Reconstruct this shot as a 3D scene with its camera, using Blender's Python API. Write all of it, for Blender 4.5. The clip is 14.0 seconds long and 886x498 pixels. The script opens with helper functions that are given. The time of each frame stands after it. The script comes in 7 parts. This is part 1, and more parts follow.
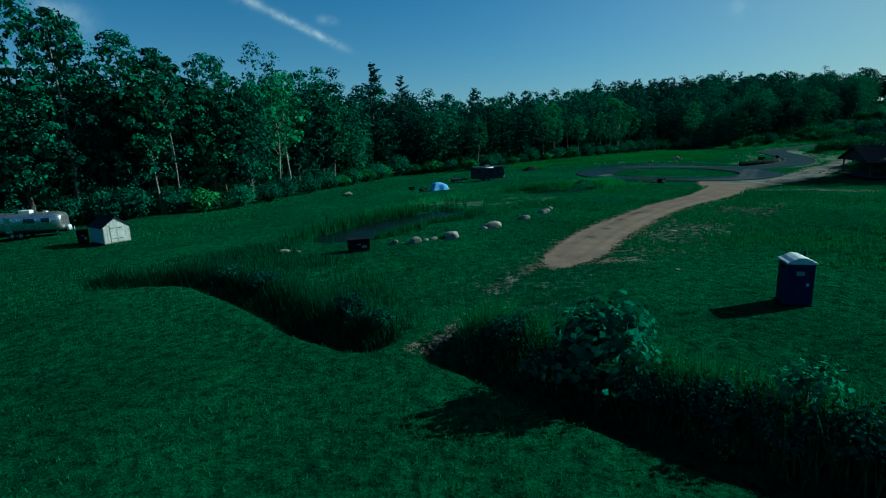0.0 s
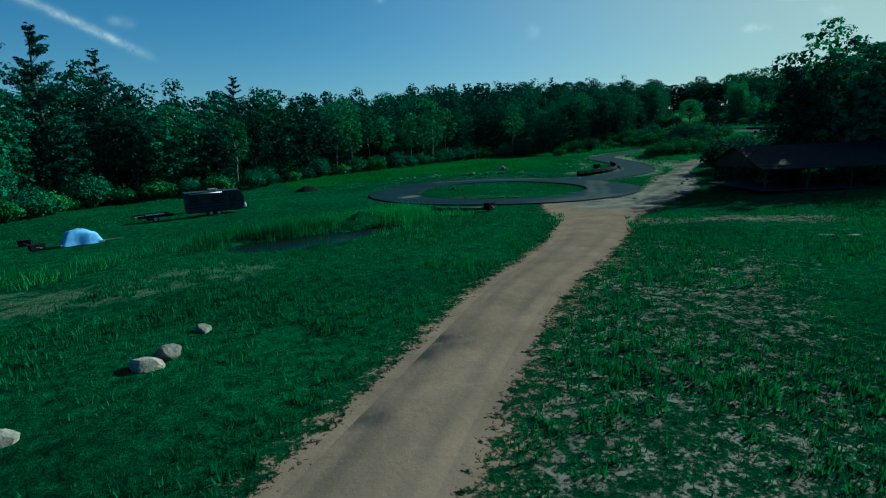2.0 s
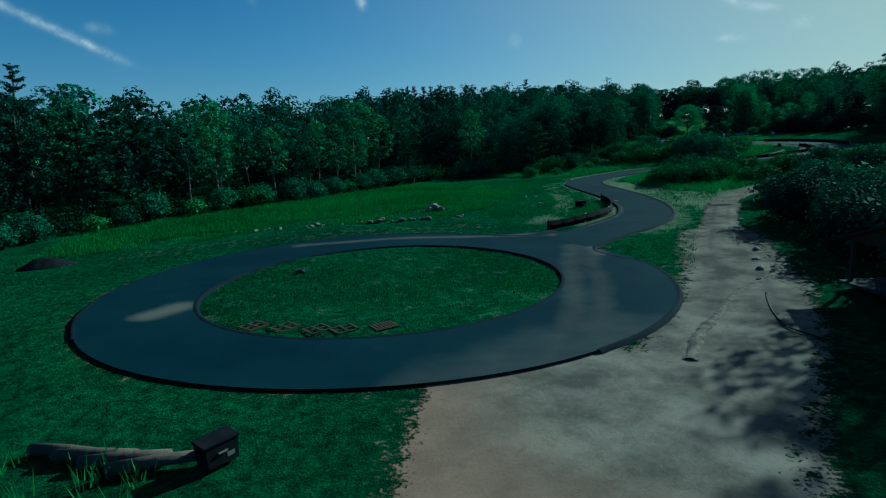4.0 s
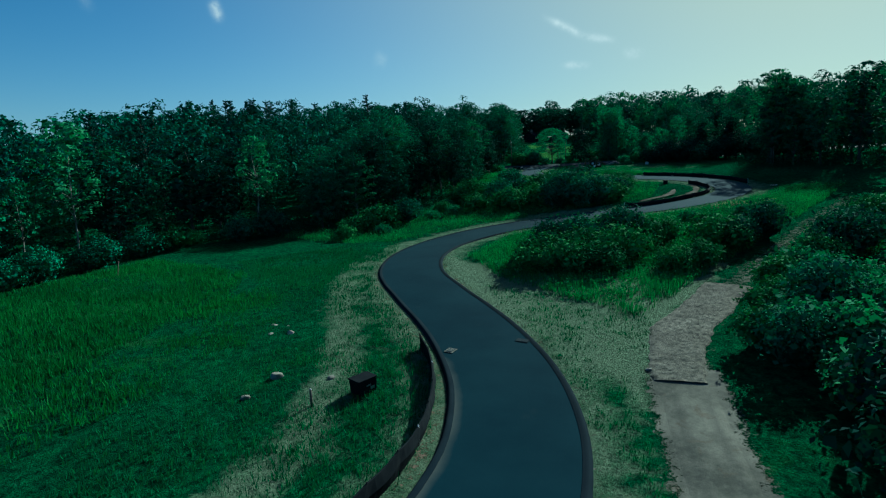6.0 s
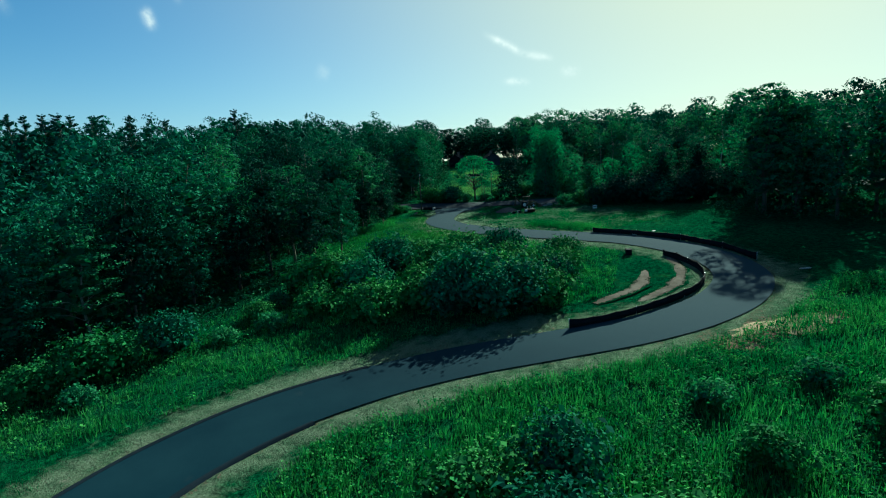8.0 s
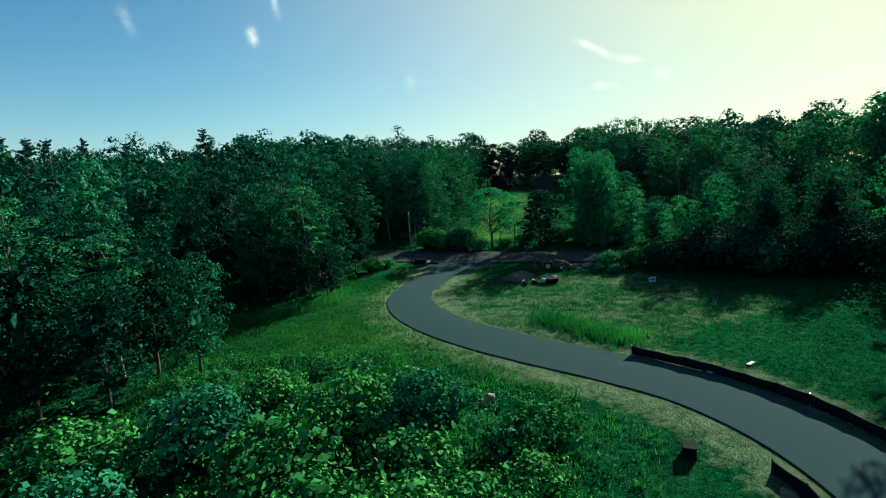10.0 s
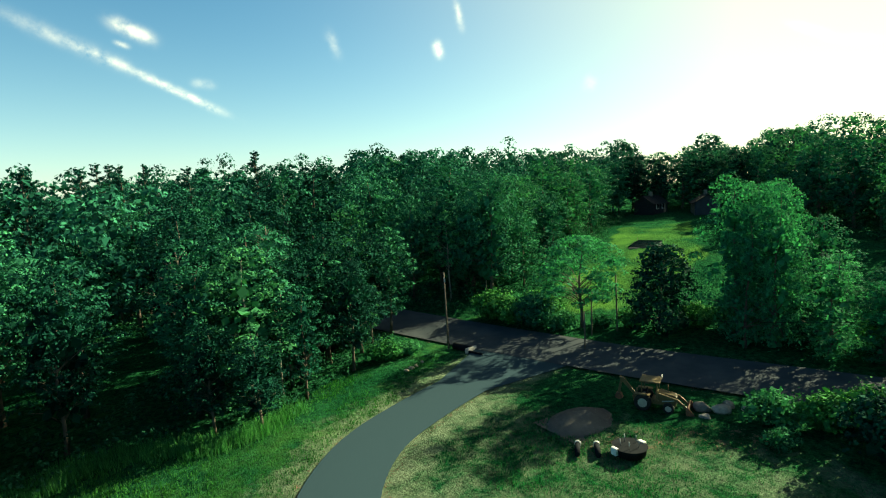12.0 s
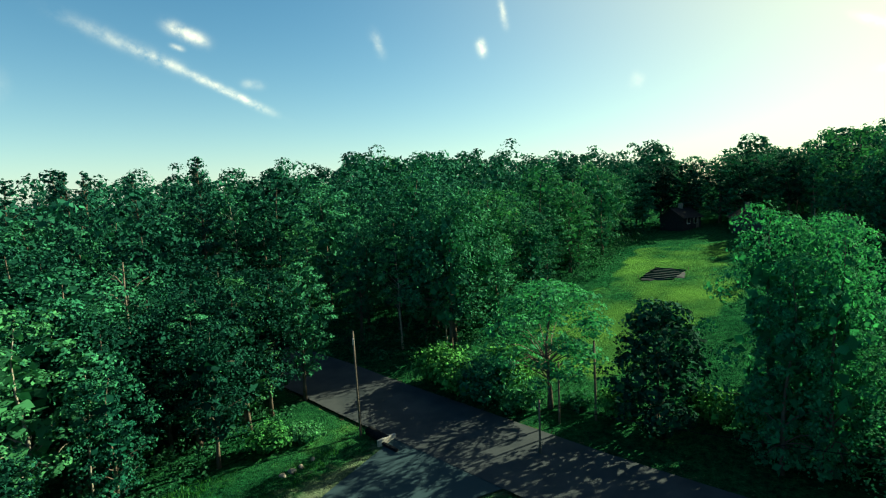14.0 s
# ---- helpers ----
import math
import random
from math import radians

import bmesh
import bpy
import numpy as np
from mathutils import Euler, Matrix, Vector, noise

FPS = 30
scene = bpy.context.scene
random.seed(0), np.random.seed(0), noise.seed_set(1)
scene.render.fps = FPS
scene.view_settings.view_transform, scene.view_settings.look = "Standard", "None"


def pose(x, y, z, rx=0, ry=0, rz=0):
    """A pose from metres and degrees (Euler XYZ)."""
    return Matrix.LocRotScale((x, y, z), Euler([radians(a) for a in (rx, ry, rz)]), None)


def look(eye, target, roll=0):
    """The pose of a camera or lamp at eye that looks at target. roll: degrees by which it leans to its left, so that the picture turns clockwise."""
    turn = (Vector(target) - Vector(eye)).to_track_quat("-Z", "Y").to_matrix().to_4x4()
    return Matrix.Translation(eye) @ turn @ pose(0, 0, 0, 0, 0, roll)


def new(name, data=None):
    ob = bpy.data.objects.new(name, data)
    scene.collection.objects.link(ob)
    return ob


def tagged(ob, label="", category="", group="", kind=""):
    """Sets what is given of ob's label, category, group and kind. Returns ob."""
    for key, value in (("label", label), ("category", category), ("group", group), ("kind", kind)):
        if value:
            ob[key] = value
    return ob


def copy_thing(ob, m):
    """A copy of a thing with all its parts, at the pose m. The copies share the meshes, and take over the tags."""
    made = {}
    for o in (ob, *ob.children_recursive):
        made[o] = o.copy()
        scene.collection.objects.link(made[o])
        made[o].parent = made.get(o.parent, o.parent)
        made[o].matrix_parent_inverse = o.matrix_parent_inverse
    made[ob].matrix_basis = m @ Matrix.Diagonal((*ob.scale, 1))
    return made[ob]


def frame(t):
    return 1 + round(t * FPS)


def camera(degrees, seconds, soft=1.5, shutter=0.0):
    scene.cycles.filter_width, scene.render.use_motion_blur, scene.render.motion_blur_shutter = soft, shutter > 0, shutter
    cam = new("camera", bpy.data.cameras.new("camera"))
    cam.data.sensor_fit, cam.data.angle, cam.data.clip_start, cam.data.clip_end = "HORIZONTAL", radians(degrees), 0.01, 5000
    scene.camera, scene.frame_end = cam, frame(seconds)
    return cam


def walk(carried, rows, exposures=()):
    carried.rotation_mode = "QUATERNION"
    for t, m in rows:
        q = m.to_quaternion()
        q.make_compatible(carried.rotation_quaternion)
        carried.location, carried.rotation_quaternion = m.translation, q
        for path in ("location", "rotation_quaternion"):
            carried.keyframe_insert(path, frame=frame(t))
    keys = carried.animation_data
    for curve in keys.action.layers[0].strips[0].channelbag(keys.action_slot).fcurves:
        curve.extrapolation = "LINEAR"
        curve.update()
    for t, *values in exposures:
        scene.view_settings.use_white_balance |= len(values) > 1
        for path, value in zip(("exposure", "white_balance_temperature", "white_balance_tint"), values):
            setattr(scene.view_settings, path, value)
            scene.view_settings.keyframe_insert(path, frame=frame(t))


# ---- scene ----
cam = camera(79.6, 14.0, soft=1.2)
METRES, EYE = 227.58, 7.7
ROWS = [
    (0.0, 0.0, 0.0, 0.0, -0.4, -12.2, 1.87),
    (0.5, 0.0094, 0.0348, -0.0014, -5.15, -12.19, 2.02),
    (1.0, 0.0221, 0.0703, -0.0031, -9.49, -12.23, 2.27),
    (1.5, 0.0379, 0.1061, -0.0049, -14.38, -12.31, 2.45),
    (2.0, 0.0564, 0.1427, -0.0069, -18.45, -11.61, 2.42),
    (4.5, 0.169, 0.3045, 0.0011, -21.44, -10.69, 2.51),
    (5.0, 0.1957, 0.3371, 0.0035, -27.34, -10.46, 2.6),
    (5.5, 0.224, 0.3688, 0.0073, -30.92, -10.09, 2.7),
    (6.0, 0.2537, 0.3991, 0.0122, -33.93, -9.77, 2.68),
    (6.5, 0.2841, 0.4264, 0.0166, -35.31, -9.43, 2.63),
    (7.0, 0.3152, 0.4517, 0.0208, -37.68, -9.13, 2.66),
    (7.5, 0.3478, 0.4758, 0.0257, -38.93, -8.85, 2.66),
    (8.0, 0.3818, 0.4981, 0.0301, -39.8, -8.63, 2.63),
    (10.5, 0.5404, 0.5874, 0.0519, -24.85, -7.05, 2.69),
    (11.0, 0.5712, 0.6096, 0.056, -17.76, -6.62, 2.73),
    (11.5, 0.5965, 0.6306, 0.0599, -13.9, -6.34, 2.75),
    (12.0, 0.6148, 0.648, 0.0626, -12.46, -6.18, 2.72),
    (12.5, 0.6318, 0.6656, 0.0659, -10.49, -6.09, 2.68),
    (13.0, 0.6468, 0.6806, 0.0682, -9.62, -6.08, 2.6),
    (13.5, 0.6591, 0.6933, 0.0692, -8.76, -6.08, 2.5),
    (14.0, 0.6686, 0.7034, 0.07, -8.02, -6.12, 2.38),
]
EXPOSURES = [(0.0, 0.38, 4700, -26), (0.5, 0.7, 4850, -26), (1.0, 0.66, 4900, -26), (2.0, 0.58, 4900, -26), (4.5, 0.36, 4650, -25), (6.5, 0.84, 5050, -24), (8.2, 1.24, 5650, -21), (10.4, 1.56, 7200, -19), (11.6, 2.08, 9000, -18), (12.8, 1.88, 8550, -17), (14.0, 1.82, 8250, -17)]
walk(cam, [(t, pose(0, 0, EYE) @ pose(METRES * x, METRES * y, METRES * z, 90 + pitch, roll, yaw)) for t, x, y, z, yaw, pitch, roll in ROWS], EXPOSURES)

# ---- sky, sun ----
SUN_AZ, SUN_EL = 72.0, 27.0      # degrees clockwise from +y, and above the horizon
SUN_DIR = Vector((math.sin(radians(SUN_AZ)) * math.cos(radians(SUN_EL)), math.cos(radians(SUN_AZ)) * math.cos(radians(SUN_EL)), math.sin(radians(SUN_EL))))
sun = new("sun", bpy.data.lights.new("sun", "SUN"))
sun.data.energy, sun.data.angle, sun.data.color = 5.0, radians(0.6), (1.0, 0.93, 0.80)
sun.matrix_world = look(SUN_DIR * 300 + Vector((80, 110, 0)), (80, 110, 0))

world = bpy.data.worlds.new("sky")
scene.world = world
world.use_nodes = True
wn, wl = world.node_tree.nodes, world.node_tree.links
wn.clear()
w_out, w_bg, w_sky, w_co = wn.new("ShaderNodeOutputWorld"), wn.new("ShaderNodeBackground"), wn.new("ShaderNodeTexSky"), wn.new("ShaderNodeTexCoord")
w_sky.sky_type, w_sky.sun_disc = "NISHITA", False
w_sky.sun_elevation, w_sky.sun_rotation = radians(SUN_EL), radians(SUN_AZ)
w_sky.air_density, w_sky.dust_density, w_sky.ozone_density = 1.0, 0.5, 5.0
w_bg.inputs["Strength"].default_value = 0.05
wl.new(w_bg.outputs[0], w_out.inputs[0])


def w_math(op, a, b=None):
    n = wn.new("ShaderNodeMath")
    n.operation = op
    for i, v in enumerate((a, b)):
        if v is None:
            continue
        if isinstance(v, (int, float)):
            n.inputs[i].default_value = v
        else:
            wl.new(v, n.inputs[i])
    return n.outputs[0]


def w_dot(vec):
    n = wn.new("ShaderNodeVectorMath")
    n.operation = "DOT_PRODUCT"
    wl.new(w_co.outputs["Generated"], n.inputs[0])
    n.inputs[1].default_value = vec
    return n.outputs["Value"]


# thin high clouds: soft streaks between two directions of the sky, broken up by noise
w_noise = wn.new("ShaderNodeTexNoise")
w_noise.inputs["Scale"].default_value, w_noise.inputs["Detail"].default_value, w_noise.inputs["Roughness"].default_value = 34.0, 7.0, 0.62
wl.new(w_co.outputs["Generated"], w_noise.inputs["Vector"])
w_ramp = wn.new("ShaderNodeMapRange")
w_ramp.inputs["From Min"].default_value, w_ramp.inputs["From Max"].default_value = 0.33, 0.66
wl.new(w_noise.outputs[0], w_ramp.inputs["Value"])
CLOUDS = [  # from, to, half width, density
    ((-0.42, 0.865, 0.274), (-0.27, 0.940, 0.207), 0.011, 0.26),
    ((-0.36, 0.900, 0.247), (-0.246, 0.949, 0.196), 0.006, 0.30),
    ((-0.272, 0.940, 0.206), (-0.158, 0.977, 0.150), 0.0065, 0.85),
    ((-0.298, 0.913, 0.278), (-0.244, 0.935, 0.256), 0.010, 0.75),
    ((-0.296, 0.922, 0.249), (-0.278, 0.929, 0.244), 0.004, 0.6),
    ((-0.20, 0.96, 0.196), (-0.165, 0.967, 0.193), 0.007, 0.25),
    ((0.208, 0.943, 0.262), (0.216, 0.948, 0.234), 0.008, 0.85),
    ((0.239, 0.916, 0.325), (0.252, 0.927, 0.278), 0.006, 0.5),
    ((0.024, 0.959, 0.283), (0.040, 0.969, 0.240), 0.009, 0.22),
    ((0.691, 0.688, 0.224), (0.738, 0.648, 0.190), 0.006, 0.95),
    ((0.735, 0.650, 0.192), (0.767, 0.615, 0.181), 0.006, 0.95),
    ((0.782, 0.603, 0.160), (0.800, 0.580, 0.156), 0.008, 1.00),
    ((0.718, 0.680, 0.149), (0.746, 0.651, 0.145), 0.006, 0.90),
    ((0.45, 0.87, 0.178), (0.47, 0.86, 0.170), 0.012, 0.25),
    ((-0.57, 0.80, 0.205), (-0.505, 0.846, 0.168), 0.022, 0.32),
]
w_total = None
for a, b, wide, dense in CLOUDS:
    a, b = Vector(a).normalized(), Vector(b).normalized()
    mid, along = ((a + b) / 2).normalized(), (b - a).normalized()
    across = mid.cross(along).normalized()
    half = (b - a).length / 2
    u = w_math("MULTIPLY", w_math("SUBTRACT", w_dot(along), mid.dot(along)), 1 / half)
    v = w_math("MULTIPLY", w_dot(across), 1 / wide)
    r = w_math("ADD", w_math("POWER", w_math("ABSOLUTE", u), 3.0), w_math("MULTIPLY", v, v))
    front = w_math("GREATER_THAN", w_dot(mid), 0.5)
    m = w_math("MULTIPLY", w_math("MULTIPLY", w_math("EXPONENT", w_math("MULTIPLY", r, -1.3)), dense), front)
    w_total = m if w_total is None else w_math("ADD", w_total, m)
w_mask = w_math("MINIMUM", w_math("MULTIPLY", w_math("MULTIPLY", w_total, w_ramp.outputs[0]), 1.15), 0.9)
w_mix = wn.new("ShaderNodeMixRGB")
w_mix.inputs[2].default_value = (9.5, 8.9, 8.8, 1)
wl.new(w_mask, w_mix.inputs[0])
w_haze = wn.new("ShaderNodeMixRGB")      # thin summer haze that whitens the lowest sky
w_haze.inputs[2].default_value = (5.4, 6.4, 8.2, 1)
w_up = w_math("MAXIMUM", w_dot((0, 0, 1)), 0.0)
wl.new(w_math("MULTIPLY", w_math("EXPONENT", w_math("MULTIPLY", w_up, -8.0)), 0.42), w_haze.inputs[0])
w_deep = wn.new("ShaderNodeHueSaturation")      # a clear, deep blue summer sky
w_deep.inputs["Saturation"].default_value = 1.2
wl.new(w_sky.outputs[0], w_deep.inputs["Color"])
wl.new(w_deep.outputs[0], w_haze.inputs[1])
w_glow = wn.new("ShaderNodeMixRGB")      # the haze is brighter and warmer round the sun
w_glow.inputs[2].default_value = (8.0, 6.8, 4.3, 1)
wl.new(w_math("MULTIPLY", w_math("POWER", w_math("MAXIMUM", w_dot(tuple(SUN_DIR)), 0.0), 4.0), 0.85), w_glow.inputs[0])
wl.new(w_haze.outputs[0], w_glow.inputs[1])
wl.new(w_glow.outputs[0], w_mix.inputs[1])
wl.new(w_mix.outputs[0], w_bg.inputs["Color"])

# ---- materials ----
def shader(name, base=(0.5, 0.5, 0.5), rough=0.8, metal=0.0, spec=0.3):
    m = bpy.data.materials.new(name)
    m.use_nodes = True
    b = m.node_tree.nodes["Principled BSDF"]
    b.inputs["Base Color"].default_value = (*base, 1)
    b.inputs["Roughness"].default_value, b.inputs["Metallic"].default_value = rough, metal
    b.inputs["Specular IOR Level"].default_value = spec
    return m, m.node_tree.nodes, m.node_tree.links, b


def noise_node(nodes, links, scale, detail=4, rough=0.55, coord=None, distort=0.0):
    n = nodes.new("ShaderNodeTexNoise")
    n.inputs["Scale"].default_value, n.inputs["Detail"].default_value = scale, detail
    n.inputs["Roughness"].default_value, n.inputs["Distortion"].default_value = rough, distort
    if coord is not None:
        links.new(coord, n.inputs["Vector"])
    return n.outputs[0]


def ranged(nodes, links, value, lo, hi, a=0.0, b=1.0):
    n = nodes.new("ShaderNodeMapRange")
    for key, v in (("From Min", lo), ("From Max", hi), ("To Min", a), ("To Max", b)):
        n.inputs[key].default_value = v
    links.new(value, n.inputs["Value"])
    return n.outputs[0]


def mixed(nodes, links, fac, a, b, mode="MIX"):
    n = nodes.new("ShaderNodeMixRGB")
    n.blend_type = mode
    for i, v in enumerate((fac, a, b)):
        if isinstance(v, (int, float)):
            n.inputs[i].default_value = v
        elif isinstance(v, tuple):
            n.inputs[i].default_value = (*v, 1)
        else:
            links.new(v, n.inputs[i])
    return n.outputs[0]


def maths(nodes, links, op, a, b):
    n = nodes.new("ShaderNodeMath")
    n.operation = op
    for i, v in enumerate((a, b)):
        if isinstance(v, (int, float)):
            n.inputs[i].default_value = v
        else:
            links.new(v, n.inputs[i])
    return n.outputs[0]


def bumped(nodes, links, bsdf, height, strength, distance):
    n = nodes.new("ShaderNodeBump")
    n.inputs["Strength"].default_value, n.inputs["Distance"].default_value = strength, distance
    links.new(height, n.inputs["Height"])
    links.new(n.outputs[0], bsdf.inputs["Normal"])


def attribute(nodes, name):
    n = nodes.new("ShaderNodeAttribute")
    n.attribute_name = name
    return n.outputs["Fac"]


def position(nodes):
    return nodes.new("ShaderNodeNewGeometry").outputs["Position"]


def mottled(name, c1, c2, scale=3.0, rough=0.8, metal=0.0, bump=0.2, fine=40.0, spec=0.12, dist=0.02, vary=0.0):
    """Two colours in patches, fine grain over them, and relief."""
    m, n, l, b = shader(name, c1, rough, metal, spec)
    co = nodes_object(n)
    big = noise_node(n, l, scale, 5, 0.6, co)
    small = noise_node(n, l, fine, 4, 0.6, co)
    c = mixed(n, l, ranged(n, l, big, 0.35, 0.65), c1, c2)
    c = mixed(n, l, 0.35, c, mixed(n, l, small, (0.6, 0.6, 0.6), (1.35, 1.35, 1.35)), "MULTIPLY")
    if vary:
        c = mixed(n, l, vary, c, mixed(n, l, n.new("ShaderNodeObjectInfo").outputs["Random"], (0.5, 0.5, 0.5), (1.5, 1.45, 1.4)), "MULTIPLY")
    l.new(c, b.inputs["Base Color"])
    l.new(ranged(n, l, small, 0.3, 0.7, max(rough - 0.12, 0.02), min(rough + 0.12, 1)), b.inputs["Roughness"])
    bumped(n, l, b, small, bump, dist)
    return m


def nodes_object(n):
    return n.new("ShaderNodeTexCoord").outputs["Object"]


def leafy(name, c1, c2, trans=0.35, spec=0.02, rough=0.9, tone=False):
    """Foliage: colour varies by tree and by leaf, light shines through."""
    m, n, l, b = shader(name, c1, rough, 0, spec)
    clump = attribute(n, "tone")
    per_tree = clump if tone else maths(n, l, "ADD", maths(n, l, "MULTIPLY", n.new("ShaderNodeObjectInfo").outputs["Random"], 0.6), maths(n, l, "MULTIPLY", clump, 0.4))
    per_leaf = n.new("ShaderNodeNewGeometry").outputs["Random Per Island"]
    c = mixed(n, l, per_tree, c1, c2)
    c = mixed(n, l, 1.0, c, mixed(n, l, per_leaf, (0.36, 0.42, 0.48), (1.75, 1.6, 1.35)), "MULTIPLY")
    l.new(c, b.inputs["Base Color"])
    t = n.new("ShaderNodeBsdfTranslucent")
    l.new(mixed(n, l, 1.0, c, (0.95, 1.3, 0.8), "MULTIPLY"), t.inputs["Color"])
    mx = n.new("ShaderNodeMixShader")
    mx.inputs[0].default_value = trans
    l.new(b.outputs[0], mx.inputs[1])
    l.new(t.outputs[0], mx.inputs[2])
    l.new(mx.outputs[0], n["Material Output"].inputs["Surface"])
    return m


def ground_material():
    m, n, l, b = shader("meadow_ground", (0.06, 0.1, 0.03), 1.0, 0, 0.0)
    p = position(n)
    patches = noise_node(n, l, 0.09, 6, 0.62, p)
    tufts = noise_node(n, l, 2.2, 6, 0.68, p)
    blades = noise_node(n, l, 9.0, 5, 0.7, p)
    grass = mixed(n, l, ranged(n, l, patches, 0.40, 0.60), (0.006, 0.047, 0.023), (0.012, 0.070, 0.031))
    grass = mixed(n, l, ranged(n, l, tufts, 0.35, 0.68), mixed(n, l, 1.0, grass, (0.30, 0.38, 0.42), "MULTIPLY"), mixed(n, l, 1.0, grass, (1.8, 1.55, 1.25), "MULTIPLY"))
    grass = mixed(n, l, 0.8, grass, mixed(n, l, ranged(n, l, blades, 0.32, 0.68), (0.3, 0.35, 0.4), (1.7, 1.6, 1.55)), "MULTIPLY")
    fleck = maths(n, l, "MULTIPLY", ranged(n, l, noise_node(n, l, 6.5, 5, 0.75, p, 0.4), 0.60, 0.68), ranged(n, l, noise_node(n, l, 0.45, 4, 0.6, p), 0.42, 0.62, 0, 0.6))
    grass = mixed(n, l, fleck, grass, (0.075, 0.115, 0.088))
    lush = mixed(n, l, ranged(n, l, blades, 0.3, 0.7), (0.042, 0.128, 0.028), (0.085, 0.195, 0.044))
    rank = ranged(n, l, maths(n, l, "ADD", attribute(n, "lush"), maths(n, l, "MULTIPLY", maths(n, l, "SUBTRACT", noise_node(n, l, 0.22, 6, 0.65, p), 0.5), 1.6)), 0.15, 0.95)
    grass = mixed(n, l, rank, grass, lush)
    straw = mixed(n, l, ranged(n, l, blades, 0.3, 0.7), (0.074, 0.110, 0.070), (0.200, 0.240, 0.166))
    dry = ranged(n, l, maths(n, l, "ADD", attribute(n, "dry"), maths(n, l, "MULTIPLY", maths(n, l, "SUBTRACT", noise_node(n, l, 0.8, 7, 0.72, p, 0.5), 0.5), 1.7)), 0.26, 0.78)
    grass = mixed(n, l, maths(n, l, "MULTIPLY", dry, 0.8), grass, straw)
    grit = noise_node(n, l, 22.0, 5, 0.7, p)
    soil = mixed(n, l, ranged(n, l, noise_node(n, l, 0.6, 6, 0.65, p), 0.35, 0.65), (0.185, 0.130, 0.098), (0.132, 0.096, 0.076))
    soil = mixed(n, l, attribute(n, "pale"), soil, mixed(n, l, ranged(n, l, noise_node(n, l, 0.35, 6, 0.7, p), 0.38, 0.62), (0.072, 0.070, 0.062), (0.180, 0.166, 0.142)))
    soil = mixed(n, l, ranged(n, l, noise_node(n, l, 1.1, 5, 0.7, p, 0.6), 0.58, 0.70, 0, 0.6), soil, (0.10, 0.075, 0.055))
    trod = maths(n, l, "MULTIPLY", attribute(n, "trod"), ranged(n, l, noise_node(n, l, 0.7, 5, 0.65, p), 0.2, 0.5))
    soil = mixed(n, l, trod, soil, (0.042, 0.042, 0.043))
    soil = mixed(n, l, 0.5, soil, mixed(n, l, grit, (0.5, 0.5, 0.5), (1.4, 1.4, 1.4)), "MULTIPLY")
    breakup = maths(n, l, "MULTIPLY", maths(n, l, "SUBTRACT", maths(n, l, "ADD", maths(n, l, "MULTIPLY", tufts, 0.5), maths(n, l, "MULTIPLY", blades, 0.5)), 0.5), 2.1)
    bare = ranged(n, l, maths(n, l, "ADD", attribute(n, "bare"), breakup), 0.46, 0.56)
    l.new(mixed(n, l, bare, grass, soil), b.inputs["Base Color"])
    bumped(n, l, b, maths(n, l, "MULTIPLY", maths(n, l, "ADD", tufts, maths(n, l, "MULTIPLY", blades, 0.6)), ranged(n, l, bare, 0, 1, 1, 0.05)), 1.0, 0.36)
    return m


def asphalt_material():
    m, n, l, b = shader("asphalt", (0.05, 0.05, 0.052), 0.95, 0, 0.02)
    p = position(n)
    wear = noise_node(n, l, 0.16, 5, 0.6, p)
    grit = noise_node(n, l, 45.0, 3, 0.7, p)
    c = mixed(n, l, ranged(n, l, wear, 0.35, 0.7), (0.004, 0.016, 0.026), (0.008, 0.025, 0.036))
    c = mixed(n, l, 0.4, c, mixed(n, l, grit, (0.5, 0.5, 0.5), (1.5, 1.5, 1.5)), "MULTIPLY")
    c = mixed(n, l, attribute(n, "worn"), c, mixed(n, l, grit, (0.017, 0.035, 0.046), (0.032, 0.056, 0.070)))
    dust = ranged(n, l, maths(n, l, "ADD", attribute(n, "dust"), maths(n, l, "MULTIPLY", maths(n, l, "SUBTRACT", noise_node(n, l, 0.4, 6, 0.6, p), 0.5), 0.5)), 0.08, 1.0)
    c = mixed(n, l, maths(n, l, "MULTIPLY", dust, 0.75), c, (0.135, 0.128, 0.112))
    l.new(c, b.inputs["Base Color"])
    bumped(n, l, b, grit, 0.3, 0.01)
    return m


def soil_material(name, c1, c2, c3, coarse=1.0):
    m, n, l, b = shader(name, c1, 1.0, 0, 0.0)
    p = position(n)
    big = noise_node(n, l, 0.5, 6, 0.65, p, 0.4)
    mid = noise_node(n, l, 3.2, 6, 0.7, p)
    grit = noise_node(n, l, 26.0, 4, 0.7, p)
    c = mixed(n, l, ranged(n, l, big, 0.35, 0.65), c1, c2)
    c = mixed(n, l, ranged(n, l, mid, 0.52 - 0.1 * (coarse - 1), 0.72 - 0.1 * (coarse - 1)), c, c3)
    c = mixed(n, l, 0.3, c, mixed(n, l, grit, (0.55, 0.55, 0.55), (1.4, 1.4, 1.4)), "MULTIPLY")
    l.new(c, b.inputs["Base Color"])
    bumped(n, l, b, maths(n, l, "ADD", mid, maths(n, l, "MULTIPLY", grit, 0.25)), 0.4 * coarse, 0.09 * coarse)
    return m


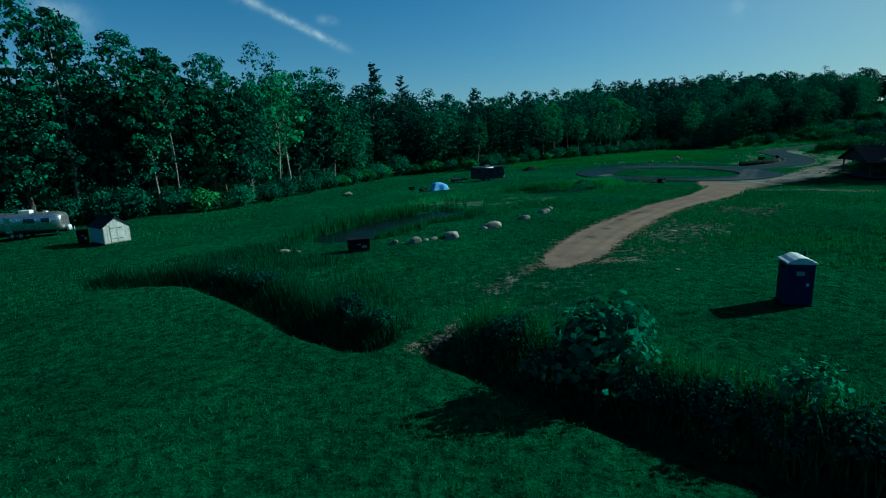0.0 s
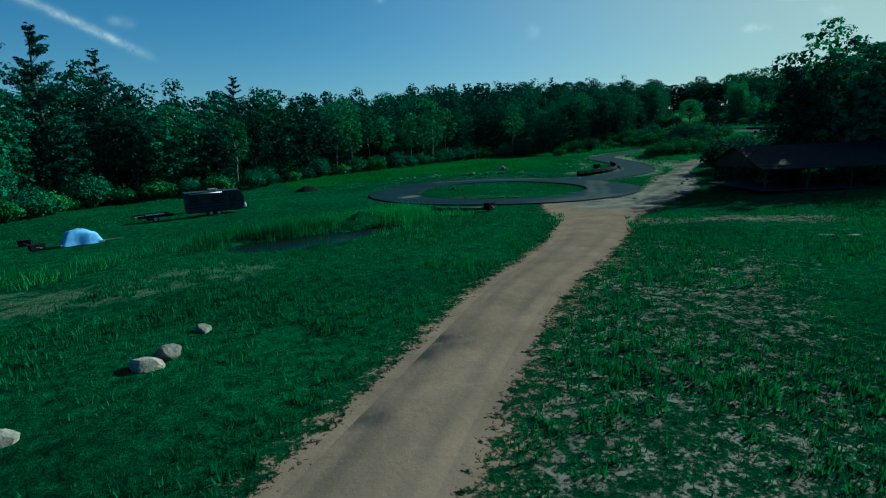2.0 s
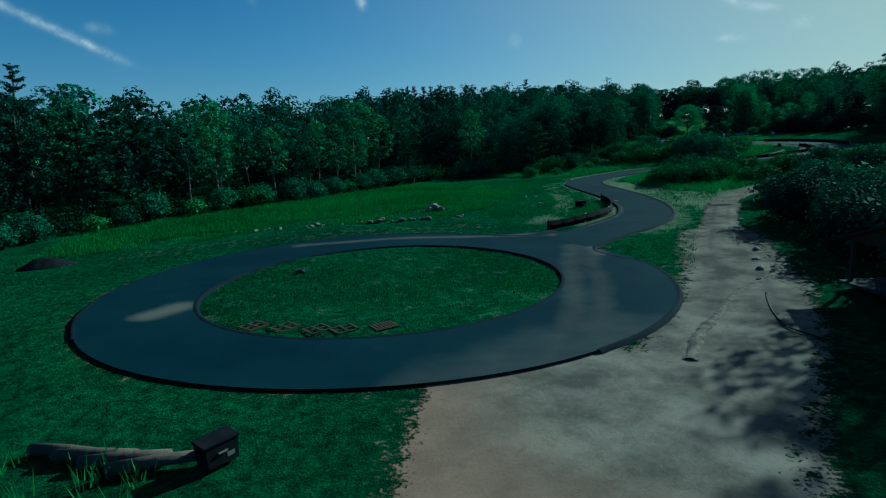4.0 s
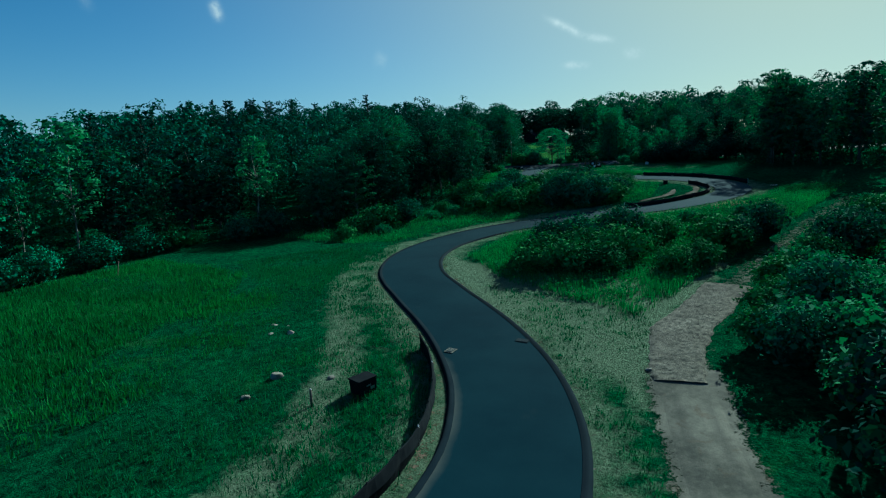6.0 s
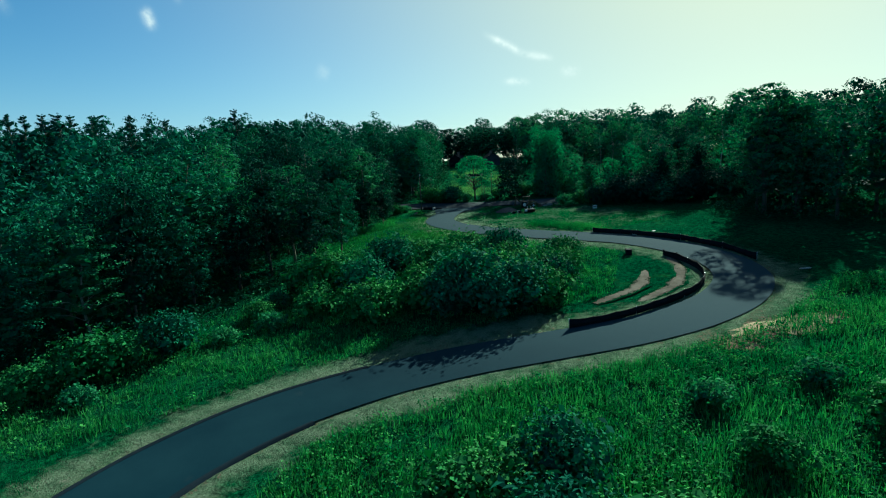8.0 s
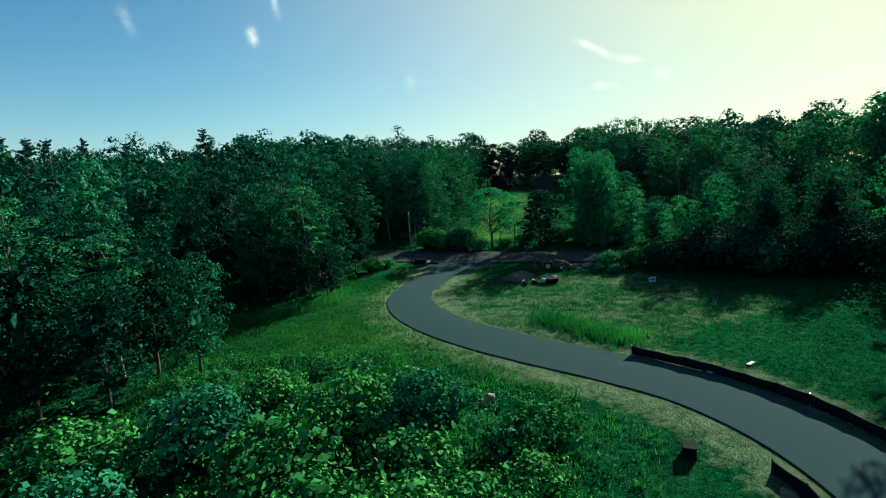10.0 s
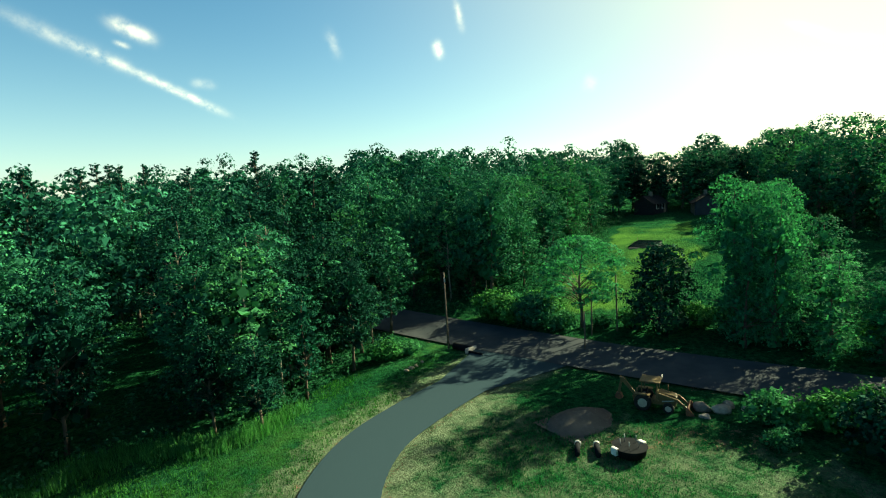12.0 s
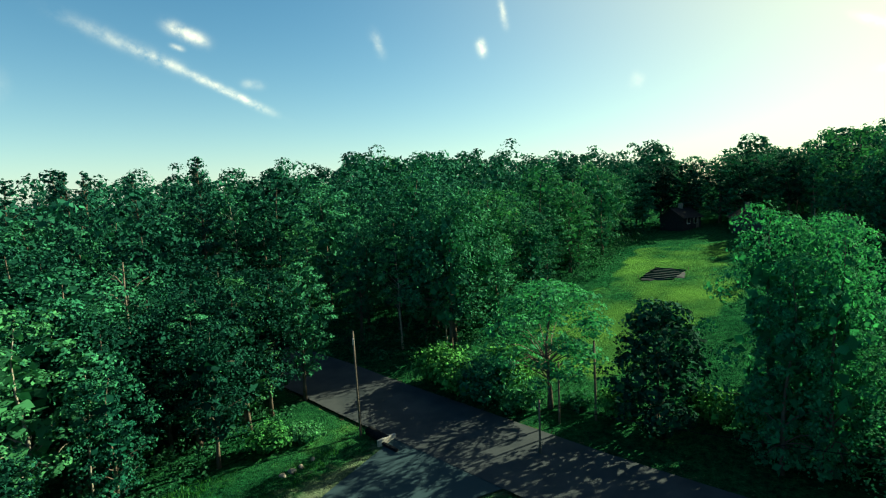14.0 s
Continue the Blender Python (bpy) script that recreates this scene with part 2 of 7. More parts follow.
M_GROUND, M_ASPHALT = ground_material(), asphalt_material()
M_KERB = mottled("kerb_asphalt", (0.006, 0.011, 0.017), (0.010, 0.016, 0.023), 0.6, 0.95, fine=30, spec=0.02)
M_ROAD = mottled("old_asphalt", (0.028, 0.036, 0.044), (0.044, 0.052, 0.060), 0.5, 0.95, fine=30, spec=0.03)
M_GRAVEL = soil_material("crushed_stone", (0.20, 0.180, 0.152), (0.135, 0.122, 0.104), (0.070, 0.068, 0.060), 1.8)
M_SPOIL = soil_material("grey_spoil", (0.085, 0.080, 0.074), (0.06, 0.057, 0.054), (0.11, 0.104, 0.095))
M_SAND = soil_material("sand", (0.34, 0.27, 0.18), (0.27, 0.215, 0.145), (0.20, 0.16, 0.11))
M_BARK = mottled("grey_bark", (0.055, 0.045, 0.037), (0.095, 0.082, 0.07), 1.2, 0.9, bump=0.6, fine=9, dist=0.05)
M_BIRCH = mottled("pale_bark", (0.24, 0.225, 0.20), (0.13, 0.12, 0.10), 1.5, 0.8, bump=0.3, fine=8, dist=0.03)
M_LEAF = leafy("broad_leaves", (0.005, 0.047, 0.036), (0.033, 0.160, 0.092), 0.12)
M_LEAF_LIGHT = leafy("light_leaves", (0.013, 0.082, 0.048), (0.054, 0.196, 0.092), 0.22)
# dark green species; also planted where its dark colour stands in for shade
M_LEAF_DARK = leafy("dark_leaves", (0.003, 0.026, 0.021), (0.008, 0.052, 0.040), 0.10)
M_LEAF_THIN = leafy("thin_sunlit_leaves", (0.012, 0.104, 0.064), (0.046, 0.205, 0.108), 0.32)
M_NEEDLE = leafy("pine_needles", (0.005, 0.042, 0.038), (0.016, 0.088, 0.074), 0.10)
M_WOODS = leafy("woodland_leaves", (0.004, 0.034, 0.028), (0.024, 0.132, 0.090), 0.08, tone=True)
M_UNDER = leafy("undergrowth_leaves", (0.004, 0.030, 0.022), (0.022, 0.094, 0.048), 0.12, tone=True)
M_WEED = leafy("weed_leaves", (0.008, 0.085, 0.036), (0.060, 0.210, 0.062), 0.26, tone=True)
M_SHRUB = leafy("shrub_leaves", (0.012, 0.084, 0.032), (0.058, 0.196, 0.056), 0.08)
M_GRASS = leafy("grass_blades", (0.006, 0.067, 0.032), (0.020, 0.116, 0.046), 0.28, tone=True)
M_TALL = leafy("tall_grass_blades", (0.010, 0.076, 0.034), (0.060, 0.208, 0.066), 0.30, tone=True)
M_MEADOW = leafy("meadow_blades", (0.010, 0.074, 0.022), (0.038, 0.138, 0.036), 0.3, tone=True)
M_RANK = leafy("rank_grass_blades", (0.004, 0.037, 0.020), (0.012, 0.069, 0.032), 0.2, tone=True)
M_REED = leafy("reed_blades", (0.011, 0.059, 0.020), (0.018, 0.078, 0.029), 0.2, tone=True)
M_ROCK = mottled("field_stone", (0.19, 0.175, 0.155), (0.10, 0.095, 0.085), 2.6, 0.9, bump=0.8, fine=9, dist=0.08, vary=0.3)
M_ROCK_PALE = mottled("pale_stone", (0.27, 0.245, 0.21), (0.15, 0.138, 0.122), 2.6, 0.9, bump=0.7, fine=9, dist=0.06, vary=0.3)
M_BLACK = mottled("black_plastic", (0.006, 0.008, 0.011), (0.011, 0.013, 0.016), 2.0, 0.9, fine=20, bump=0.15, spec=0.03)
M_BLUE = mottled("dark_blue_plastic", (0.006, 0.011, 0.05), (0.009, 0.016, 0.062), 2.5, 0.45, fine=30, bump=0.1)
M_WHITE = mottled("white_plastic", (0.62, 0.62, 0.61), (0.50, 0.50, 0.49), 2.5, 0.5, fine=30, bump=0.1)
M_PAINT = mottled("white_painted_boards", (0.44, 0.43, 0.40), (0.33, 0.32, 0.30), 2.2, 0.65, fine=25, bump=0.2)
M_SHINGLE = mottled("dark_shingles", (0.012, 0.012, 0.015), (0.022, 0.022, 0.024), 2.5, 0.9, fine=14, bump=0.5)
M_ALU = mottled("polished_aluminium", (0.62, 0.62, 0.64), (0.50, 0.50, 0.53), 1.2, 0.28, 0.9, fine=12, bump=0.08)
M_STEEL = mottled("galvanised_steel", (0.42, 0.43, 0.45), (0.32, 0.33, 0.35), 3.0, 0.45, 0.8, fine=30, bump=0.1)
M_GLASS = shader("dark_glass", (0.012, 0.014, 0.018), 0.08, 0.0, 0.6)[0]
M_RUBBER = mottled("tyre_rubber", (0.012, 0.012, 0.013), (0.022, 0.022, 0.022), 3, 0.85, fine=25)
M_YELLOW = mottled("faded_yellow_paint", (0.125, 0.09, 0.042), (0.085, 0.062, 0.034), 2.2, 0.55, fine=20, bump=0.15)
M_RUST = mottled("rusty_steel", (0.16, 0.08, 0.045), (0.09, 0.055, 0.04), 3.0, 0.8, 0.3, fine=18, bump=0.3)
M_WOOD = mottled("weathered_wood", (0.13, 0.108, 0.085), (0.08, 0.068, 0.056), 2.0, 0.85, fine=18, bump=0.4)
M_POLE = mottled("pole_wood", (0.115, 0.10, 0.085), (0.08, 0.07, 0.06), 1.5, 0.85, fine=14, bump=0.4)
M_TARP = mottled("pale_blue_tarpaulin", (0.24, 0.46, 0.78), (0.12, 0.30, 0.64), 1.8, 0.45, fine=8, bump=0.6, dist=0.06)
M_CAMPER = mottled("grey_camper_skin", (0.034, 0.037, 0.048), (0.025, 0.027, 0.036), 1.0, 0.5, fine=20, bump=0.1)
M_DARKWOOD = mottled("dark_stained_timber", (0.035, 0.028, 0.022), (0.055, 0.045, 0.036), 2.0, 0.85, fine=18, bump=0.3)
M_CONCRETE = mottled("concrete", (0.36, 0.35, 0.33), (0.27, 0.26, 0.25), 1.5, 0.9, fine=20, bump=0.4)


def water_material():
    m, n, l, b = shader("pond_water", (0.004, 0.008, 0.007), 0.22, 0, 0.04)
    bumped(n, l, b, noise_node(n, l, 2.5, 3, 0.5, position(n)), 0.08, 0.05)
    return m


M_WATER = water_material()

# ---- helpers of this scene ----
def part(name, bm, material, parent, label=""):
    """One mesh object from a bmesh, as a part under a thing or a part."""
    me = bpy.data.meshes.new(name)
    bm.to_mesh(me)
    bm.free()
    me.materials.append(material)
    ob = new(name, me)
    ob.parent = parent
    return tagged(ob, label)


def sheet(name, verts, faces, material, smooth=False):
    """A mesh from arrays of corners and of quads or triangles."""
    verts, faces = np.asarray(verts, np.float32), np.asarray(faces, np.int32)
    me = bpy.data.meshes.new(name)
    k = faces.shape[1]
    me.vertices.add(len(verts))
    me.vertices.foreach_set("co", verts.ravel())
    me.loops.add(faces.size)
    me.loops.foreach_set("vertex_index", faces.ravel())
    me.polygons.add(len(faces))
    me.polygons.foreach_set("loop_start", np.arange(0, faces.size, k, dtype=np.int32))
    me.polygons.foreach_set("loop_total", np.full(len(faces), k, np.int32))
    if smooth:
        me.polygons.foreach_set("use_smooth", np.ones(len(faces), bool))
    me.materials.append(material)
    me.update(calc_edges=True)
    return me


def root(name, x, y, z=None, turn=0.0, scale=1.0):
    """An Empty that carries a thing, on the ground at (x, y)."""
    ob = new(name)
    ob.empty_display_size = 0.3
    zz = float(ground(x, y)) if z is None else z
    ob.matrix_basis = Matrix.LocRotScale((x, y, zz), Euler((0, 0, radians(turn))), (scale, scale, scale))
    return ob


def box(bm, x0, y0, z0, x1, y1, z1, bevel=0.0):
    g = bmesh.ops.create_cube(bm, size=1)
    for v in g["verts"]:
        v.co = Vector(((x0 + x1) / 2 + v.co.x * (x1 - x0), (y0 + y1) / 2 + v.co.y * (y1 - y0), (z0 + z1) / 2 + v.co.z * (z1 - z0)))
    if bevel:
        edges = list({e for v in g["verts"] for e in v.link_edges})
        bmesh.ops.bevel(bm, geom=edges, offset=bevel, segments=2, profile=0.6, affect="EDGES")


def boxed(*args, **kw):
    bm = bmesh.new()
    box(bm, *args, **kw)
    return bm


def tube(bm, points, radii, sides=8, cap=True):
    """A tapered pipe along points."""
    rings = []
    pts = [Vector(p) for p in points]
    for i, p in enumerate(pts):
        d = (pts[min(i + 1, len(pts) - 1)] - pts[max(i - 1, 0)]).normalized()
        a = d.cross(Vector((0, 0, 1)) if abs(d.z) < 0.9 else Vector((1, 0, 0))).normalized()
        b = d.cross(a)
        rings.append([bm.verts.new(p + (a * math.cos(2 * math.pi * k / sides) + b * math.sin(2 * math.pi * k / sides)) * radii[i]) for k in range(sides)])
    for r0, r1 in zip(rings, rings[1:]):
        for k in range(sides):
            f = bm.faces.new((r0[k], r0[(k + 1) % sides], r1[(k + 1) % sides], r1[k]))
            f.smooth = True
    if cap:
        bm.faces.new(rings[0][::-1])
        bm.faces.new(rings[-1])


def tubed(points, radii, sides=8):
    bm = bmesh.new()
    tube(bm, points, radii, sides)
    bmesh.ops.recalc_face_normals(bm, faces=bm.faces)
    return bm


def dist_line(x, y, pts):
    """Distance of places to a line through pts."""
    x, y = np.asarray(x, float), np.asarray(y, float)
    best = np.full(np.broadcast(x, y).shape, 1e9)
    for (ax, ay), (bx, by) in zip(pts, pts[1:]):
        dx, dy = bx - ax, by - ay
        t = np.clip(((x - ax) * dx + (y - ay) * dy) / (dx * dx + dy * dy), 0, 1)
        best = np.minimum(best, np.hypot(x - ax - t * dx, y - ay - t * dy))
    return best


def inside(x, y, poly):
    x, y = np.asarray(x, float), np.asarray(y, float)
    r = np.zeros(np.broadcast(x, y).shape, bool)
    for (ax, ay), (bx, by) in zip(poly, poly[1:] + poly[:1]):
        if ay == by:
            continue
        r ^= ((ay > y) != (by > y)) & (x < (bx - ax) * (y - ay) / (by - ay) + ax)
    return r


def smooth(lo, hi, v):
    t = np.clip((v - lo) / (hi - lo), 0, 1)
    return t * t * (3 - 2 * t)


def wavy(x, y, s, seed=0.0):
    """Cheap smooth noise, -1 to 1."""
    x, y = np.asarray(x) / s + seed, np.asarray(y) / s - seed * 0.7
    return (np.sin(x * 1.7 + np.sin(y * 1.3 + seed)) + np.sin(y * 2.1 + np.sin(x * 1.9 - seed)) + 0.6 * np.sin((x + y) * 3.3 + seed) + 0.4 * np.sin((x - 1.3 * y) * 5.1)) / 3.0


def curve(pts, step=1.0):
    """A smooth line through pts (any number of columns), in even steps."""
    p = np.array(pts, float)
    p = np.vstack([2 * p[0] - p[1], p, 2 * p[-1] - p[-2]])
    out = []
    for i in range(1, len(p) - 2):
        n = max(2, int(np.hypot(*(p[i + 1] - p[i])[:2]) / step))
        for k in range(n):
            t = k / n
            out.append(0.5 * (2 * p[i] + (p[i + 1] - p[i - 1]) * t + (2 * p[i - 1] - 5 * p[i] + 4 * p[i + 1] - p[i + 2]) * t * t + (3 * p[i] - p[i - 1] - 3 * p[i + 1] + p[i + 2]) * t ** 3))
    out.append(p[-2])
    return np.array(out)


# ---- the lie of the land ----
LAND_NEAR = np.array([
    (-40, -20, -1.5), (0, -20, 0), (40, -20, 1), (14.5, 21, 0.3), (-27, 43, -0.8), (-45, 60, -1.5), (-11, 36, 0.2), (4, 40.5, 0.4),
    (6, 88, -0.1), (0, 80, -0.1), (11, 92, -0.2), (30, 72, 0), (58, 67, 0.1), (18, 108, 0), (45, 82, -0.5), (56, 100, -0.3), (44, 112, 0.5),
    (52, 118, 0.8), (73, 104, -0.3), (61, 89, -0.2), (83, 105, 0.6), (78, 131, 1.0), (89, 142, 0.6), (117, 137, 2.6), (137, 136, 3.7), (144, 153, 5.1), (132, 127, 3.6),
])
LAND_FAR = np.array([
    (136, 175, 5.9), (152, 196, 6.4), (156, 175, 6.7), (167, 194, 7.3), (187, 220, 12.4), (206, 237, 14.0),
    (30, 160, 0.5), (-30, 130, -1.0), (75, 185, 1.8), (110, 190, 3.8), (60, 240, 4.5), (130, 250, 8.5), (190, 290, 15.0), (240, 270, 18.0),
    (175, 150, 7.0), (200, 165, 9.0), (230, 210, 13.0), (140, 100, 4.0), (100, 80, 2.0), (-80, 200, 0.0), (0, 280, 4.0), (190, 110, 7.5), (120, 40, 3.0),
])
LAND = np.vstack([LAND_NEAR, LAND_FAR])


def kernel(r):
    r = np.maximum(r, 1e-6)
    return r * r * np.log(r)


def land_weights():
    n = len(LAND)
    a = np.zeros((n + 3, n + 3))
    a[:n, :n] = kernel(np.hypot(LAND[:, None, 0] - LAND[None, :, 0], LAND[:, None, 1] - LAND[None, :, 1])) + np.eye(n) * 300
    a[:n, n], a[:n, n + 1:] = 1, LAND[:, :2]
    a[n:, :n] = a[:n, n:].T
    return np.linalg.solve(a, np.r_[LAND[:, 2], 0, 0, 0])


LAND_W = land_weights()
POND = [(-7.4, 41.4), (-6.5, 42.8), (-5.0, 45.6), (-3.0, 48.0), (-0.8, 50.0), (0.6, 51.8)]
POND_2 = [(12.4, 67.6), (15.6, 68.6), (18.8, 70.2)]
TRACK = [(54.5, 95.2), (57, 97.3), (60.3, 99.3), (64.6, 101.3), (68.6, 104), (72, 108), (74.3, 112.5), (75.9, 117), (77.6, 123), (80, 129.8), (84.3, 136), (90, 140.2), (96.5, 141.6), (102.5, 140.8), (108.5, 138.7),
         (114, 135.8), (119.5, 132.9), (125, 131.1), (131, 130.7), (137, 132.4), (141.6, 136.3), (144.4, 142), (145.0, 148.3), (143.6, 154), (141.6, 159.4), (139.9, 165), (139.1, 170.5), (139.6, 175.7), (141.8, 180.6), (145.5, 184.4), (150.5, 188.3), (156.5, 192.3)]
PUBLIC = [(108, 246), (124, 233), (136, 221.5), (145, 211.5), (151.5, 203), (158, 194.5), (164.5, 185.5), (171.5, 176.5), (180, 166), (192, 152), (208, 134), (226, 112)]
PATH_1 = [(6.4, 28.8, 0.5), (7.2, 30.2, 1.3), (8.4, 32.0, 1.6), (10.2, 35.2, 1.7), (12.4, 38.6, 1.7), (17.2, 44.9, 1.6), (21.9, 50.6, 1.7), (26.2, 54.7, 1.8), (30.8, 59.6, 2.1), (35.2, 65.4, 2.8), (38.6, 71.2, 3.6), (41.5, 76.5, 4.0)]
DITCH_A = [(-21, 32.2), (-17, 31.6), (-12.5, 30.4), (-8.5, 26.2), (-5.2, 22.4), (-2.4, 20.2)]
DITCH_B = [(1.0, 18.6), (2.8, 16.8), (4.6, 15.0), (6.6, 12.8), (8.6, 10.9), (11, 8.6), (14, 5.2), (19, 0)]
DITCHES = [[(x - 0.75, y - 0.75) for x, y in line] for line in (DITCH_A, DITCH_B)]
PATH_2 = [(38, 68, 2.2), (45, 73.5, 2.4), (51, 77.5, 2.6), (56.8, 82.3, 2.3), (62.3, 88.4, 2.0), (67, 93.2, 1.5), (76.5, 101.8, 1.5), (83, 106.2, 1.9), (88.2, 107.7, 1.7), (95, 109.6, 1.5), (101, 110.9, 1.2), (110, 112.6, 1.0), (119, 114.3, 0.9), (133, 116.4, 0.8)]
RING_C = (40.0, 92.0)
RING_IN, RING_OUT = (10.5, 9.5, radians(8)), (16.0, 14.5, radians(-18))      # half axes and turn


def ring_point(a, radii, extra=0.0):
    t = radii[2]
    u, v = (radii[0] + extra) * np.cos(a - t), (radii[1] + extra) * np.sin(a - t)
    return RING_C[0] + u * math.cos(t) - v * math.sin(t), RING_C[1] + u * math.sin(t) + v * math.cos(t)


def ring_reach(x, y, radii):
    t = radii[2]
    dx, dy = np.asarray(x) - RING_C[0], np.asarray(y) - RING_C[1]
    u, v = dx * math.cos(t) + dy * math.sin(t), -dx * math.sin(t) + dy * math.cos(t)
    return np.hypot(u / radii[0], v / radii[1])


def ground(x, y):
    x, y = np.asarray(x, float), np.asarray(y, float)
    d = np.hypot(x[..., None] - LAND[:, 0], y[..., None] - LAND[:, 1])
    z = kernel(d) @ LAND_W[:-3] + LAND_W[-3] + LAND_W[-2] * x + LAND_W[-1] * y
    far = smooth(170, 420, np.hypot(x - 90, y - 130))
    z = np.clip(z, -6, 26) * (1 - far) + (10 + 8 * wavy(x, y, 210, 2.0)) * far
    z = z - 0.75 * (1 - smooth(1.5, 3.7, dist_line(x, y, POND))) - 0.6 * (1 - smooth(1.2, 3.4, dist_line(x, y, POND_2)))
    for line, deep in zip(DITCHES, (0.95, 0.85)):
        z = z - deep * (1 - smooth(0.2, 1.7, dist_line(x, y, line)))
    return z


TRACK_LINE = curve(TRACK, 1.0)
PUBLIC_LINE = curve(PUBLIC, 2.0)
PATH_1_LINE, PATH_2_LINE = curve(PATH_1, 0.5), curve(PATH_2, 0.5)


def near_paved(x, y):
    """Metres from the nearest paved edge (negative on it)."""
    d = dist_line(x, y, [tuple(p) for p in TRACK_LINE[::3]]) - 2.4
    d = d - 0.45 * smooth(58, 64, x) * (1 - smooth(92, 106, x))
    d = np.minimum(d, dist_line(x, y, PUBLIC) - 3.4)
    r = ring_reach(x, y, RING_OUT)
    return np.minimum(d, np.where(ring_reach(x, y, RING_IN) < 1, 3.0, (r - 1) * 15))


def beside(x, y, line):
    """Metres outside the edge of a way whose points carry their half width (negative on it)."""
    best = np.full(np.shape(x), 1e6)
    for px, py, w in line:
        best = np.minimum(best, np.hypot(x - px, y - py) - w)
    return best


def build_ground():
    def axis(lo, hi, step, a, b, fine):
        core = np.r_[np.arange(lo, fine[0], step), np.arange(fine[0], fine[1], 0.5), np.arange(fine[1], hi, step)]
        grow = np.cumsum(step * 1.22 ** np.arange(1, 31))
        return np.r_[(lo - grow[grow < lo - a])[::-1], core, hi + grow[grow < b - hi]]
    xs, ys = axis(-46, 212, 1.2, -2600, 2800, (-23, 46)), axis(-12, 242, 1.2, -2600, 2800, (2, 80))
    x, y = np.meshgrid(xs, ys)
    z = ground(x, y)
    paved = near_paved(x, y)
    on_path = np.minimum(dist_line(x, y, [p[:2] for p in PATH_1]), dist_line(x, y, [p[:2] for p in PATH_2]))
    keep = smooth(0.5, 4, paved) * smooth(2.0, 5, on_path)
    z = z + keep * (0.10 * wavy(x, y, 2.3, 1.0) + 0.16 * wavy(x, y, 7.0, 3.0))
    z = z - 0.05 * (1 - smooth(-0.4, 0.8, paved))
    me = sheet("ground", np.stack([x, y, z], -1).reshape(-1, 3), grid_faces(len(ys), len(xs)), M_GROUND, True)
    # bare earth, dry straw, lush meadow
    bare = np.maximum(0.98 * (1 - smooth(-0.8, 1.1, beside(x, y, PATH_1_LINE))), 0.46 * (1 - smooth(0, 2.6, beside(x, y, PATH_1_LINE))))
    lane = beside(x, y, PATH_2_LINE[PATH_2_LINE[:, 0] < 79])
    bare = np.maximum(bare, 0.98 * (1 - smooth(-0.8, 0.9, lane)))
    bare = np.maximum(bare, 0.50 * (1 - smooth(0.3, 1.6, dist_line(x, y, [(2.2, 24.4), (4.0, 27.6), (7.4, 31)]))))
    bare = np.maximum(bare, 0.52 * (1 - smooth(0.3, 1.5, dist_line(x, y, [(8.2, 29.4), (11.4, 29.4)]))))
    bare = np.maximum(bare, 0.38 * (1 - smooth(2, 9, dist_line(x, y, [(3, 24), (9, 31), (19, 42), (28, 53)]))))
    bare = np.maximum(bare, 0.47 * (1 - smooth(3, 11, dist_line(x, y, [(14, 35), (22, 44), (30, 52)]))))
    bare = np.maximum(bare, 0.68 * (1 - smooth(2.2, 4.5, dist_line(x, y, [p[:2] for p in PATH_2[:6]]))))
    bare = np.maximum(bare, 0.50 * (1 - smooth(0.6, 2.2, dist_line(x, y, [p[:2] for p in PATH_2]))))
    bare = np.maximum(bare, 0.55 * (1 - smooth(1, 4, dist_line(x, y, [(36, 63), (42, 60), (47, 56)]))))
    bare = np.maximum(bare, 0.50 * (1 - smooth(0.2, 1.2, dist_line(x, y, [(-1.2, 18.0), (0.4, 20.0)]))))
    bare = np.maximum(bare, 0.62 * (1 - smooth(0.8, 2.6, dist_line(x, y, [(121, 126.8), (127, 125.4), (131, 123.5)]))))
    bare = np.maximum(bare, 0.40 * (1 - smooth(1, 4, dist_line(x, y, [(154, 175), (160, 174), (163, 172)]))))
    north = 1 - smooth(1.0, 4.5, dist_line(x, y, [(24, 108.5), (34, 109.5), (44, 108.8), (52, 106)]))
    bare = np.maximum(bare, 0.42 * north)
    bare = np.maximum(bare, 0.42 * (1 - smooth(0.3, 1.5, np.abs(paved))))
    side = dist_line(x, y, [tuple(p) for p in TRACK_LINE[10::3]])
    dry = 0.66 * (1 - smooth(3.0, 7.0, side))
    dry = np.maximum(dry, 0.95 * inside(x, y, [(76, 104), (84, 108), (100, 113), (88, 121), (86, 133), (80, 122)]))
    worn_strip = 1 - smooth(0.5, 2.0, dist_line(x, y, [(58, 105.5), (63, 109.5), (67.2, 115), (69.6, 120), (71.6, 125), (74.6, 131.6), (78.8, 137.4), (87, 143.4), (99, 145), (110, 142.5), (118, 139)]))
    dry = np.maximum(dry, 0.72 * worn_strip)
    bare = np.maximum(bare, 0.32 * worn_strip)
    dry = np.maximum(dry, 0.42 * inside(x, y, [(145, 155), (166, 152), (166, 168), (152, 184), (144, 176)]))
    dry = np.maximum(dry, 0.42 * (1 - smooth(1.0, 4.0, dist_line(x, y, [(-3, 60), (4, 58.5), (11, 60)]))))
    dry = np.maximum(dry, 0.2 * (ring_reach(x, y, RING_IN) < 1))
    dry = np.maximum(dry, 0.2 * inside(x, y, [(40, 52), (60, 48), (62, 56), (44, 60)]))
    meadow = inside(x, y, [(16, 112), (30, 111.5), (48, 112.5), (60, 117), (68, 124), (70, 140), (62, 156), (44, 143), (30, 135), (16, 126)])
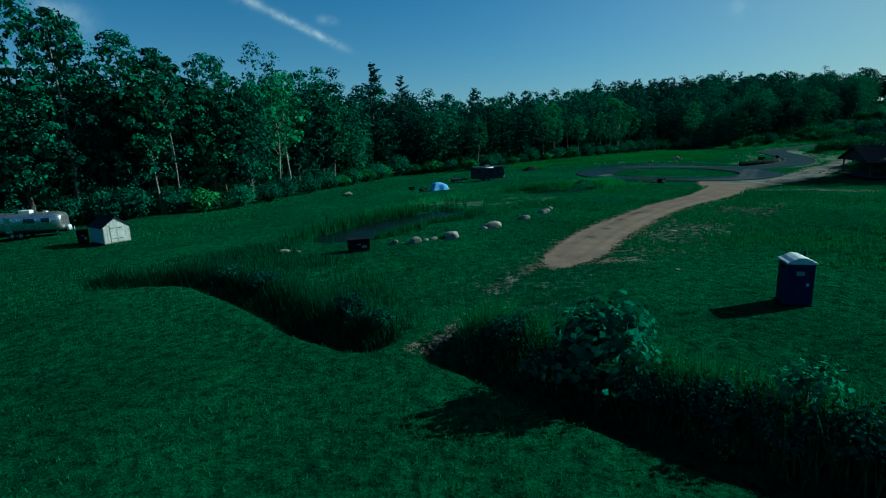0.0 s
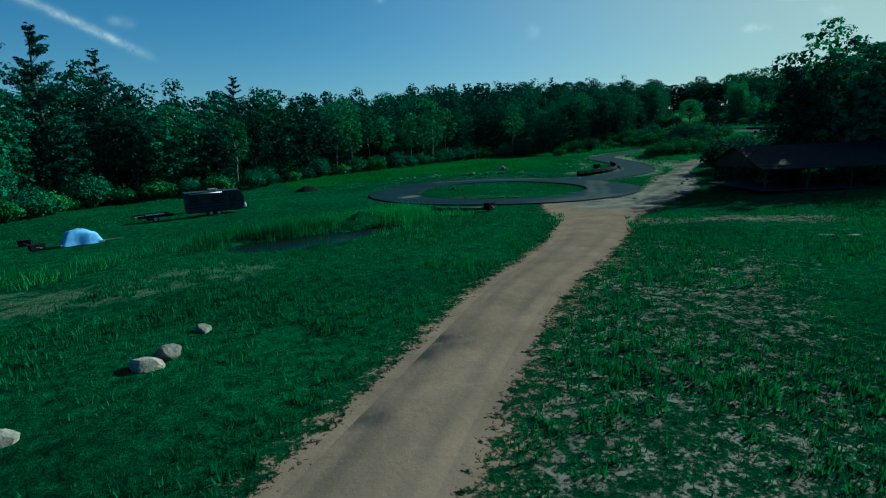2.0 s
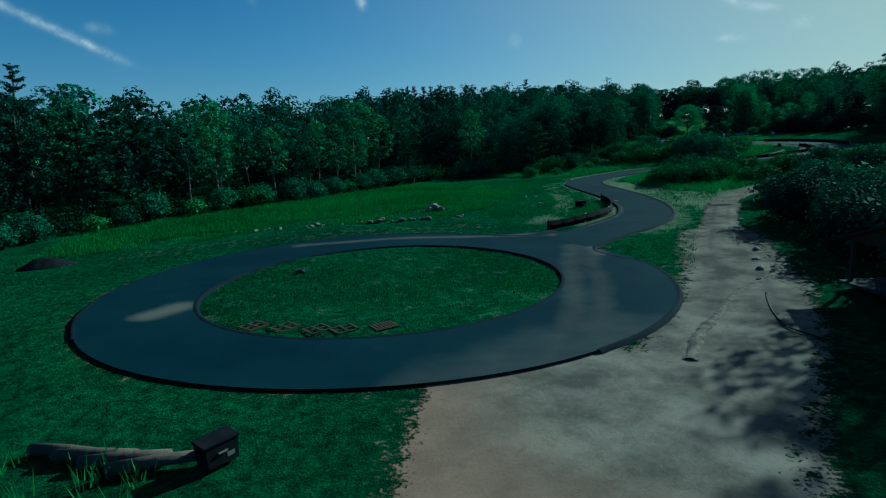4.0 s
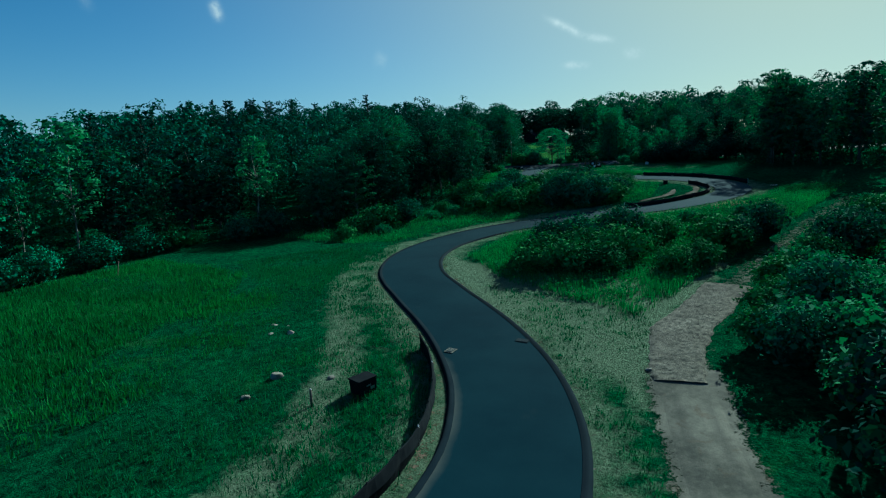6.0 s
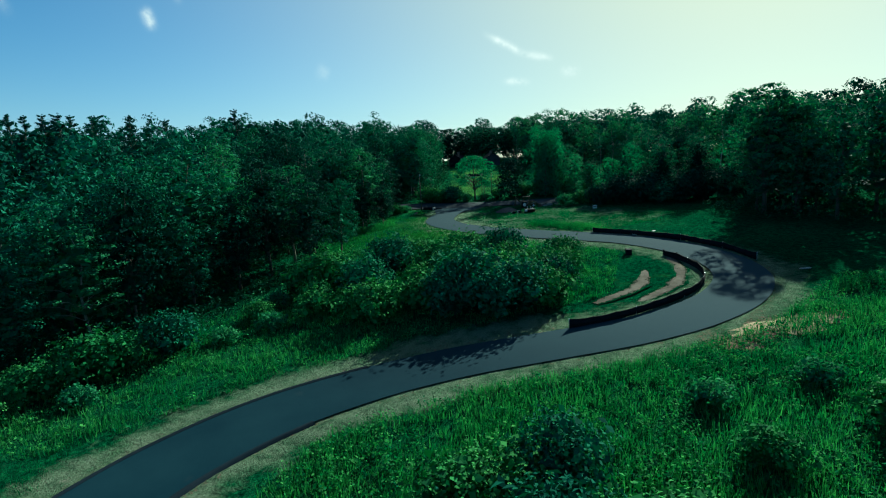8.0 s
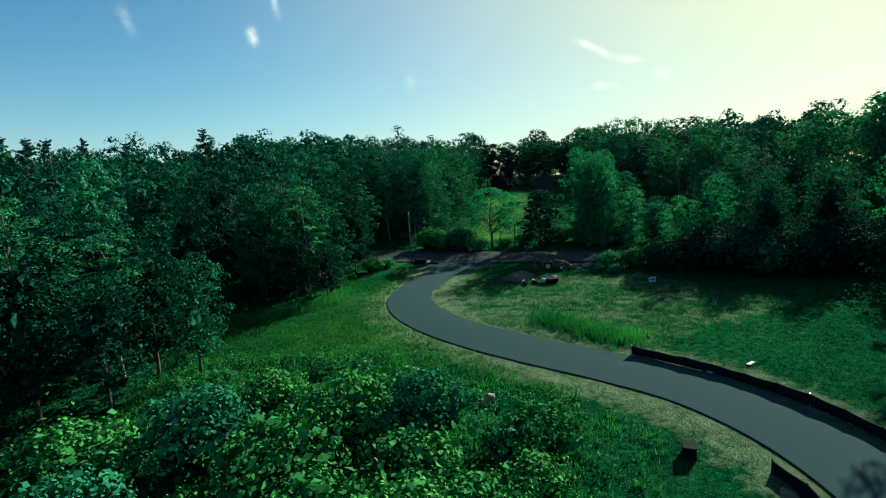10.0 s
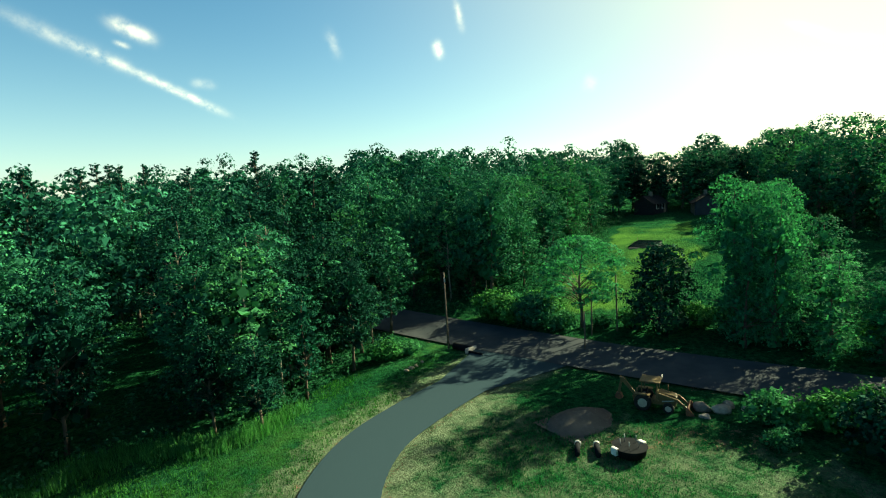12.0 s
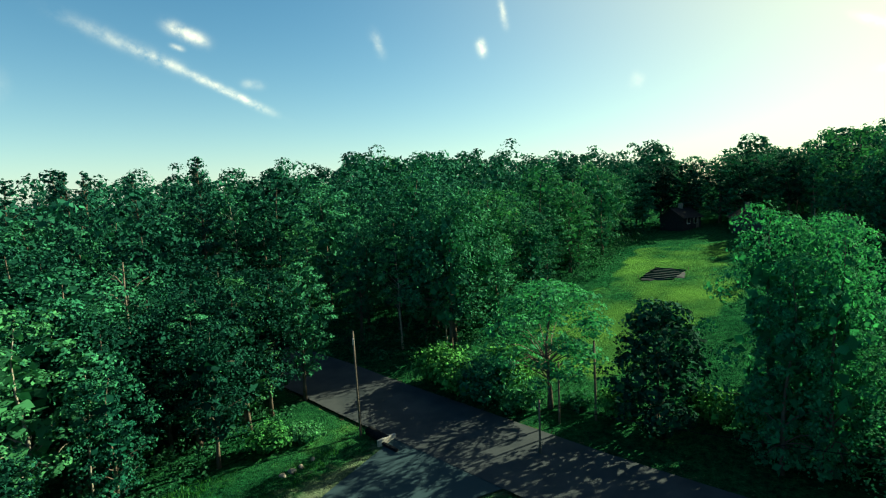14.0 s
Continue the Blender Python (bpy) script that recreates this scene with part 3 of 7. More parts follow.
    lawn = inside(x, y, [(158, 204), (163, 202), (172, 199), (190, 210), (207, 236), (194, 238), (182, 223), (170, 212)])
    verge = inside(x, y, [(124, 176), (134, 160), (138, 160), (138, 178), (148, 190), (147, 196), (136, 184)])
    meadow, verge = (sum(np.roll(np.roll(m.astype(float), i, 0), j, 1) for i in range(-3, 4) for j in range(-3, 4)) / 49 for m in (meadow, verge))
    meadow = meadow * (0.1 + 0.9 * smooth(4, 18, dist_line(x, y, [(36, 111), (52, 110), (63, 111), (69.6, 120), (74.6, 131.6)])))
    lush = np.clip(0.5 * meadow + 0.95 * lawn + 0.6 * verge, 0, 1) * (0.55 + 0.45 * wavy(x, y, 5.0, 4.0))
    pale = np.maximum(np.maximum(worn_strip, north), np.maximum(1 - smooth(4, 9, dist_line(x, y, [p[:2] for p in PATH_2[1:]])), (1 - smooth(9, 16, dist_line(x, y, [(10, 26), (18, 36), (26, 45), (36, 54)]))) * smooth(0.5, 1.6, beside(x, y, PATH_1_LINE))))
    for name, v in (("bare", bare), ("pale", pale), ("dry", dry), ("lush", np.clip(lush, 0, 1))):
        me.attributes.new(name, "FLOAT", "POINT").data.foreach_set("value", np.asarray(v, np.float32).ravel())
    return tagged(new("ground", me), "rolling grassy ground with bare earth and mown verges", "ground", kind="structure")


def grid_faces(rows, cols):
    i = np.arange(rows * cols).reshape(rows, cols)
    return np.stack([i[:-1, :-1], i[:-1, 1:], i[1:, 1:], i[1:, :-1]], -1).reshape(-1, 4)


def ribbon(name, line, offsets, lifts, material, dust=None):
    """A strip laid on the ground along a line; offsets across it and lifts above the ground, per point or constant."""
    p = np.asarray(line, float)
    d = np.gradient(p[:, :2], axis=0)
    d /= np.linalg.norm(d, axis=1)[:, None]
    nrm = np.stack([-d[:, 1], d[:, 0]], 1)
    rows = []
    for o, h in zip(offsets, lifts):
        o = np.broadcast_to(o, len(p))
        q = p[:, :2] + nrm * o[:, None]
        rows.append(np.column_stack([q, ground(q[:, 0], q[:, 1]) + h]))
    v = np.stack(rows, 1)
    me = sheet(name, v.reshape(-1, 3), grid_faces(v.shape[0], v.shape[1])[:, ::-1], material, True)
    if dust is not None:
        me.attributes.new("dust", "FLOAT", "POINT").data.foreach_set("value", np.asarray(dust(v[..., 0], v[..., 1]), np.float32).ravel())
    return new(name, me)


def dusty(x, y):
    d = 0.36 * (1 - smooth(0.0, 1.3, dist_line(x, y, [(42, 77.5), (46.5, 82.5), (50.1, 88.1), (51.4, 90.2), (53.1, 92.7), (54.8, 95.3)])))
    d = np.maximum(d, 0.30 * (1 - smooth(0.0, 1.2, dist_line(x, y, [(44, 77.5), (48.6, 83.2), (51.3, 87.3), (53, 90.4), (55.2, 93.6)]))))
    d = np.maximum(d, 0.62 * (1 - smooth(0.1, 0.7, dist_line(x, y, [(54.8, 91.9), (55.7, 94.1)]))))
    d = np.maximum(d, 0.70 * (1 - smooth(0.05, 0.5, dist_line(x, y, [(57.5, 101.2), (61.8, 102.6), (66.0, 105.0), (69.2, 108.2), (70.7, 110.8), (71.8, 113.2)]))))
    d = np.maximum(d, 0.55 * (1 - smooth(0.1, 0.7, dist_line(x, y, [(36, 105), (44, 104), (50, 101.8), (56, 100)]))))
    d = np.maximum(d, 0.80 * (1 - smooth(0.3, 1.3, dist_line(x, y, [(27.5, 90.5), (28.8, 91.5)]))))
    d = np.maximum(d, 0.30 * (1 - smooth(2, 5, dist_line(x, y, [(39, 76), (46, 78)]))))
    return d


def build_roads():
    half = 2.35
    o = np.linspace(half, -half, 9)
    wide = np.ones(len(TRACK_LINE))
    wide[:7] = np.linspace(1.6, 1, 7)
    wide[-9:] = np.linspace(1, 2.2, 9)
    start = np.r_[np.ones(7), wide[7:]]
    tx = TRACK_LINE[:, 0]
    right = 1 + 0.19 * smooth(58, 64, tx) * (1 - smooth(92, 106, tx))
    left = 1 + 0.09 * smooth(76, 82, tx) * (1 - smooth(92, 106, tx))
    wide, start = wide * left, start * right
    track = ribbon("track", TRACK_LINE, [k * (wide if k > 0 else start) for k in o], 0.05 + 0.03 * (1 - (o / half) ** 2), M_ASPHALT, dusty)
    v = np.array([q.co[:2] for q in track.data.vertices])
    worn = 0.95 * smooth(98, 128, v[:, 0])
    track.data.attributes.new("worn", "FLOAT", "POINT").data.foreach_set("value", worn.astype(np.float32))
    tagged(track, "winding dark asphalt kart track", "track", kind="structure")
    a = np.linspace(0, 2 * math.pi, 161)
    rows = []
    for f in np.linspace(0, 1, 14):
        (x0, y0), (x1, y1) = ring_point(a, RING_IN), ring_point(a, RING_OUT)
        x, y = x0 + (x1 - x0) * f, y0 + (y1 - y0) * f
        rows.append(np.column_stack([x, y, ground(x, y) + 0.088 + 0.01 * math.sin(f * math.pi)]))
    v = np.stack(rows, 0)
    me = sheet("ring_road", v.reshape(-1, 3), grid_faces(14, 161)[:, ::-1], M_ASPHALT, True)
    me.attributes.new("dust", "FLOAT", "POINT").data.foreach_set("value", np.asarray(dusty(v[..., 0], v[..., 1]), np.float32).ravel())
    tagged(new("ring_road", me), "dark asphalt loop round a grass island", "track", kind="structure")
    apron = ribbon("track_apron", curve([(46.6, 102.6), (49.0, 101.6), (51.4, 100.9), (54.0, 100.4), (57.2, 100.4)], 0.6), [1.25, 0.4, -0.6, -1.6], [0.075, 0.084, 0.084, 0.078], M_ASPHALT, dusty)
    tagged(apron, "dark asphalt fillet where the loop meets the track", "track", kind="structure")
    # rounded asphalt lips: round the island, and along both outer edges from the loop into the track
    def lip(line, s, label):
        prof = np.array([-0.14, -0.05, 0.05, 0.12, 0.26]) * s
        lift = np.array([0.075, 0.10, 0.125, 0.10, -0.1])
        k = ribbon("kerb", line, prof if s < 0 else prof[::-1], lift if s < 0 else lift[::-1], M_KERB)
        tagged(k, label, "kerb", kind="structure")
    d = np.gradient(TRACK_LINE, axis=0)
    d /= np.linalg.norm(d, axis=1)[:, None]
    side = np.stack([-d[:, 1], d[:, 0]], 1) * half
    lip(np.column_stack(ring_point(np.linspace(0, 2 * math.pi, 150), RING_IN)), 1, "dark rounded asphalt lip of the grass island")
    far_side = np.column_stack(ring_point(np.linspace(radians(197), radians(44), 12), RING_OUT))
    lip(curve(np.vstack([far_side, [(53.0, 100.6), (55.6, 100.4)], (TRACK_LINE + side * left[:, None])[5:70:3]]), 0.8), 1, "dark rounded asphalt lip along the track")
    near_side = np.column_stack(ring_point(np.linspace(radians(-76), radians(-12), 7), RING_OUT))
    lip(curve(np.vstack([near_side, [(55.1, 91.6), (55.9, 94.0)], (TRACK_LINE - side * right[:, None])[6:64:3]]), 0.8), -1, "dark rounded asphalt lip along the track")
    o = np.linspace(3.3, -3.3, 7)
    public = ribbon("road", PUBLIC_LINE, o, 0.10 + 0.06 * (1 - (o / 3.3) ** 2), M_ROAD)
    tagged(public, "worn grey asphalt public road under trees", "road", kind="structure")
    for name, line, pale, label in (("dirt_path", PATH_1_LINE, 0.0, "tan packed-earth path with ruts and ragged edges"), ("dirt_lane", PATH_2_LINE, 1.0, "dusty brown dirt lane beside the track")):
        line = line[(line[:, 0] > 50) & (line[:, 0] < 79)] if pale else line[line[:, 0] < 33]
        w = line[:, 2]
        t = np.arange(len(line))
        w = np.maximum(w - 0.35, 0.1)
        steps = np.linspace(1, -1, 15)
        offs = [k * w for k in steps]
        fade = smooth(0, 5, t) * (1 - smooth(len(t) - 6, len(t) - 1, t))
        lifts = [(0.066 - 0.075 * abs(k) ** 3 - 0.012 * math.exp(-((abs(k) - 0.52) / 0.14) ** 2)) * fade - 0.08 * (1 - fade) for k in steps]
        way = ribbon(name, line, offs, lifts, M_GROUND)
        v = np.array([q.co[:2] for q in way.data.vertices])
        # wheel tracks and damp spots
        tread = np.array([0.5 * math.exp(-((abs(k) - 0.52) / 0.13) ** 2) for k in steps])
        trod = np.tile(tread, len(line)) * (0.6 + 0.4 * wavy(v[:, 0], v[:, 1], 2.4, 3.0))
        for x, y, r in ((17.4, 46.5, 1.5), (16.4, 45.8, 1.1), (14.4, 42.9, 0.9), (12.0, 38.6, 0.7), (10.2, 35.8, 0.6)):
            trod = np.maximum(trod, 1.1 * (1 - smooth(0.15 * r, r, np.hypot(v[:, 0] - x, (v[:, 1] - y) * 1.2))))
        for key, val in (("bare", np.ones(len(v))), ("pale", np.full(len(v), pale)), ("trod", np.clip(trod, 0, 1))):
            way.data.attributes.new(key, "FLOAT", "POINT").data.foreach_set("value", val.astype(np.float32))
        tagged(way, label, "path", kind="structure")
    line = PATH_2_LINE[(PATH_2_LINE[:, 0] > 78.2) & (PATH_2_LINE[:, 0] < 93.4)]
    line = np.column_stack([np.interp(np.linspace(0, 1, 150), np.linspace(0, 1, len(line)), line[:, k]) for k in range(3)])
    t = np.linspace(0, 1, 150)
    own = np.random.default_rng(5)
    edge = lambda: np.convolve(own.normal(size=160), np.ones(4) / 4, "same")[:150] * 0.09 + 0.04 * np.sin(t * 21 + own.uniform(0, 6))
    w_left, w_right = line[:, 2] * (0.86 + 0.22 * t) + edge(), line[:, 2] * (0.48 + 0.22 * t) + edge()
    cols = (1.06, 1.0, 0.8, 0.6, 0.4, 0.2, 0.0)
    rough = [0.012 * np.convolve(own.normal(size=150), np.ones(3) / 3, "same") for k in range(13)]
    offs = [w_left * k for k in cols] + [-w_right * k for k in cols[-2::-1]]
    lifts = [h + r for h, r in zip((-0.06, 0.04, 0.065, 0.07, 0.075, 0.08, 0.08, 0.08, 0.075, 0.07, 0.065, 0.04, -0.06), rough)]
    apron = ribbon("gravel_apron", line, offs, lifts, M_GRAVEL)
    tagged(apron, "pale crushed-stone stretch of the lane with sharp ends", "gravel", kind="structure")


build_ground()
build_roads()


def build_water(name, line, wide, z):
    c = curve(line, 0.8)
    ends = [(c[i] - c[j]) / np.linalg.norm(c[i] - c[j]) * 2.5 + c[i] for i, j in ((0, 1), (-1, -2))]
    c = np.vstack([ends[0], c, ends[1]])      # the banks close over the sheet all round
    w = np.full(len(c), wide)
    d = np.gradient(c, axis=0)
    d /= np.linalg.norm(d, axis=1)[:, None]
    nrm = np.stack([-d[:, 1], d[:, 0]], 1)
    v = np.stack([np.column_stack([c + nrm * (w * k)[:, None], np.full(len(c), z)]) for k in (1, 0.4, -0.4, -1)], 1)
    me = sheet(name, v.reshape(-1, 3), grid_faces(v.shape[0], 4)[:, ::-1], M_WATER)
    tagged(new(name, me), "still dark pond water between reeds", "water", kind="structure")


build_water("water", POND, 3.6, float(ground(-5.0, 45.6)) + 0.46)
build_water("water", POND_2, 3.0, float(ground(15.6, 68.6)) + 0.38)

# ---- vegetation ----
rng = np.random.default_rng(7)


def leaf_mesh(name, centres, normals, sizes, material, slim=0.55, tone=None, corners=4):
    """Many single leaves or sprays: a pointed, slightly folded blade at each centre."""
    n = len(centres)
    nrm = normals / np.maximum(np.linalg.norm(normals, axis=1), 1e-6)[:, None]
    r = rng.normal(size=(n, 3))
    u = np.cross(nrm, r)
    u /= np.maximum(np.linalg.norm(u, axis=1), 1e-6)[:, None]
    w = np.cross(nrm, u)
    s = np.asarray(sizes)[:, None]
    fold = nrm * s * 0.12
    if corners == 4:
        v = np.stack([centres - u * s * 0.5, centres + w * s * slim * 0.5 + fold, centres + u * s * 0.5, centres - w * s * slim * 0.5 + fold], 1)
    else:
        v = np.stack([centres - u * s * 0.45, centres + w * s * slim * 0.6 + u * s * 0.3, centres - w * s * slim * 0.6 + u * s * 0.3], 1)
    me = sheet(name, v.reshape(-1, 3), np.arange(corners * n).reshape(n, corners), material)
    if tone is not None:
        me.attributes.new("tone", "FLOAT", "POINT").data.foreach_set("value", np.repeat(tone, corners).astype(np.float32))
    return me


def clump_leaves(clumps, radius, per, size, flat=0.8, up=0.35, shell=0.68, dome=0.55, ruffle=0.42):
    """Leaves on the outside of each clump, mostly on its upper half, facing outwards."""
    c = np.repeat(clumps, per, 0)
    rad = np.repeat(np.asarray(radius), per)
    d = rng.normal(size=c.shape)
    d /= np.linalg.norm(d, axis=1)[:, None]
    d[:, 2] = np.where((d[:, 2] < 0) & (rng.uniform(size=len(d)) < dome), -d[:, 2], d[:, 2])
    off = d * (rad * rng.uniform(shell, 1.06, len(c)))[:, None] * np.array([1, 1, flat])
    nrm = d + rng.normal(size=c.shape) * ruffle + np.array([0, 0, up])
    return c + off, nrm, rng.uniform(0.65, 1.35, len(c)) * size


def lobes(c, radius, per, size, flat=0.8, up=0.25, inner=12, dome=0.6, wide=2.2):
    """Foliage lobes: an outer shell of leaf sprays over a denser inner layer, toned darker like shade inside the crown.
    """
    n = len(c)
    p, nrm, s = clump_leaves(c, radius, per, size, flat, up, 0.8, dome)
    q, qn, qs = clump_leaves(c, np.asarray(radius) * 0.74, inner, size * wide, flat, 0.1, 0.8, 0.35)
    # inner leaves held at a low tone, as if the shell shaded them
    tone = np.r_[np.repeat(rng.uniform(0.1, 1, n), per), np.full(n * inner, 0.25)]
    return np.vstack([p, q]), np.vstack([nrm, qn]), np.r_[s, qs], tone


def crown_clumps(h, base, rad, n, top=0.75):
    """Clump centres near the surface of a rounded crown between base and h, and a few inside."""
    t = (np.arange(n) + rng.uniform(0, 1, n)) / n
    prof = np.sqrt(np.clip(1 - (2 * np.clip(t * (0.5 + top / 2) + (0.5 - top / 2), 0, 1) - 1) ** 2, 0.02, 1))
    a = np.arange(n) * 2.39996 + rng.uniform(-0.5, 0.5, n)
    lobes = rng.uniform(0, 2 * math.pi, 2)
    lob = 1 + 0.20 * np.cos(2 * a + lobes[0]) + 0.12 * np.cos(3 * a + lobes[1])
    r = rad * prof * lob * rng.uniform(0.62, 1.08, n)
    return np.column_stack([r * np.cos(a), r * np.sin(a), base + (h - base) * t])


def trunk_points(h, lean, bend=0.35):
    k, ph = 7, rng.uniform(0, 6)
    return [(lean[0] * (i / k) ** 1.3 + bend * math.sin(ph + i * 0.9) * i / k, lean[1] * (i / k) ** 1.3 + bend * math.cos(ph + i * 1.1) * i / k, h * i / k - 0.25 * (i == 0)) for i in range(k + 1)]


def wood_mesh(pts, r, ends, limb_r, material):
    """Trunk with its limbs, as one mesh."""
    bm = bmesh.new()
    k = len(pts) - 1
    tube(bm, pts, [r * (1.35 if i == 0 else (1 - 0.85 * i / k)) for i in range(k + 1)], 7)
    h = pts[-1][2]
    for e in ends:
        z0 = max(h * 0.16, min(e[2] - (1.0 + 0.25 * math.hypot(e[0], e[1])), h * 0.9))
        f = z0 / h * k
        i = int(min(f, k - 1))
        a = Vector(pts[i]).lerp(Vector(pts[i + 1]), f - i)
        b = Vector(e)
        m = a.lerp(b, 0.5) + Vector((0, 0, 0.12 * (b - a).length))
        rr = limb_r * (0.42 - 0.28 * z0 / h)
        tube(bm, [a, m, b], [rr, rr * 0.6, rr * 0.2], 5, False)
    me = bpy.data.meshes.new("trunk")
    bm.to_mesh(me)
    bm.free()
    me.materials.append(material)
    return me


def assemble(name, trunk, crown, label, category="tree"):
    e = new(name)
    e.empty_display_size = 0.3
    for n, me in (("trunk", trunk), ("crown", crown)):
        if me is not None:
            o = new(n, me)
            o.parent = e
    return tagged(e, label, category)


def broad_tree(h, base, rad, n, per, size, leaf, bark, label, clump=1.25, r=0.2, limbs=16, name="tree", top=0.75, core=40, flat=0.8, up=0.25, inner=12, corners=4):
    lean = rng.uniform(-0.6, 0.6, 2)
    pts = trunk_points(h * 0.9, lean)
    c = crown_clumps(h - clump * 0.7, base, rad - clump * 0.5, n, top)
    c[:, :2] += np.outer(np.clip(c[:, 2] / h, 0, 1), lean)
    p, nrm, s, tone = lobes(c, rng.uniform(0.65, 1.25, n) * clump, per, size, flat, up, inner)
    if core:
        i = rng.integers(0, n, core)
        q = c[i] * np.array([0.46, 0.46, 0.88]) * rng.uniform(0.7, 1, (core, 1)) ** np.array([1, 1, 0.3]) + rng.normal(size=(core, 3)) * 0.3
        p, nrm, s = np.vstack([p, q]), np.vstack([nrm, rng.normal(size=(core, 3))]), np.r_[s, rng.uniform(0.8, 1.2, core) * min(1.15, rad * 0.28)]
        # core sprays get the darkest tone: crown shade put into leaf colour
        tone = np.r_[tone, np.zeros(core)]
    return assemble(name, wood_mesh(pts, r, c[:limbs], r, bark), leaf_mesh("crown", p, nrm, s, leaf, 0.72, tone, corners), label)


def pine_tree(h, rad, whorls, label, per=20, size=0.5):
    """Open whorls of upswept boughs that thin out towards a pointed leader."""
    pts = trunk_points(h, (0.1, 0.1), 0.15)
    cs, ends, rr = [], [], []
    for i in range(whorls):
        f = 0.14 + 0.84 * i / (whorls - 1)
        reach = rad * 1.2 * (1 - f) ** 0.72 * rng.uniform(0.65, 1.25) + 0.22
        for k in range(7 if f < 0.8 else 5):
            a = rng.uniform(0, 2 * math.pi)
            L = reach * rng.uniform(0.6, 1.35)
            z = h * f + rng.uniform(-0.4, 0.4)
            for q in (0.3, 0.6, 0.85, 1.08):
                cs.append((L * q * math.cos(a), L * q * math.sin(a), z + 0.34 * L * q * q))
                rr.append(0.16 + 0.2 * L * (1.3 - q))
            if k < 3:
                ends.append(cs[-1])
    for k in range(5):
        cs.append((0.1, 0.1, h * (0.95 + 0.018 * k)))
        rr.append(0.2 - 0.03 * k)
    rr = np.array(rr)
    p, nrm, s = clump_leaves(np.array(cs), rr, per, size, 0.55, 0.6, 0.3)
    s = s * np.clip(0.35 + 0.8 * np.repeat(rr, per), 0.4, 1.0)
    return assemble("pine_tree", wood_mesh(pts, 0.24, ends, 0.16, M_BARK), leaf_mesh("crown", p, nrm, s, M_NEEDLE, 0.3, np.repeat(rng.uniform(0, 1, len(cs)), per)), label)


def bush(h, rad, n, per, size, leaf, label, name="shrub", inner=16, fill=9):
    a = np.arange(n) * 2.39996 + rng.uniform(-0.4, 0.4, n)
    q = np.sqrt((np.arange(n) + 0.5) / n)
    cr = 0.32 * h ** 0.5 * rad ** 0.5
    z = (h - cr) * (0.35 + 0.65 * np.sqrt(np.clip(1.05 - q * q, 0.02, 1))) * rng.uniform(0.72, 1.0, n)
    c = np.column_stack([(rad - cr * 0.6) * q * np.cos(a), (rad - cr * 0.6) * q * np.sin(a), z])
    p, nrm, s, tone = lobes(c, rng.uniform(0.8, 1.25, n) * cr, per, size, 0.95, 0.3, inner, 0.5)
    # loose shoots that stand out of the crown
    own = np.random.default_rng(len(p) + int(h * 100))
    shoot = own.random(len(p)) < 0.3
    p = p + own.normal(size=p.shape) * cr * 0.14
    p[:, 2] += np.where(shoot, own.exponential(0.3, len(p)).clip(0, 0.7), 0) * cr
    k = n * fill
    p = np.vstack([p, c[rng.integers(0, n, k)] * np.array([0.85, 0.85, 0.75]) * rng.uniform(0.25, 1, (k, 1))])
    nrm, s = np.vstack([nrm, rng.normal(size=(k, 3))]), np.r_[s, rng.uniform(0.45, 0.8, k) * rad * 0.5]
    # fill leaves at tone 0 carry the bush's inner shade in their colour
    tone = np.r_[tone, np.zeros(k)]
    p[:, 2] = np.maximum(p[:, 2], 0.05)
    bm = bmesh.new()
    for k in range(5):
        e = c[k]
        tube(bm, [(0.12 * math.cos(k), 0.12 * math.sin(k), -0.1), (e[0] * 0.5, e[1] * 0.5, e[2] * 0.5), e], [0.05, 0.035, 0.012], 5, False)
    st = bpy.data.meshes.new("stem")
    bm.to_mesh(st)
    bm.free()
    st.materials.append(M_BARK)
    e = new(name)
    o = new("stem", st)
    o.parent = e
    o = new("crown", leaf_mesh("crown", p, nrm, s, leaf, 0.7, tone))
    o.parent = e
    return tagged(e, label, "shrub")


KINDS = {}
GREEN = "broad-leaved woodland tree in full summer leaf"
def wood_kinds(k):
    """Six woodland trees, all made 16 m high; k sets how fine their leaves are."""
    corners = 4 if k > 1 else 3
    per, size = lambda n: int(n * k), lambda v: v / math.sqrt(k)
    return [
        broad_tree(16, 3.4, 4.3, 36, per(54), size(0.32), M_LEAF, M_BARK, GREEN, 1.45, core=200, flat=0.62, up=0.4, inner=8, corners=corners),
        broad_tree(16, 2.4, 4.7, 38, per(54), size(0.32), M_LEAF, M_BARK, GREEN, 1.5, core=200, flat=0.55, up=0.45, inner=8, corners=corners),
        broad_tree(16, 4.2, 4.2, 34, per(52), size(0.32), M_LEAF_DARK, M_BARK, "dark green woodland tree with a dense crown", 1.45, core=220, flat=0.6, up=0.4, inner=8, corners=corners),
        broad_tree(16, 2.0, 3.7, 40, per(48), size(0.28), M_LEAF_LIGHT, M_BARK, "light green young woodland tree", 1.12, core=160, flat=0.65, up=0.4, inner=6, corners=corners),
        broad_tree(16, 3.4, 3.3, 46, per(38), size(0.31), M_LEAF, M_BARK, "tall narrow woodland tree in leaf", 1.0, top=0.9, core=160, flat=0.5, up=0.45, inner=6, corners=corners),
        broad_tree(16, 4.6, 3.9, 42, per(38), size(0.31), M_LEAF_LIGHT, M_BIRCH, "light-crowned woodland tree with a pale trunk", 1.0, r=0.16, core=120, flat=0.45, up=0.5, inner=6, corners=corners),
    ]


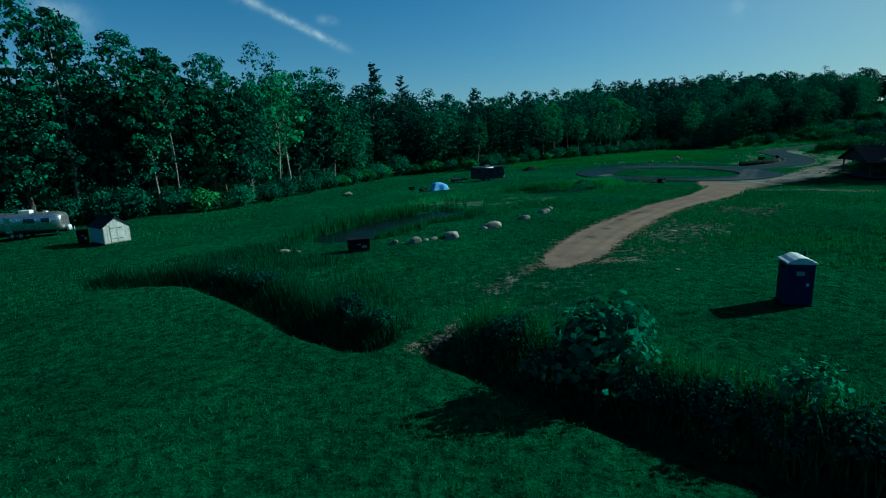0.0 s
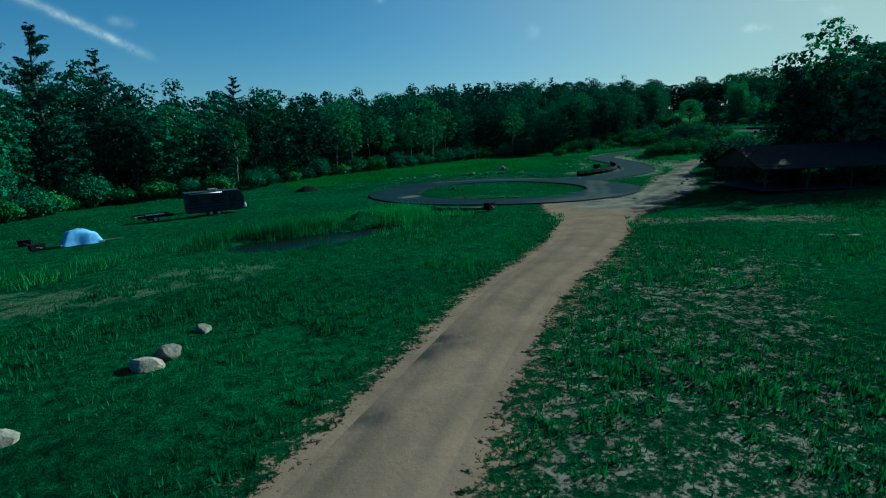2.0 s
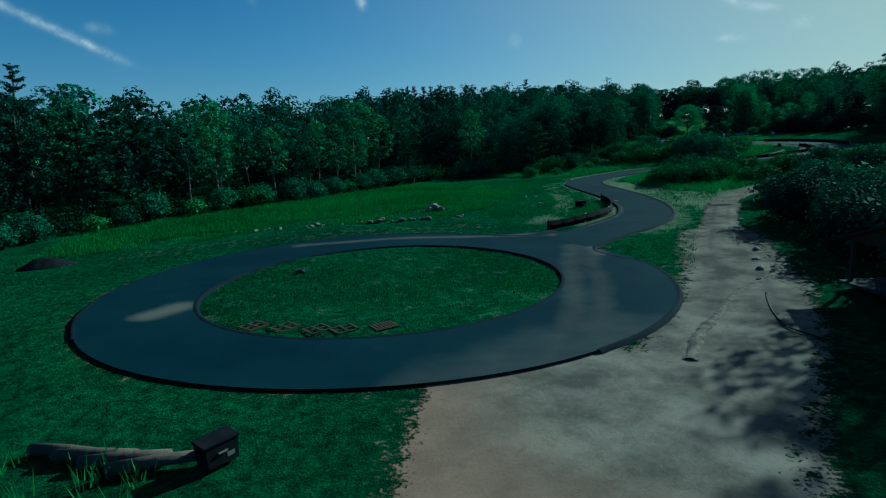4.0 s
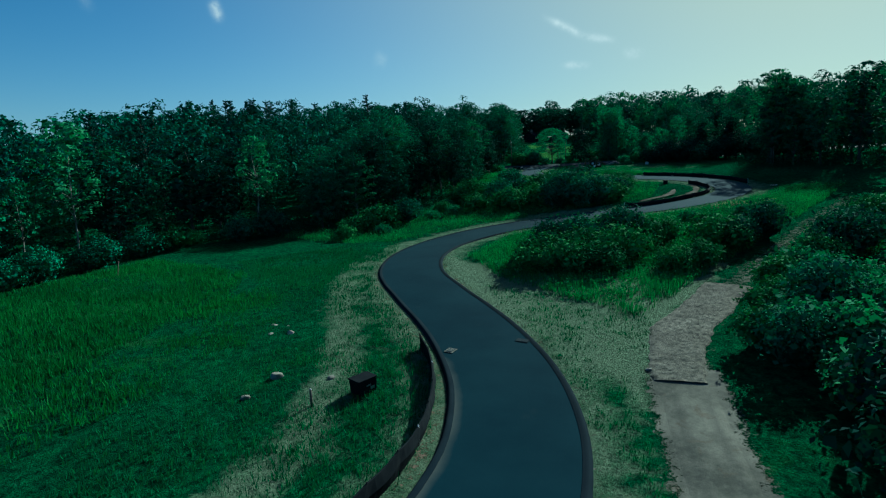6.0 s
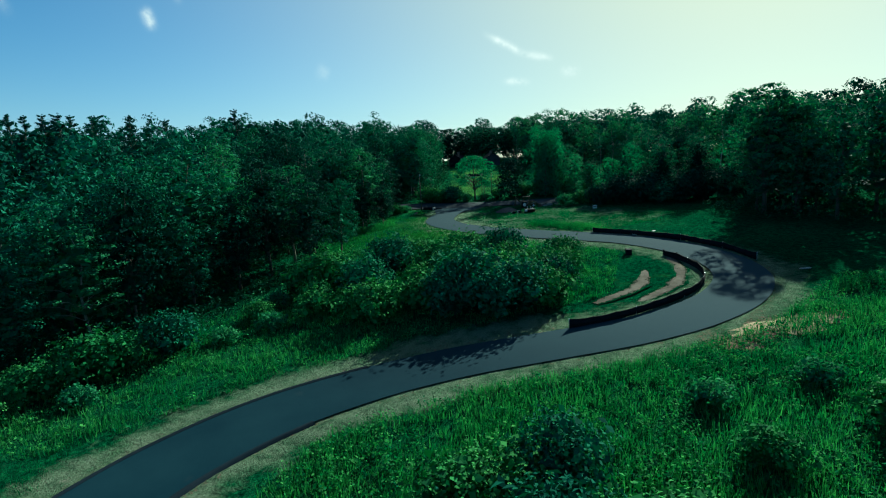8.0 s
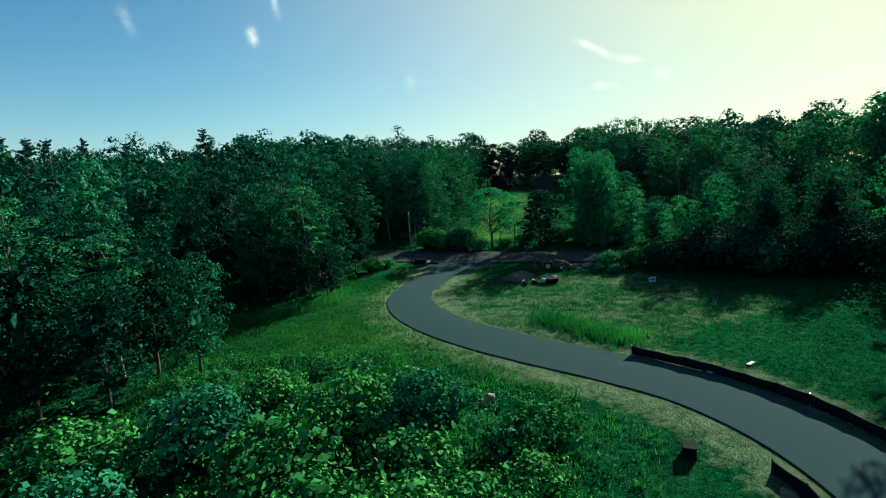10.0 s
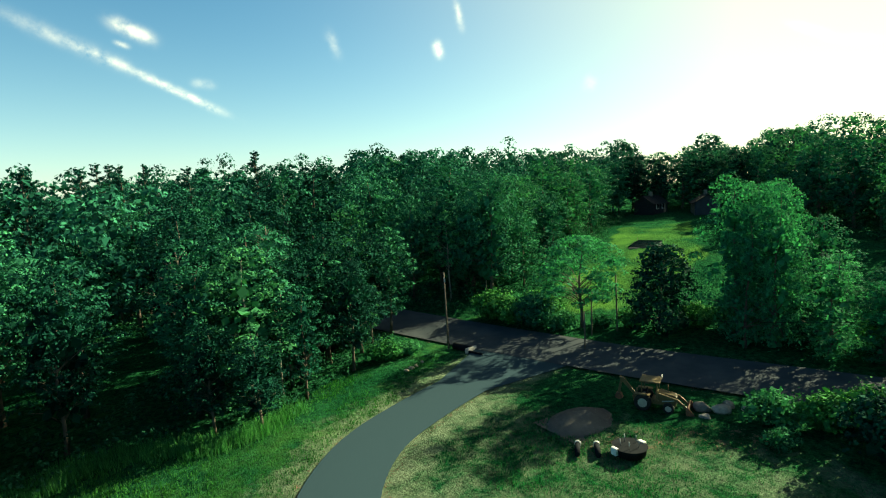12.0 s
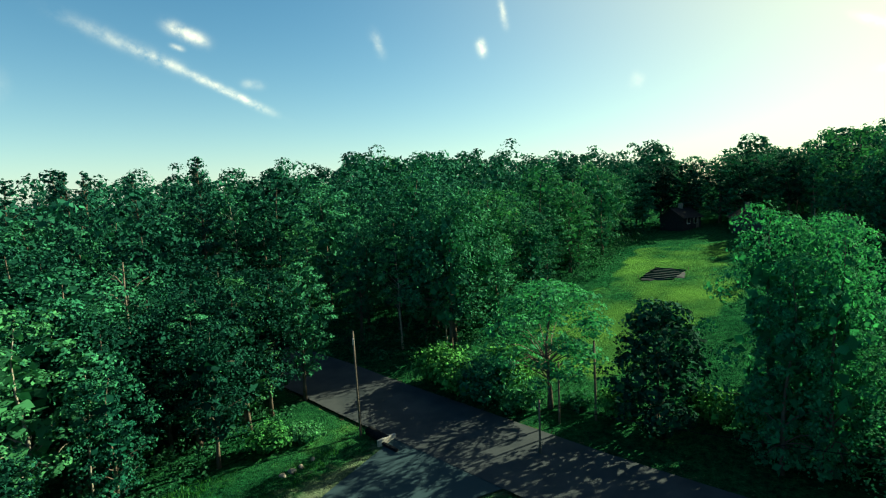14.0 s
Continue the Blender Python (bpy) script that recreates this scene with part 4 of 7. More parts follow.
KINDS["front"], KINDS["mid"] = wood_kinds(2.0), wood_kinds(0.95)
NEAR_WOOD = [(118, 200), (112, 172), (136, 160), (150, 176), (160, 190), (172, 184)]      # where fine leaves can be told apart
KINDS["birch"] = [
    broad_tree(16, 6.5, 2.6, 28, 34, 0.34, M_LEAF_LIGHT, M_BIRCH, "slender pale-barked tree with a thin airy crown", 0.85, r=0.13, core=8, inner=5),
    broad_tree(16, 8.0, 2.2, 22, 34, 0.34, M_LEAF, M_BIRCH, "slender pale-barked tree, bare below its crown", 0.8, r=0.11, core=8, inner=5),
]
KINDS["back"] = [
    broad_tree(16, 3.0, 4.7, 22, 62, 0.48, M_LEAF, M_BARK, GREEN, 1.8, limbs=5, inner=10, corners=3),
    broad_tree(16, 2.5, 4.9, 22, 62, 0.48, M_LEAF_DARK, M_BARK, "dark green tree deep in the wood", 1.8, limbs=5, inner=10, corners=3),
    broad_tree(16, 2.5, 4.7, 22, 62, 0.46, M_LEAF_LIGHT, M_BARK, "light green rounded crown among woodland trees", 1.8, limbs=5, inner=10, corners=3),
]
KINDS["pine"] = [pine_tree(16, 4.2, 15, "tall dark white pine with layered branches"), pine_tree(16, 3.4, 16, "dark conifer rising above the wood")]
KINDS["shrub"] = [
    bush(2.2, 1.7, 16, 70, 0.16, M_SHRUB, "dense rounded bright green shrub", fill=18),
    bush(3.2, 2.0, 20, 76, 0.17, M_LEAF, "tall dark green thicket shrub", fill=18),
    bush(1.6, 1.5, 13, 66, 0.15, M_LEAF_LIGHT, "low light green leafy bush"),
    bush(2.7, 2.5, 22, 76, 0.18, M_SHRUB, "broad leafy green bush", fill=18),
]
KINDS["poplar"] = [
    broad_tree(16, 0.3, 3.9, 50, 96, 0.22, M_LEAF_THIN, M_BARK, "tall light green roadside poplar", 1.2, core=190, flat=0.65, up=0.4, inner=6, top=0.9),
    broad_tree(16, 0.6, 3.5, 50, 84, 0.22, M_LEAF_THIN, M_BARK, "tall light green roadside poplar", 1.05, core=170, flat=0.55, up=0.45, inner=6, top=0.9),
]
KINDS["open"] = [broad_tree(16, 5.0, 7.0, 70, 92, 0.34, M_LEAF_THIN, M_BARK, "small open-branched light green roadside tree", 1.5, r=0.26, limbs=34, core=10, flat=0.4, inner=4)]
KINDS["ditch"] = [bush(1.7, 1.3, 12, 80, 0.12, M_LEAF_DARK, "dark weedy bush on the ditch bank"), bush(1.3, 1.1, 10, 80, 0.11, M_LEAF, "low leafy bush on the ditch bank")]
# the first has near-black leaves: the thicket's shade put into colour
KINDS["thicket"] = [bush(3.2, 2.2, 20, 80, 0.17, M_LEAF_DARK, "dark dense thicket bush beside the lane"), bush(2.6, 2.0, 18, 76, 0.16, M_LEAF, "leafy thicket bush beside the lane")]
KINDS["dense"] = [broad_tree(16, 0.8, 5.6, 44, 84, 0.5, M_LEAF_DARK, M_BARK, "dark dense round-crowned tree", 2.0, core=60)]
KINDS["tall"] = [broad_tree(25, 4.0, 4.6, 64, 58, 0.36, M_LEAF, M_BARK, "tall old woodland tree with a broken crown", 1.35, r=0.3, flat=0.6, inner=10), broad_tree(25, 7.0, 4.2, 50, 54, 0.34, M_LEAF_DARK, M_BIRCH, "tall thin-crowned tree with a pale trunk", 1.2, r=0.24, flat=0.55, inner=8)]
KINDS["sapling"] = [bush(2.6, 1.3, 16, 60, 0.19, M_LEAF, "young many-stemmed shrub with large leaves", inner=8, fill=4), bush(2.3, 0.8, 9, 40, 0.17, M_LEAF, "slim young sapling with sparse leaves", "sapling", inner=2, fill=0)]
TEMPLATES = [t for k in KINDS.values() for t in k]

# height of the canopy over the place, in metres
CANOPY = np.array([(-38, 67, 20), (-20, 89, 18.5), (-10, 113, 18), (6, 119, 15.2), (18, 130, 15.8), (31, 139, 14), (44, 147, 13.8), (58, 159, 14.8), (90, 162, 15.5), (119, 177, 13.6), (145, 201, 14), (160, 225, 16.4),
                   (181, 227, 14.2), (206, 256, 14), (202, 226, 12), (191, 211, 12), (178, 190, 14.5), (200, 161, 18), (170, 147, 17.6), (165, 126, 17.8), (30, 190, 17.6), (100, 230, 17.8), (-40, 130, 25), (100, 190, 17.4), (158, 268, 19.2), (220, 250, 15), (40, 250, 20), (216, 192, 17), (226, 168, 19.5),
                   (112, 215, 16.8), (128, 243, 17.8), (150, 240, 19), (140, 275, 19.6), (172, 250, 18.4), (185, 262, 16.6), (205, 275, 15.6), (100, 262, 20.2), (80, 292, 21), (155, 310, 21.4), (195, 305, 16.6), (236, 215, 16.6), (190, 128, 18.2), (240, 240, 16.4)])


def canopy(x, y):
    w = 1 / ((x - CANOPY[:, 0]) ** 2 + (y - CANOPY[:, 1]) ** 2 + 9.0) ** 1.5
    return float((w * CANOPY[:, 2]).sum() / w.sum())


def plant(kind, x, y, height=None, scale=1.0, wide=1.0, index=None, group="", label="", sink=0.05):
    """A copy of one of a kind; trees take their height in metres, shrubs a scale."""
    if kind == "front" and float(dist_line(x, y, NEAR_WOOD)) > 42:
        kind = "mid"
    if kind == "back" and float(dist_line(x, y, NEAR_WOOD)) < 40:
        kind, index = "front", int(rng.choice((0, 1, 2, 4)))
    pool = KINDS[kind]
    src = pool[int(rng.integers(len(pool))) if index is None else index]
    tall = height / 16 if height else scale
    broad = (tall ** 0.7 if height else scale) * wide
    m = Matrix.LocRotScale((x, y, float(ground(x, y)) - sink), Euler((0, 0, rng.uniform(0, 6.28))), None)
    o = copy_thing(src, m)
    o.matrix_basis = m @ Matrix.Diagonal((broad * rng.uniform(0.92, 1.1), broad * rng.uniform(0.92, 1.1), tall, 1))
    return tagged(o, label, group=group)


def scatter(poly, spacing, jitter=0.42):
    x0, x1 = min(p[0] for p in poly), max(p[0] for p in poly)
    y0, y1 = min(p[1] for p in poly), max(p[1] for p in poly)
    x, y = np.meshgrid(np.arange(x0, x1, spacing), np.arange(y0, y1, spacing))
    x[1::2] += spacing / 2
    x = x + rng.uniform(-jitter, jitter, x.shape) * spacing
    y = y + rng.uniform(-jitter, jitter, y.shape) * spacing
    ok = inside(x, y, poly)
    return x[ok], y[ok]


def edge_row(line, spacing, spread, back=0.0):
    """Places along a wood's edge, up to spread metres behind it (to the left of the line's way)."""
    c = curve(line, spacing)
    d = np.gradient(c, axis=0)
    d /= np.linalg.norm(d, axis=1)[:, None]
    n = np.stack([-d[:, 1], d[:, 0]], 1)
    q = c + n * (back + rng.uniform(0, spread, len(c)))[:, None] + d * rng.uniform(-0.35, 0.35, len(c))[:, None] * spacing
    return q[:, 0], q[:, 1]


# edges of the woods: the wood lies to the left of each line's way
EDGE_WEST = [(-52, 57), (-38, 67), (-28, 73), (-20, 89), (-10, 113), (6, 119), (18, 130), (31, 139), (44, 147), (58, 159), (68, 165), (78, 164), (90, 160), (101, 164), (110, 171), (118, 178), (123, 188), (134, 188), (140, 196), (145, 201)]
EDGE_LANE = [(145, 203), (137, 212.5), (126, 223.5), (110, 237)]
EDGE_NORTH = [(112, 252), (127, 238.5), (141, 222), (150, 214), (157, 208), (163, 210), (171, 217), (181, 227), (192, 241), (204, 254)]
EDGE_EAST = [(232, 254), (225, 238), (220, 222), (216, 208), (214, 195), (218, 181), (226, 167), (236, 152)]
EDGE_SOUTH = [(198, 140), (186, 146), (174, 149), (167, 145), (164.5, 137), (164, 126), (161, 112), (153, 98), (142, 88)]
WOODS = [
    (EDGE_WEST, EDGE_WEST + [(140, 207), (120, 228), (60, 330), (-80, 330), (-170, 120)]),
    (EDGE_LANE, EDGE_LANE + [(100, 236), (130, 205)]),
    (EDGE_NORTH, EDGE_NORTH + [(260, 330), (60, 360), (100, 262)]),
    (EDGE_EAST, EDGE_EAST + [(310, 120), (330, 330), (230, 276)]),
    (EDGE_SOUTH, EDGE_SOUTH + [(150, 60), (240, 60), (222, 130)]),
]


class Foliage:
    """Leaves of many plants, gathered for one mesh; tone varies from plant to plant."""

    def __init__(self):
        self.p, self.n, self.s, self.t = [], [], [], []

    def add(self, p, n, s, tone):
        self.p.append(p), self.n.append(n), self.s.append(s), self.t.append(np.broadcast_to(tone, len(p)))

    def build(self, name, material, label, category, slim=0.6, corners=4):
        me = leaf_mesh(name, np.vstack(self.p), np.vstack(self.n), np.concatenate(self.s), material, slim, np.concatenate(self.t), corners)
        return tagged(new(name, me), label, category, kind="stuff")


def far_from_road(x, y, room=5.5):
    return float(near_paved(x, y)) > room


def build_woods():
    far, under = Foliage(), Foliage()
    for line, poly in WOODS:
        for back, kinds in ((1.0, ("front", "front", "front", "front", "birch")), (5.5, ("front", "back", "back"))):
            for x, y in zip(*edge_row(line, 5.0 if back < 2 else 5.6, 3.0, back)):
                if far_from_road(x, y, 4.0):
                    kind = kinds[int(rng.integers(len(kinds)))]
                    # more dark-leaved trees on this stretch, their colour imitating a shaded edge
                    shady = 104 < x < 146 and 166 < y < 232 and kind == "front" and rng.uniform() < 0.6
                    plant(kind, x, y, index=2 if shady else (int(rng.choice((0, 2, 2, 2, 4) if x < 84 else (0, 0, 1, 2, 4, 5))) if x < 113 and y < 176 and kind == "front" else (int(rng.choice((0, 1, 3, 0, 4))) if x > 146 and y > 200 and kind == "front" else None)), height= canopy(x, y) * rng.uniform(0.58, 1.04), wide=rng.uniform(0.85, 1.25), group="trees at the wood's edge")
        for back in (-1.3, 1.2, 4.5, 9.0):
            for x, y in zip(*edge_row(line, 1.9, 1.8, back)):
                if far_from_road(x, y, 1.6 if back < 0 else 3.0):
                    h = rng.uniform(0.9, 2.4) + (0.5 if back > 0 else 0)
                    n = 7
                    c = np.column_stack([x + rng.normal(size=n) * 0.8, y + rng.normal(size=n) * 0.8, float(ground(x, y)) + rng.uniform(0.15, 0.9, n) * h])
                    p, nn, s = clump_leaves(c, rng.uniform(0.4, 0.75, n), 11 if back < 4 else 6, 0.27 if back < 4 else 0.45)
                    under.add(p, nn, s, rng.uniform())
        x, y = scatter(poly, 7.4)
        deep = dist_line(x, y, line)
        for px, py, d in zip(x, y, deep):
            if not 10.5 < d < (105 if px > 60 and py > 230 else 80) or not far_from_road(px, py):
                continue
            h = canopy(px, py) * rng.uniform(0.70, 1.14)
            pine = px < 132 and py > 110 and rng.uniform() < 0.25
            if dist_line(px, py, [(123, 134), (140, 147), (152, 161)]) < 62 and d < 50 and not pine and py > 150 and px < 150:
                plant("front", px, py, h, wide=1.1, index=int(rng.choice((0, 1, 2, 4))), group="woodland trees")
                continue
            if d < 17 and rng.uniform() < 0.55:
                plant("pine" if pine else "back", px, py, h * (1.04 if pine else 1), wide=1.15, group="woodland trees")
                continue
            n, per, size = (12, 40, 0.56) if d < 40 else (9, 26, 0.84)
            c = crown_clumps(h - 1.2, h * (0.25 if d < 30 else 0.45), rng.uniform(2.8, 4.2), n, 0.72)
            if pine:
                c[:, :2] *= np.clip(1.25 - 1.1 * (c[:, 2:] / h) ** 1.5, 0.12, 1)
                c[:, 2] *= 1.1
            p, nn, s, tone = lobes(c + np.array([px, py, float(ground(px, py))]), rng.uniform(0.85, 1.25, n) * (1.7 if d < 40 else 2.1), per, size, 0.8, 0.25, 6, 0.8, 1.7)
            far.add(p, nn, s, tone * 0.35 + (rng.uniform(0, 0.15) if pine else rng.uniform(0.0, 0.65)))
    # wooded hills that close the view all round
    for k in range(1050):
        a, r = rng.uniform(0, 2 * math.pi), rng.uniform(190, 420)
        x, y = 85 + r * math.cos(a), 125 + r * math.sin(a)
        if any(inside(x, y, poly) & (dist_line(x, y, line) < 120) for line, poly in WOODS) or not far_from_road(x, y, 8):
            continue
        h = rng.uniform(11, 17)
        c = crown_clumps(h - 1.5, h * 0.2, rng.uniform(3.6, 5.4), 8, 0.8)
        p, nn, s = clump_leaves(c + np.array([x, y, float(ground(x, y))]), rng.uniform(2.0, 3.0, 8), 18, 1.4)
        far.add(p, nn, s, rng.uniform(0.1, 0.9))
    far.build("far_woods", M_WOODS, "dense mixed summer woodland on the hills behind", "woodland", 0.75, 3)
    under.build("undergrowth", M_UNDER, "leafy undergrowth along the edge of the wood", "undergrowth")


build_woods()


# ---- shrubs and single trees ----
def bushes(kind, poly, spacing, lo, hi, group, index=None, room=1.2):
    for x, y in zip(*scatter(poly, spacing)):
        if far_from_road(x, y, room) and float(dist_line(x, y, [p[:2] for p in PATH_2])) > 2.4:
            plant(kind, x, y, scale=rng.uniform(lo, hi), group=group, index=index)


def build_shrubs():
    lane = "bushes along the lane"
    bushes("thicket", [(72, 91), (80, 97), (84, 92), (74, 84)], 2.7, 1.2, 1.75, lane)
    bushes("shrub", [(80, 97), (90, 103.5), (98, 105.5), (96, 99), (84, 92)], 2.8, 1.1, 1.7, lane, index=2)
    bushes("thicket", [(63, 80.5), (67.6, 84.6), (73.4, 90.2), (77, 85), (69, 77), (63, 75)], 2.7, 1.0, 1.5, lane)
    bushes("shrub", [(96, 99), (98, 106), (134, 112), (146, 114), (138, 101), (114, 93), (100, 92)], 4.6, 0.7, 1.3, lane)
    cluster = "bushes in the rough meadow"
    for x, y, k, s in ((87.0, 121.9, 0, 1.05), (88.8, 120.4, 3, 0.95), (90.6, 118.4, 3, 0.9), (91.8, 121.6, 0, 1.35), (94.6, 119.6, 3, 1.1), (94.4, 114.2, 3, 0.7), (96.6, 113.4, 0, 0.95), (89.8, 123.6, 3, 1.0), (93.2, 126.4, 1, 1.0), (94.6, 124.2, 1, 1.1), (98.7, 122.5, 1, 1.15), (99.8, 121.4, 3, 1.05), (102.5, 125.6, 1, 1.0), (100.6, 126.9, 3, 0.9), (98.4, 127.4, 0, 1.2), (102.4, 120.6, 0, 1.1),
                       (102.1, 115.3, 3, 1.1), (103.6, 114.4, 1, 0.85), (107.9, 114.3, 1, 1.05), (109.4, 120.5, 0, 0.8), (113.0, 124.6, 2, 0.8), (115.9, 117.5, 0, 1.0), (118.4, 121.4, 2, 0.8)):
        plant("shrub", x, y, scale=s * 1.08, index=k, group=cluster)
    for x, y, k, s in ((84.4, 103.0, 0, 1.0), (85.6, 101.6, 3, 1.1), (88.6, 104.6, 0, 0.9), (87.6, 102.8, 3, 0.95), (91.0, 105.2, 0, 0.9), (94.2, 106.6, 0, 1.05), (93.4, 104.9, 3, 1.0), (96.8, 106.6, 3, 1.1), (98.8, 108.0, 0, 0.8), (100.4, 106.8, 0, 1.15), (103.6, 108.4, 3, 0.9), (107.4, 109.2, 0, 0.95), (111.4, 109.4, 3, 1.0), (83.2, 101.2, 1, 0.9), (90.4, 102.8, 1, 1.1)):
        plant("shrub", x, y, scale=s * (1.3 if k == 3 else 1.0), index=2 if k == 3 else k, group=lane)
    bend = "bushes inside the track's bend"
    for x, y, k, s in ((116.2, 143.0, 1, 1.0), (118.6, 142.4, 1, 1.05), (121.0, 141.8, 3, 0.9), (124.0, 143.4, 1, 0.8), (127.0, 146.0, 3, 0.85), (130.6, 146.6, 0, 0.8), (133.2, 149.4, 3, 0.75), (114.0, 146.0, 1, 0.95), (116.8, 146.2, 1, 1.25), (119.6, 145.4, 3, 1.2), (121.8, 144.2, 0, 1.2), (124.6, 146.4, 3, 1.0), (117.0, 147.8, 1, 1.05), (121.2, 149.0, 3, 1.05), (113.6, 149.2, 0, 1.1), (109.8, 150.8, 3, 0.95),
                       (126.4, 151.2, 0, 1.1), (129.2, 154.4, 1, 0.95), (116.4, 153.0, 0, 1.0), (121.0, 155.0, 3, 1.1), (112.4, 156.2, 1, 0.95), (126.0, 158.0, 3, 1.0), (131.8, 150.2, 2, 1.0), (118.0, 160.0, 1, 1.1), (123.0, 163.4, 0, 1.0), (107.0, 155.0, 0, 0.9), (112.0, 162.6, 3, 1.05)):
        plant("shrub", x, y, scale=s * 1.35, index=k, group=bend)
    slope = "bushes on the slope below the track"
    bushes("shrub", [(84, 151), (98, 152.5), (108, 155), (112, 164), (104, 162), (92, 157), (80, 161)], 3.9, 0.7, 1.35, slope)
    bushes("shrub", [(112, 165), (122, 160), (130, 157), (131, 165), (125, 173), (118, 174)], 3.4, 0.3, 0.6, slope)
    side = "bushes beside the public road"
    for x, y, k, s in ((165.4, 173.6, 2, 1.3), (167.6, 171.6, 0, 1.15), (169.8, 170.4, 3, 1.0), (163.8, 171.2, 2, 0.7), (158.6, 201.4, 0, 1.5), (160.4, 199.2, 1, 1.2), (162.2, 200.6, 3, 1.1), (157.6, 204.0, 0, 1.6), (160.4, 203.4, 2, 1.5), (163.0, 203.6, 0, 1.2), (162.6, 197.2, 2, 1.2), (166.6, 195.6, 2, 0.9), (168.4, 193.6, 0, 1.0),
                       (173.6, 190.4, 0, 1.2), (175.8, 187.6, 3, 1.2), (178.6, 183.4, 1, 1.2), (181.8, 178.8, 3, 1.1), (146.8, 197.4, 2, 0.9), (144.2, 196.6, 0, 1.0)):
        plant("shrub", x, y, scale=s, index=k, group=side)
    # dark bushes added where tree shade lies; the shade is in their leaves
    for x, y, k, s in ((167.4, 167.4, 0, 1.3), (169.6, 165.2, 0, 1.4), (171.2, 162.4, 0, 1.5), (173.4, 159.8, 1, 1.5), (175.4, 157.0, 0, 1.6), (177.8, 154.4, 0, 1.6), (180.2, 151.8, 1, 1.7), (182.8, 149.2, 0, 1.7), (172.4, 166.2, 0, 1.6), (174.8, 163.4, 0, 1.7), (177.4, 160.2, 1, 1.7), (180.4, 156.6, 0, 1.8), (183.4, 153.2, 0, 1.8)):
        plant("thicket", x, y, scale=s, index=k, group="dark bushes in the shade by the road", label="dark-leaved bush standing in for shade between field and road")
    for x, y in zip(*edge_row(EDGE_WEST[:12], 3.6, 1.6, -2.6)):
        if far_from_road(x, y, 2.0):
            plant("shrub", x, y, scale=rng.uniform(0.75, 1.35), index=int(rng.choice((1, 1, 0))), group="bushes at the wood's foot")
    # the start: shrubs and a sapling on the overgrown ditch
    plant("sapling", 4.6, 14.7, scale=1.25, index=0, label="bushy young shrub with large leaves on the ditch bank")
    for x, y, s in ((2.4, 17.6, 0.5), (5.8, 13.7, 0.4)):
        plant("thicket", x, y, scale=s, index=0, label="dark tangled bush on the ditch bank", group="bushes on the ditch bank")
    plant("sapling", 8.6, 11.7, scale=0.95, index=1)
    for x, y, k, s in ((1.6, 18.0, 0, 0.65), (3.4, 16.0, 1, 0.9), (6.6, 13.0, 0, 0.7), (8.0, 11.6, 1, 0.8), (11.4, 8.4, 0, 0.9), (12.8, 6.8, 1, 1.2), (4.4, 15.8, 0, 0.8), (5.4, 14.4, 1, 0.95), (7.2, 12.5, 0, 0.85), (9.2, 10.7, 0, 0.9), (10.3, 9.6, 1, 0.95), (-4.2, 22.0, 0, 0.7), (-2.8, 20.9, 1, 0.7), (-9.6, 27.6, 0, 0.7), (-12.4, 30.4, 1, 0.8)):
        plant("ditch", x, y, scale=s, index=k, group="bushes on the ditch bank")


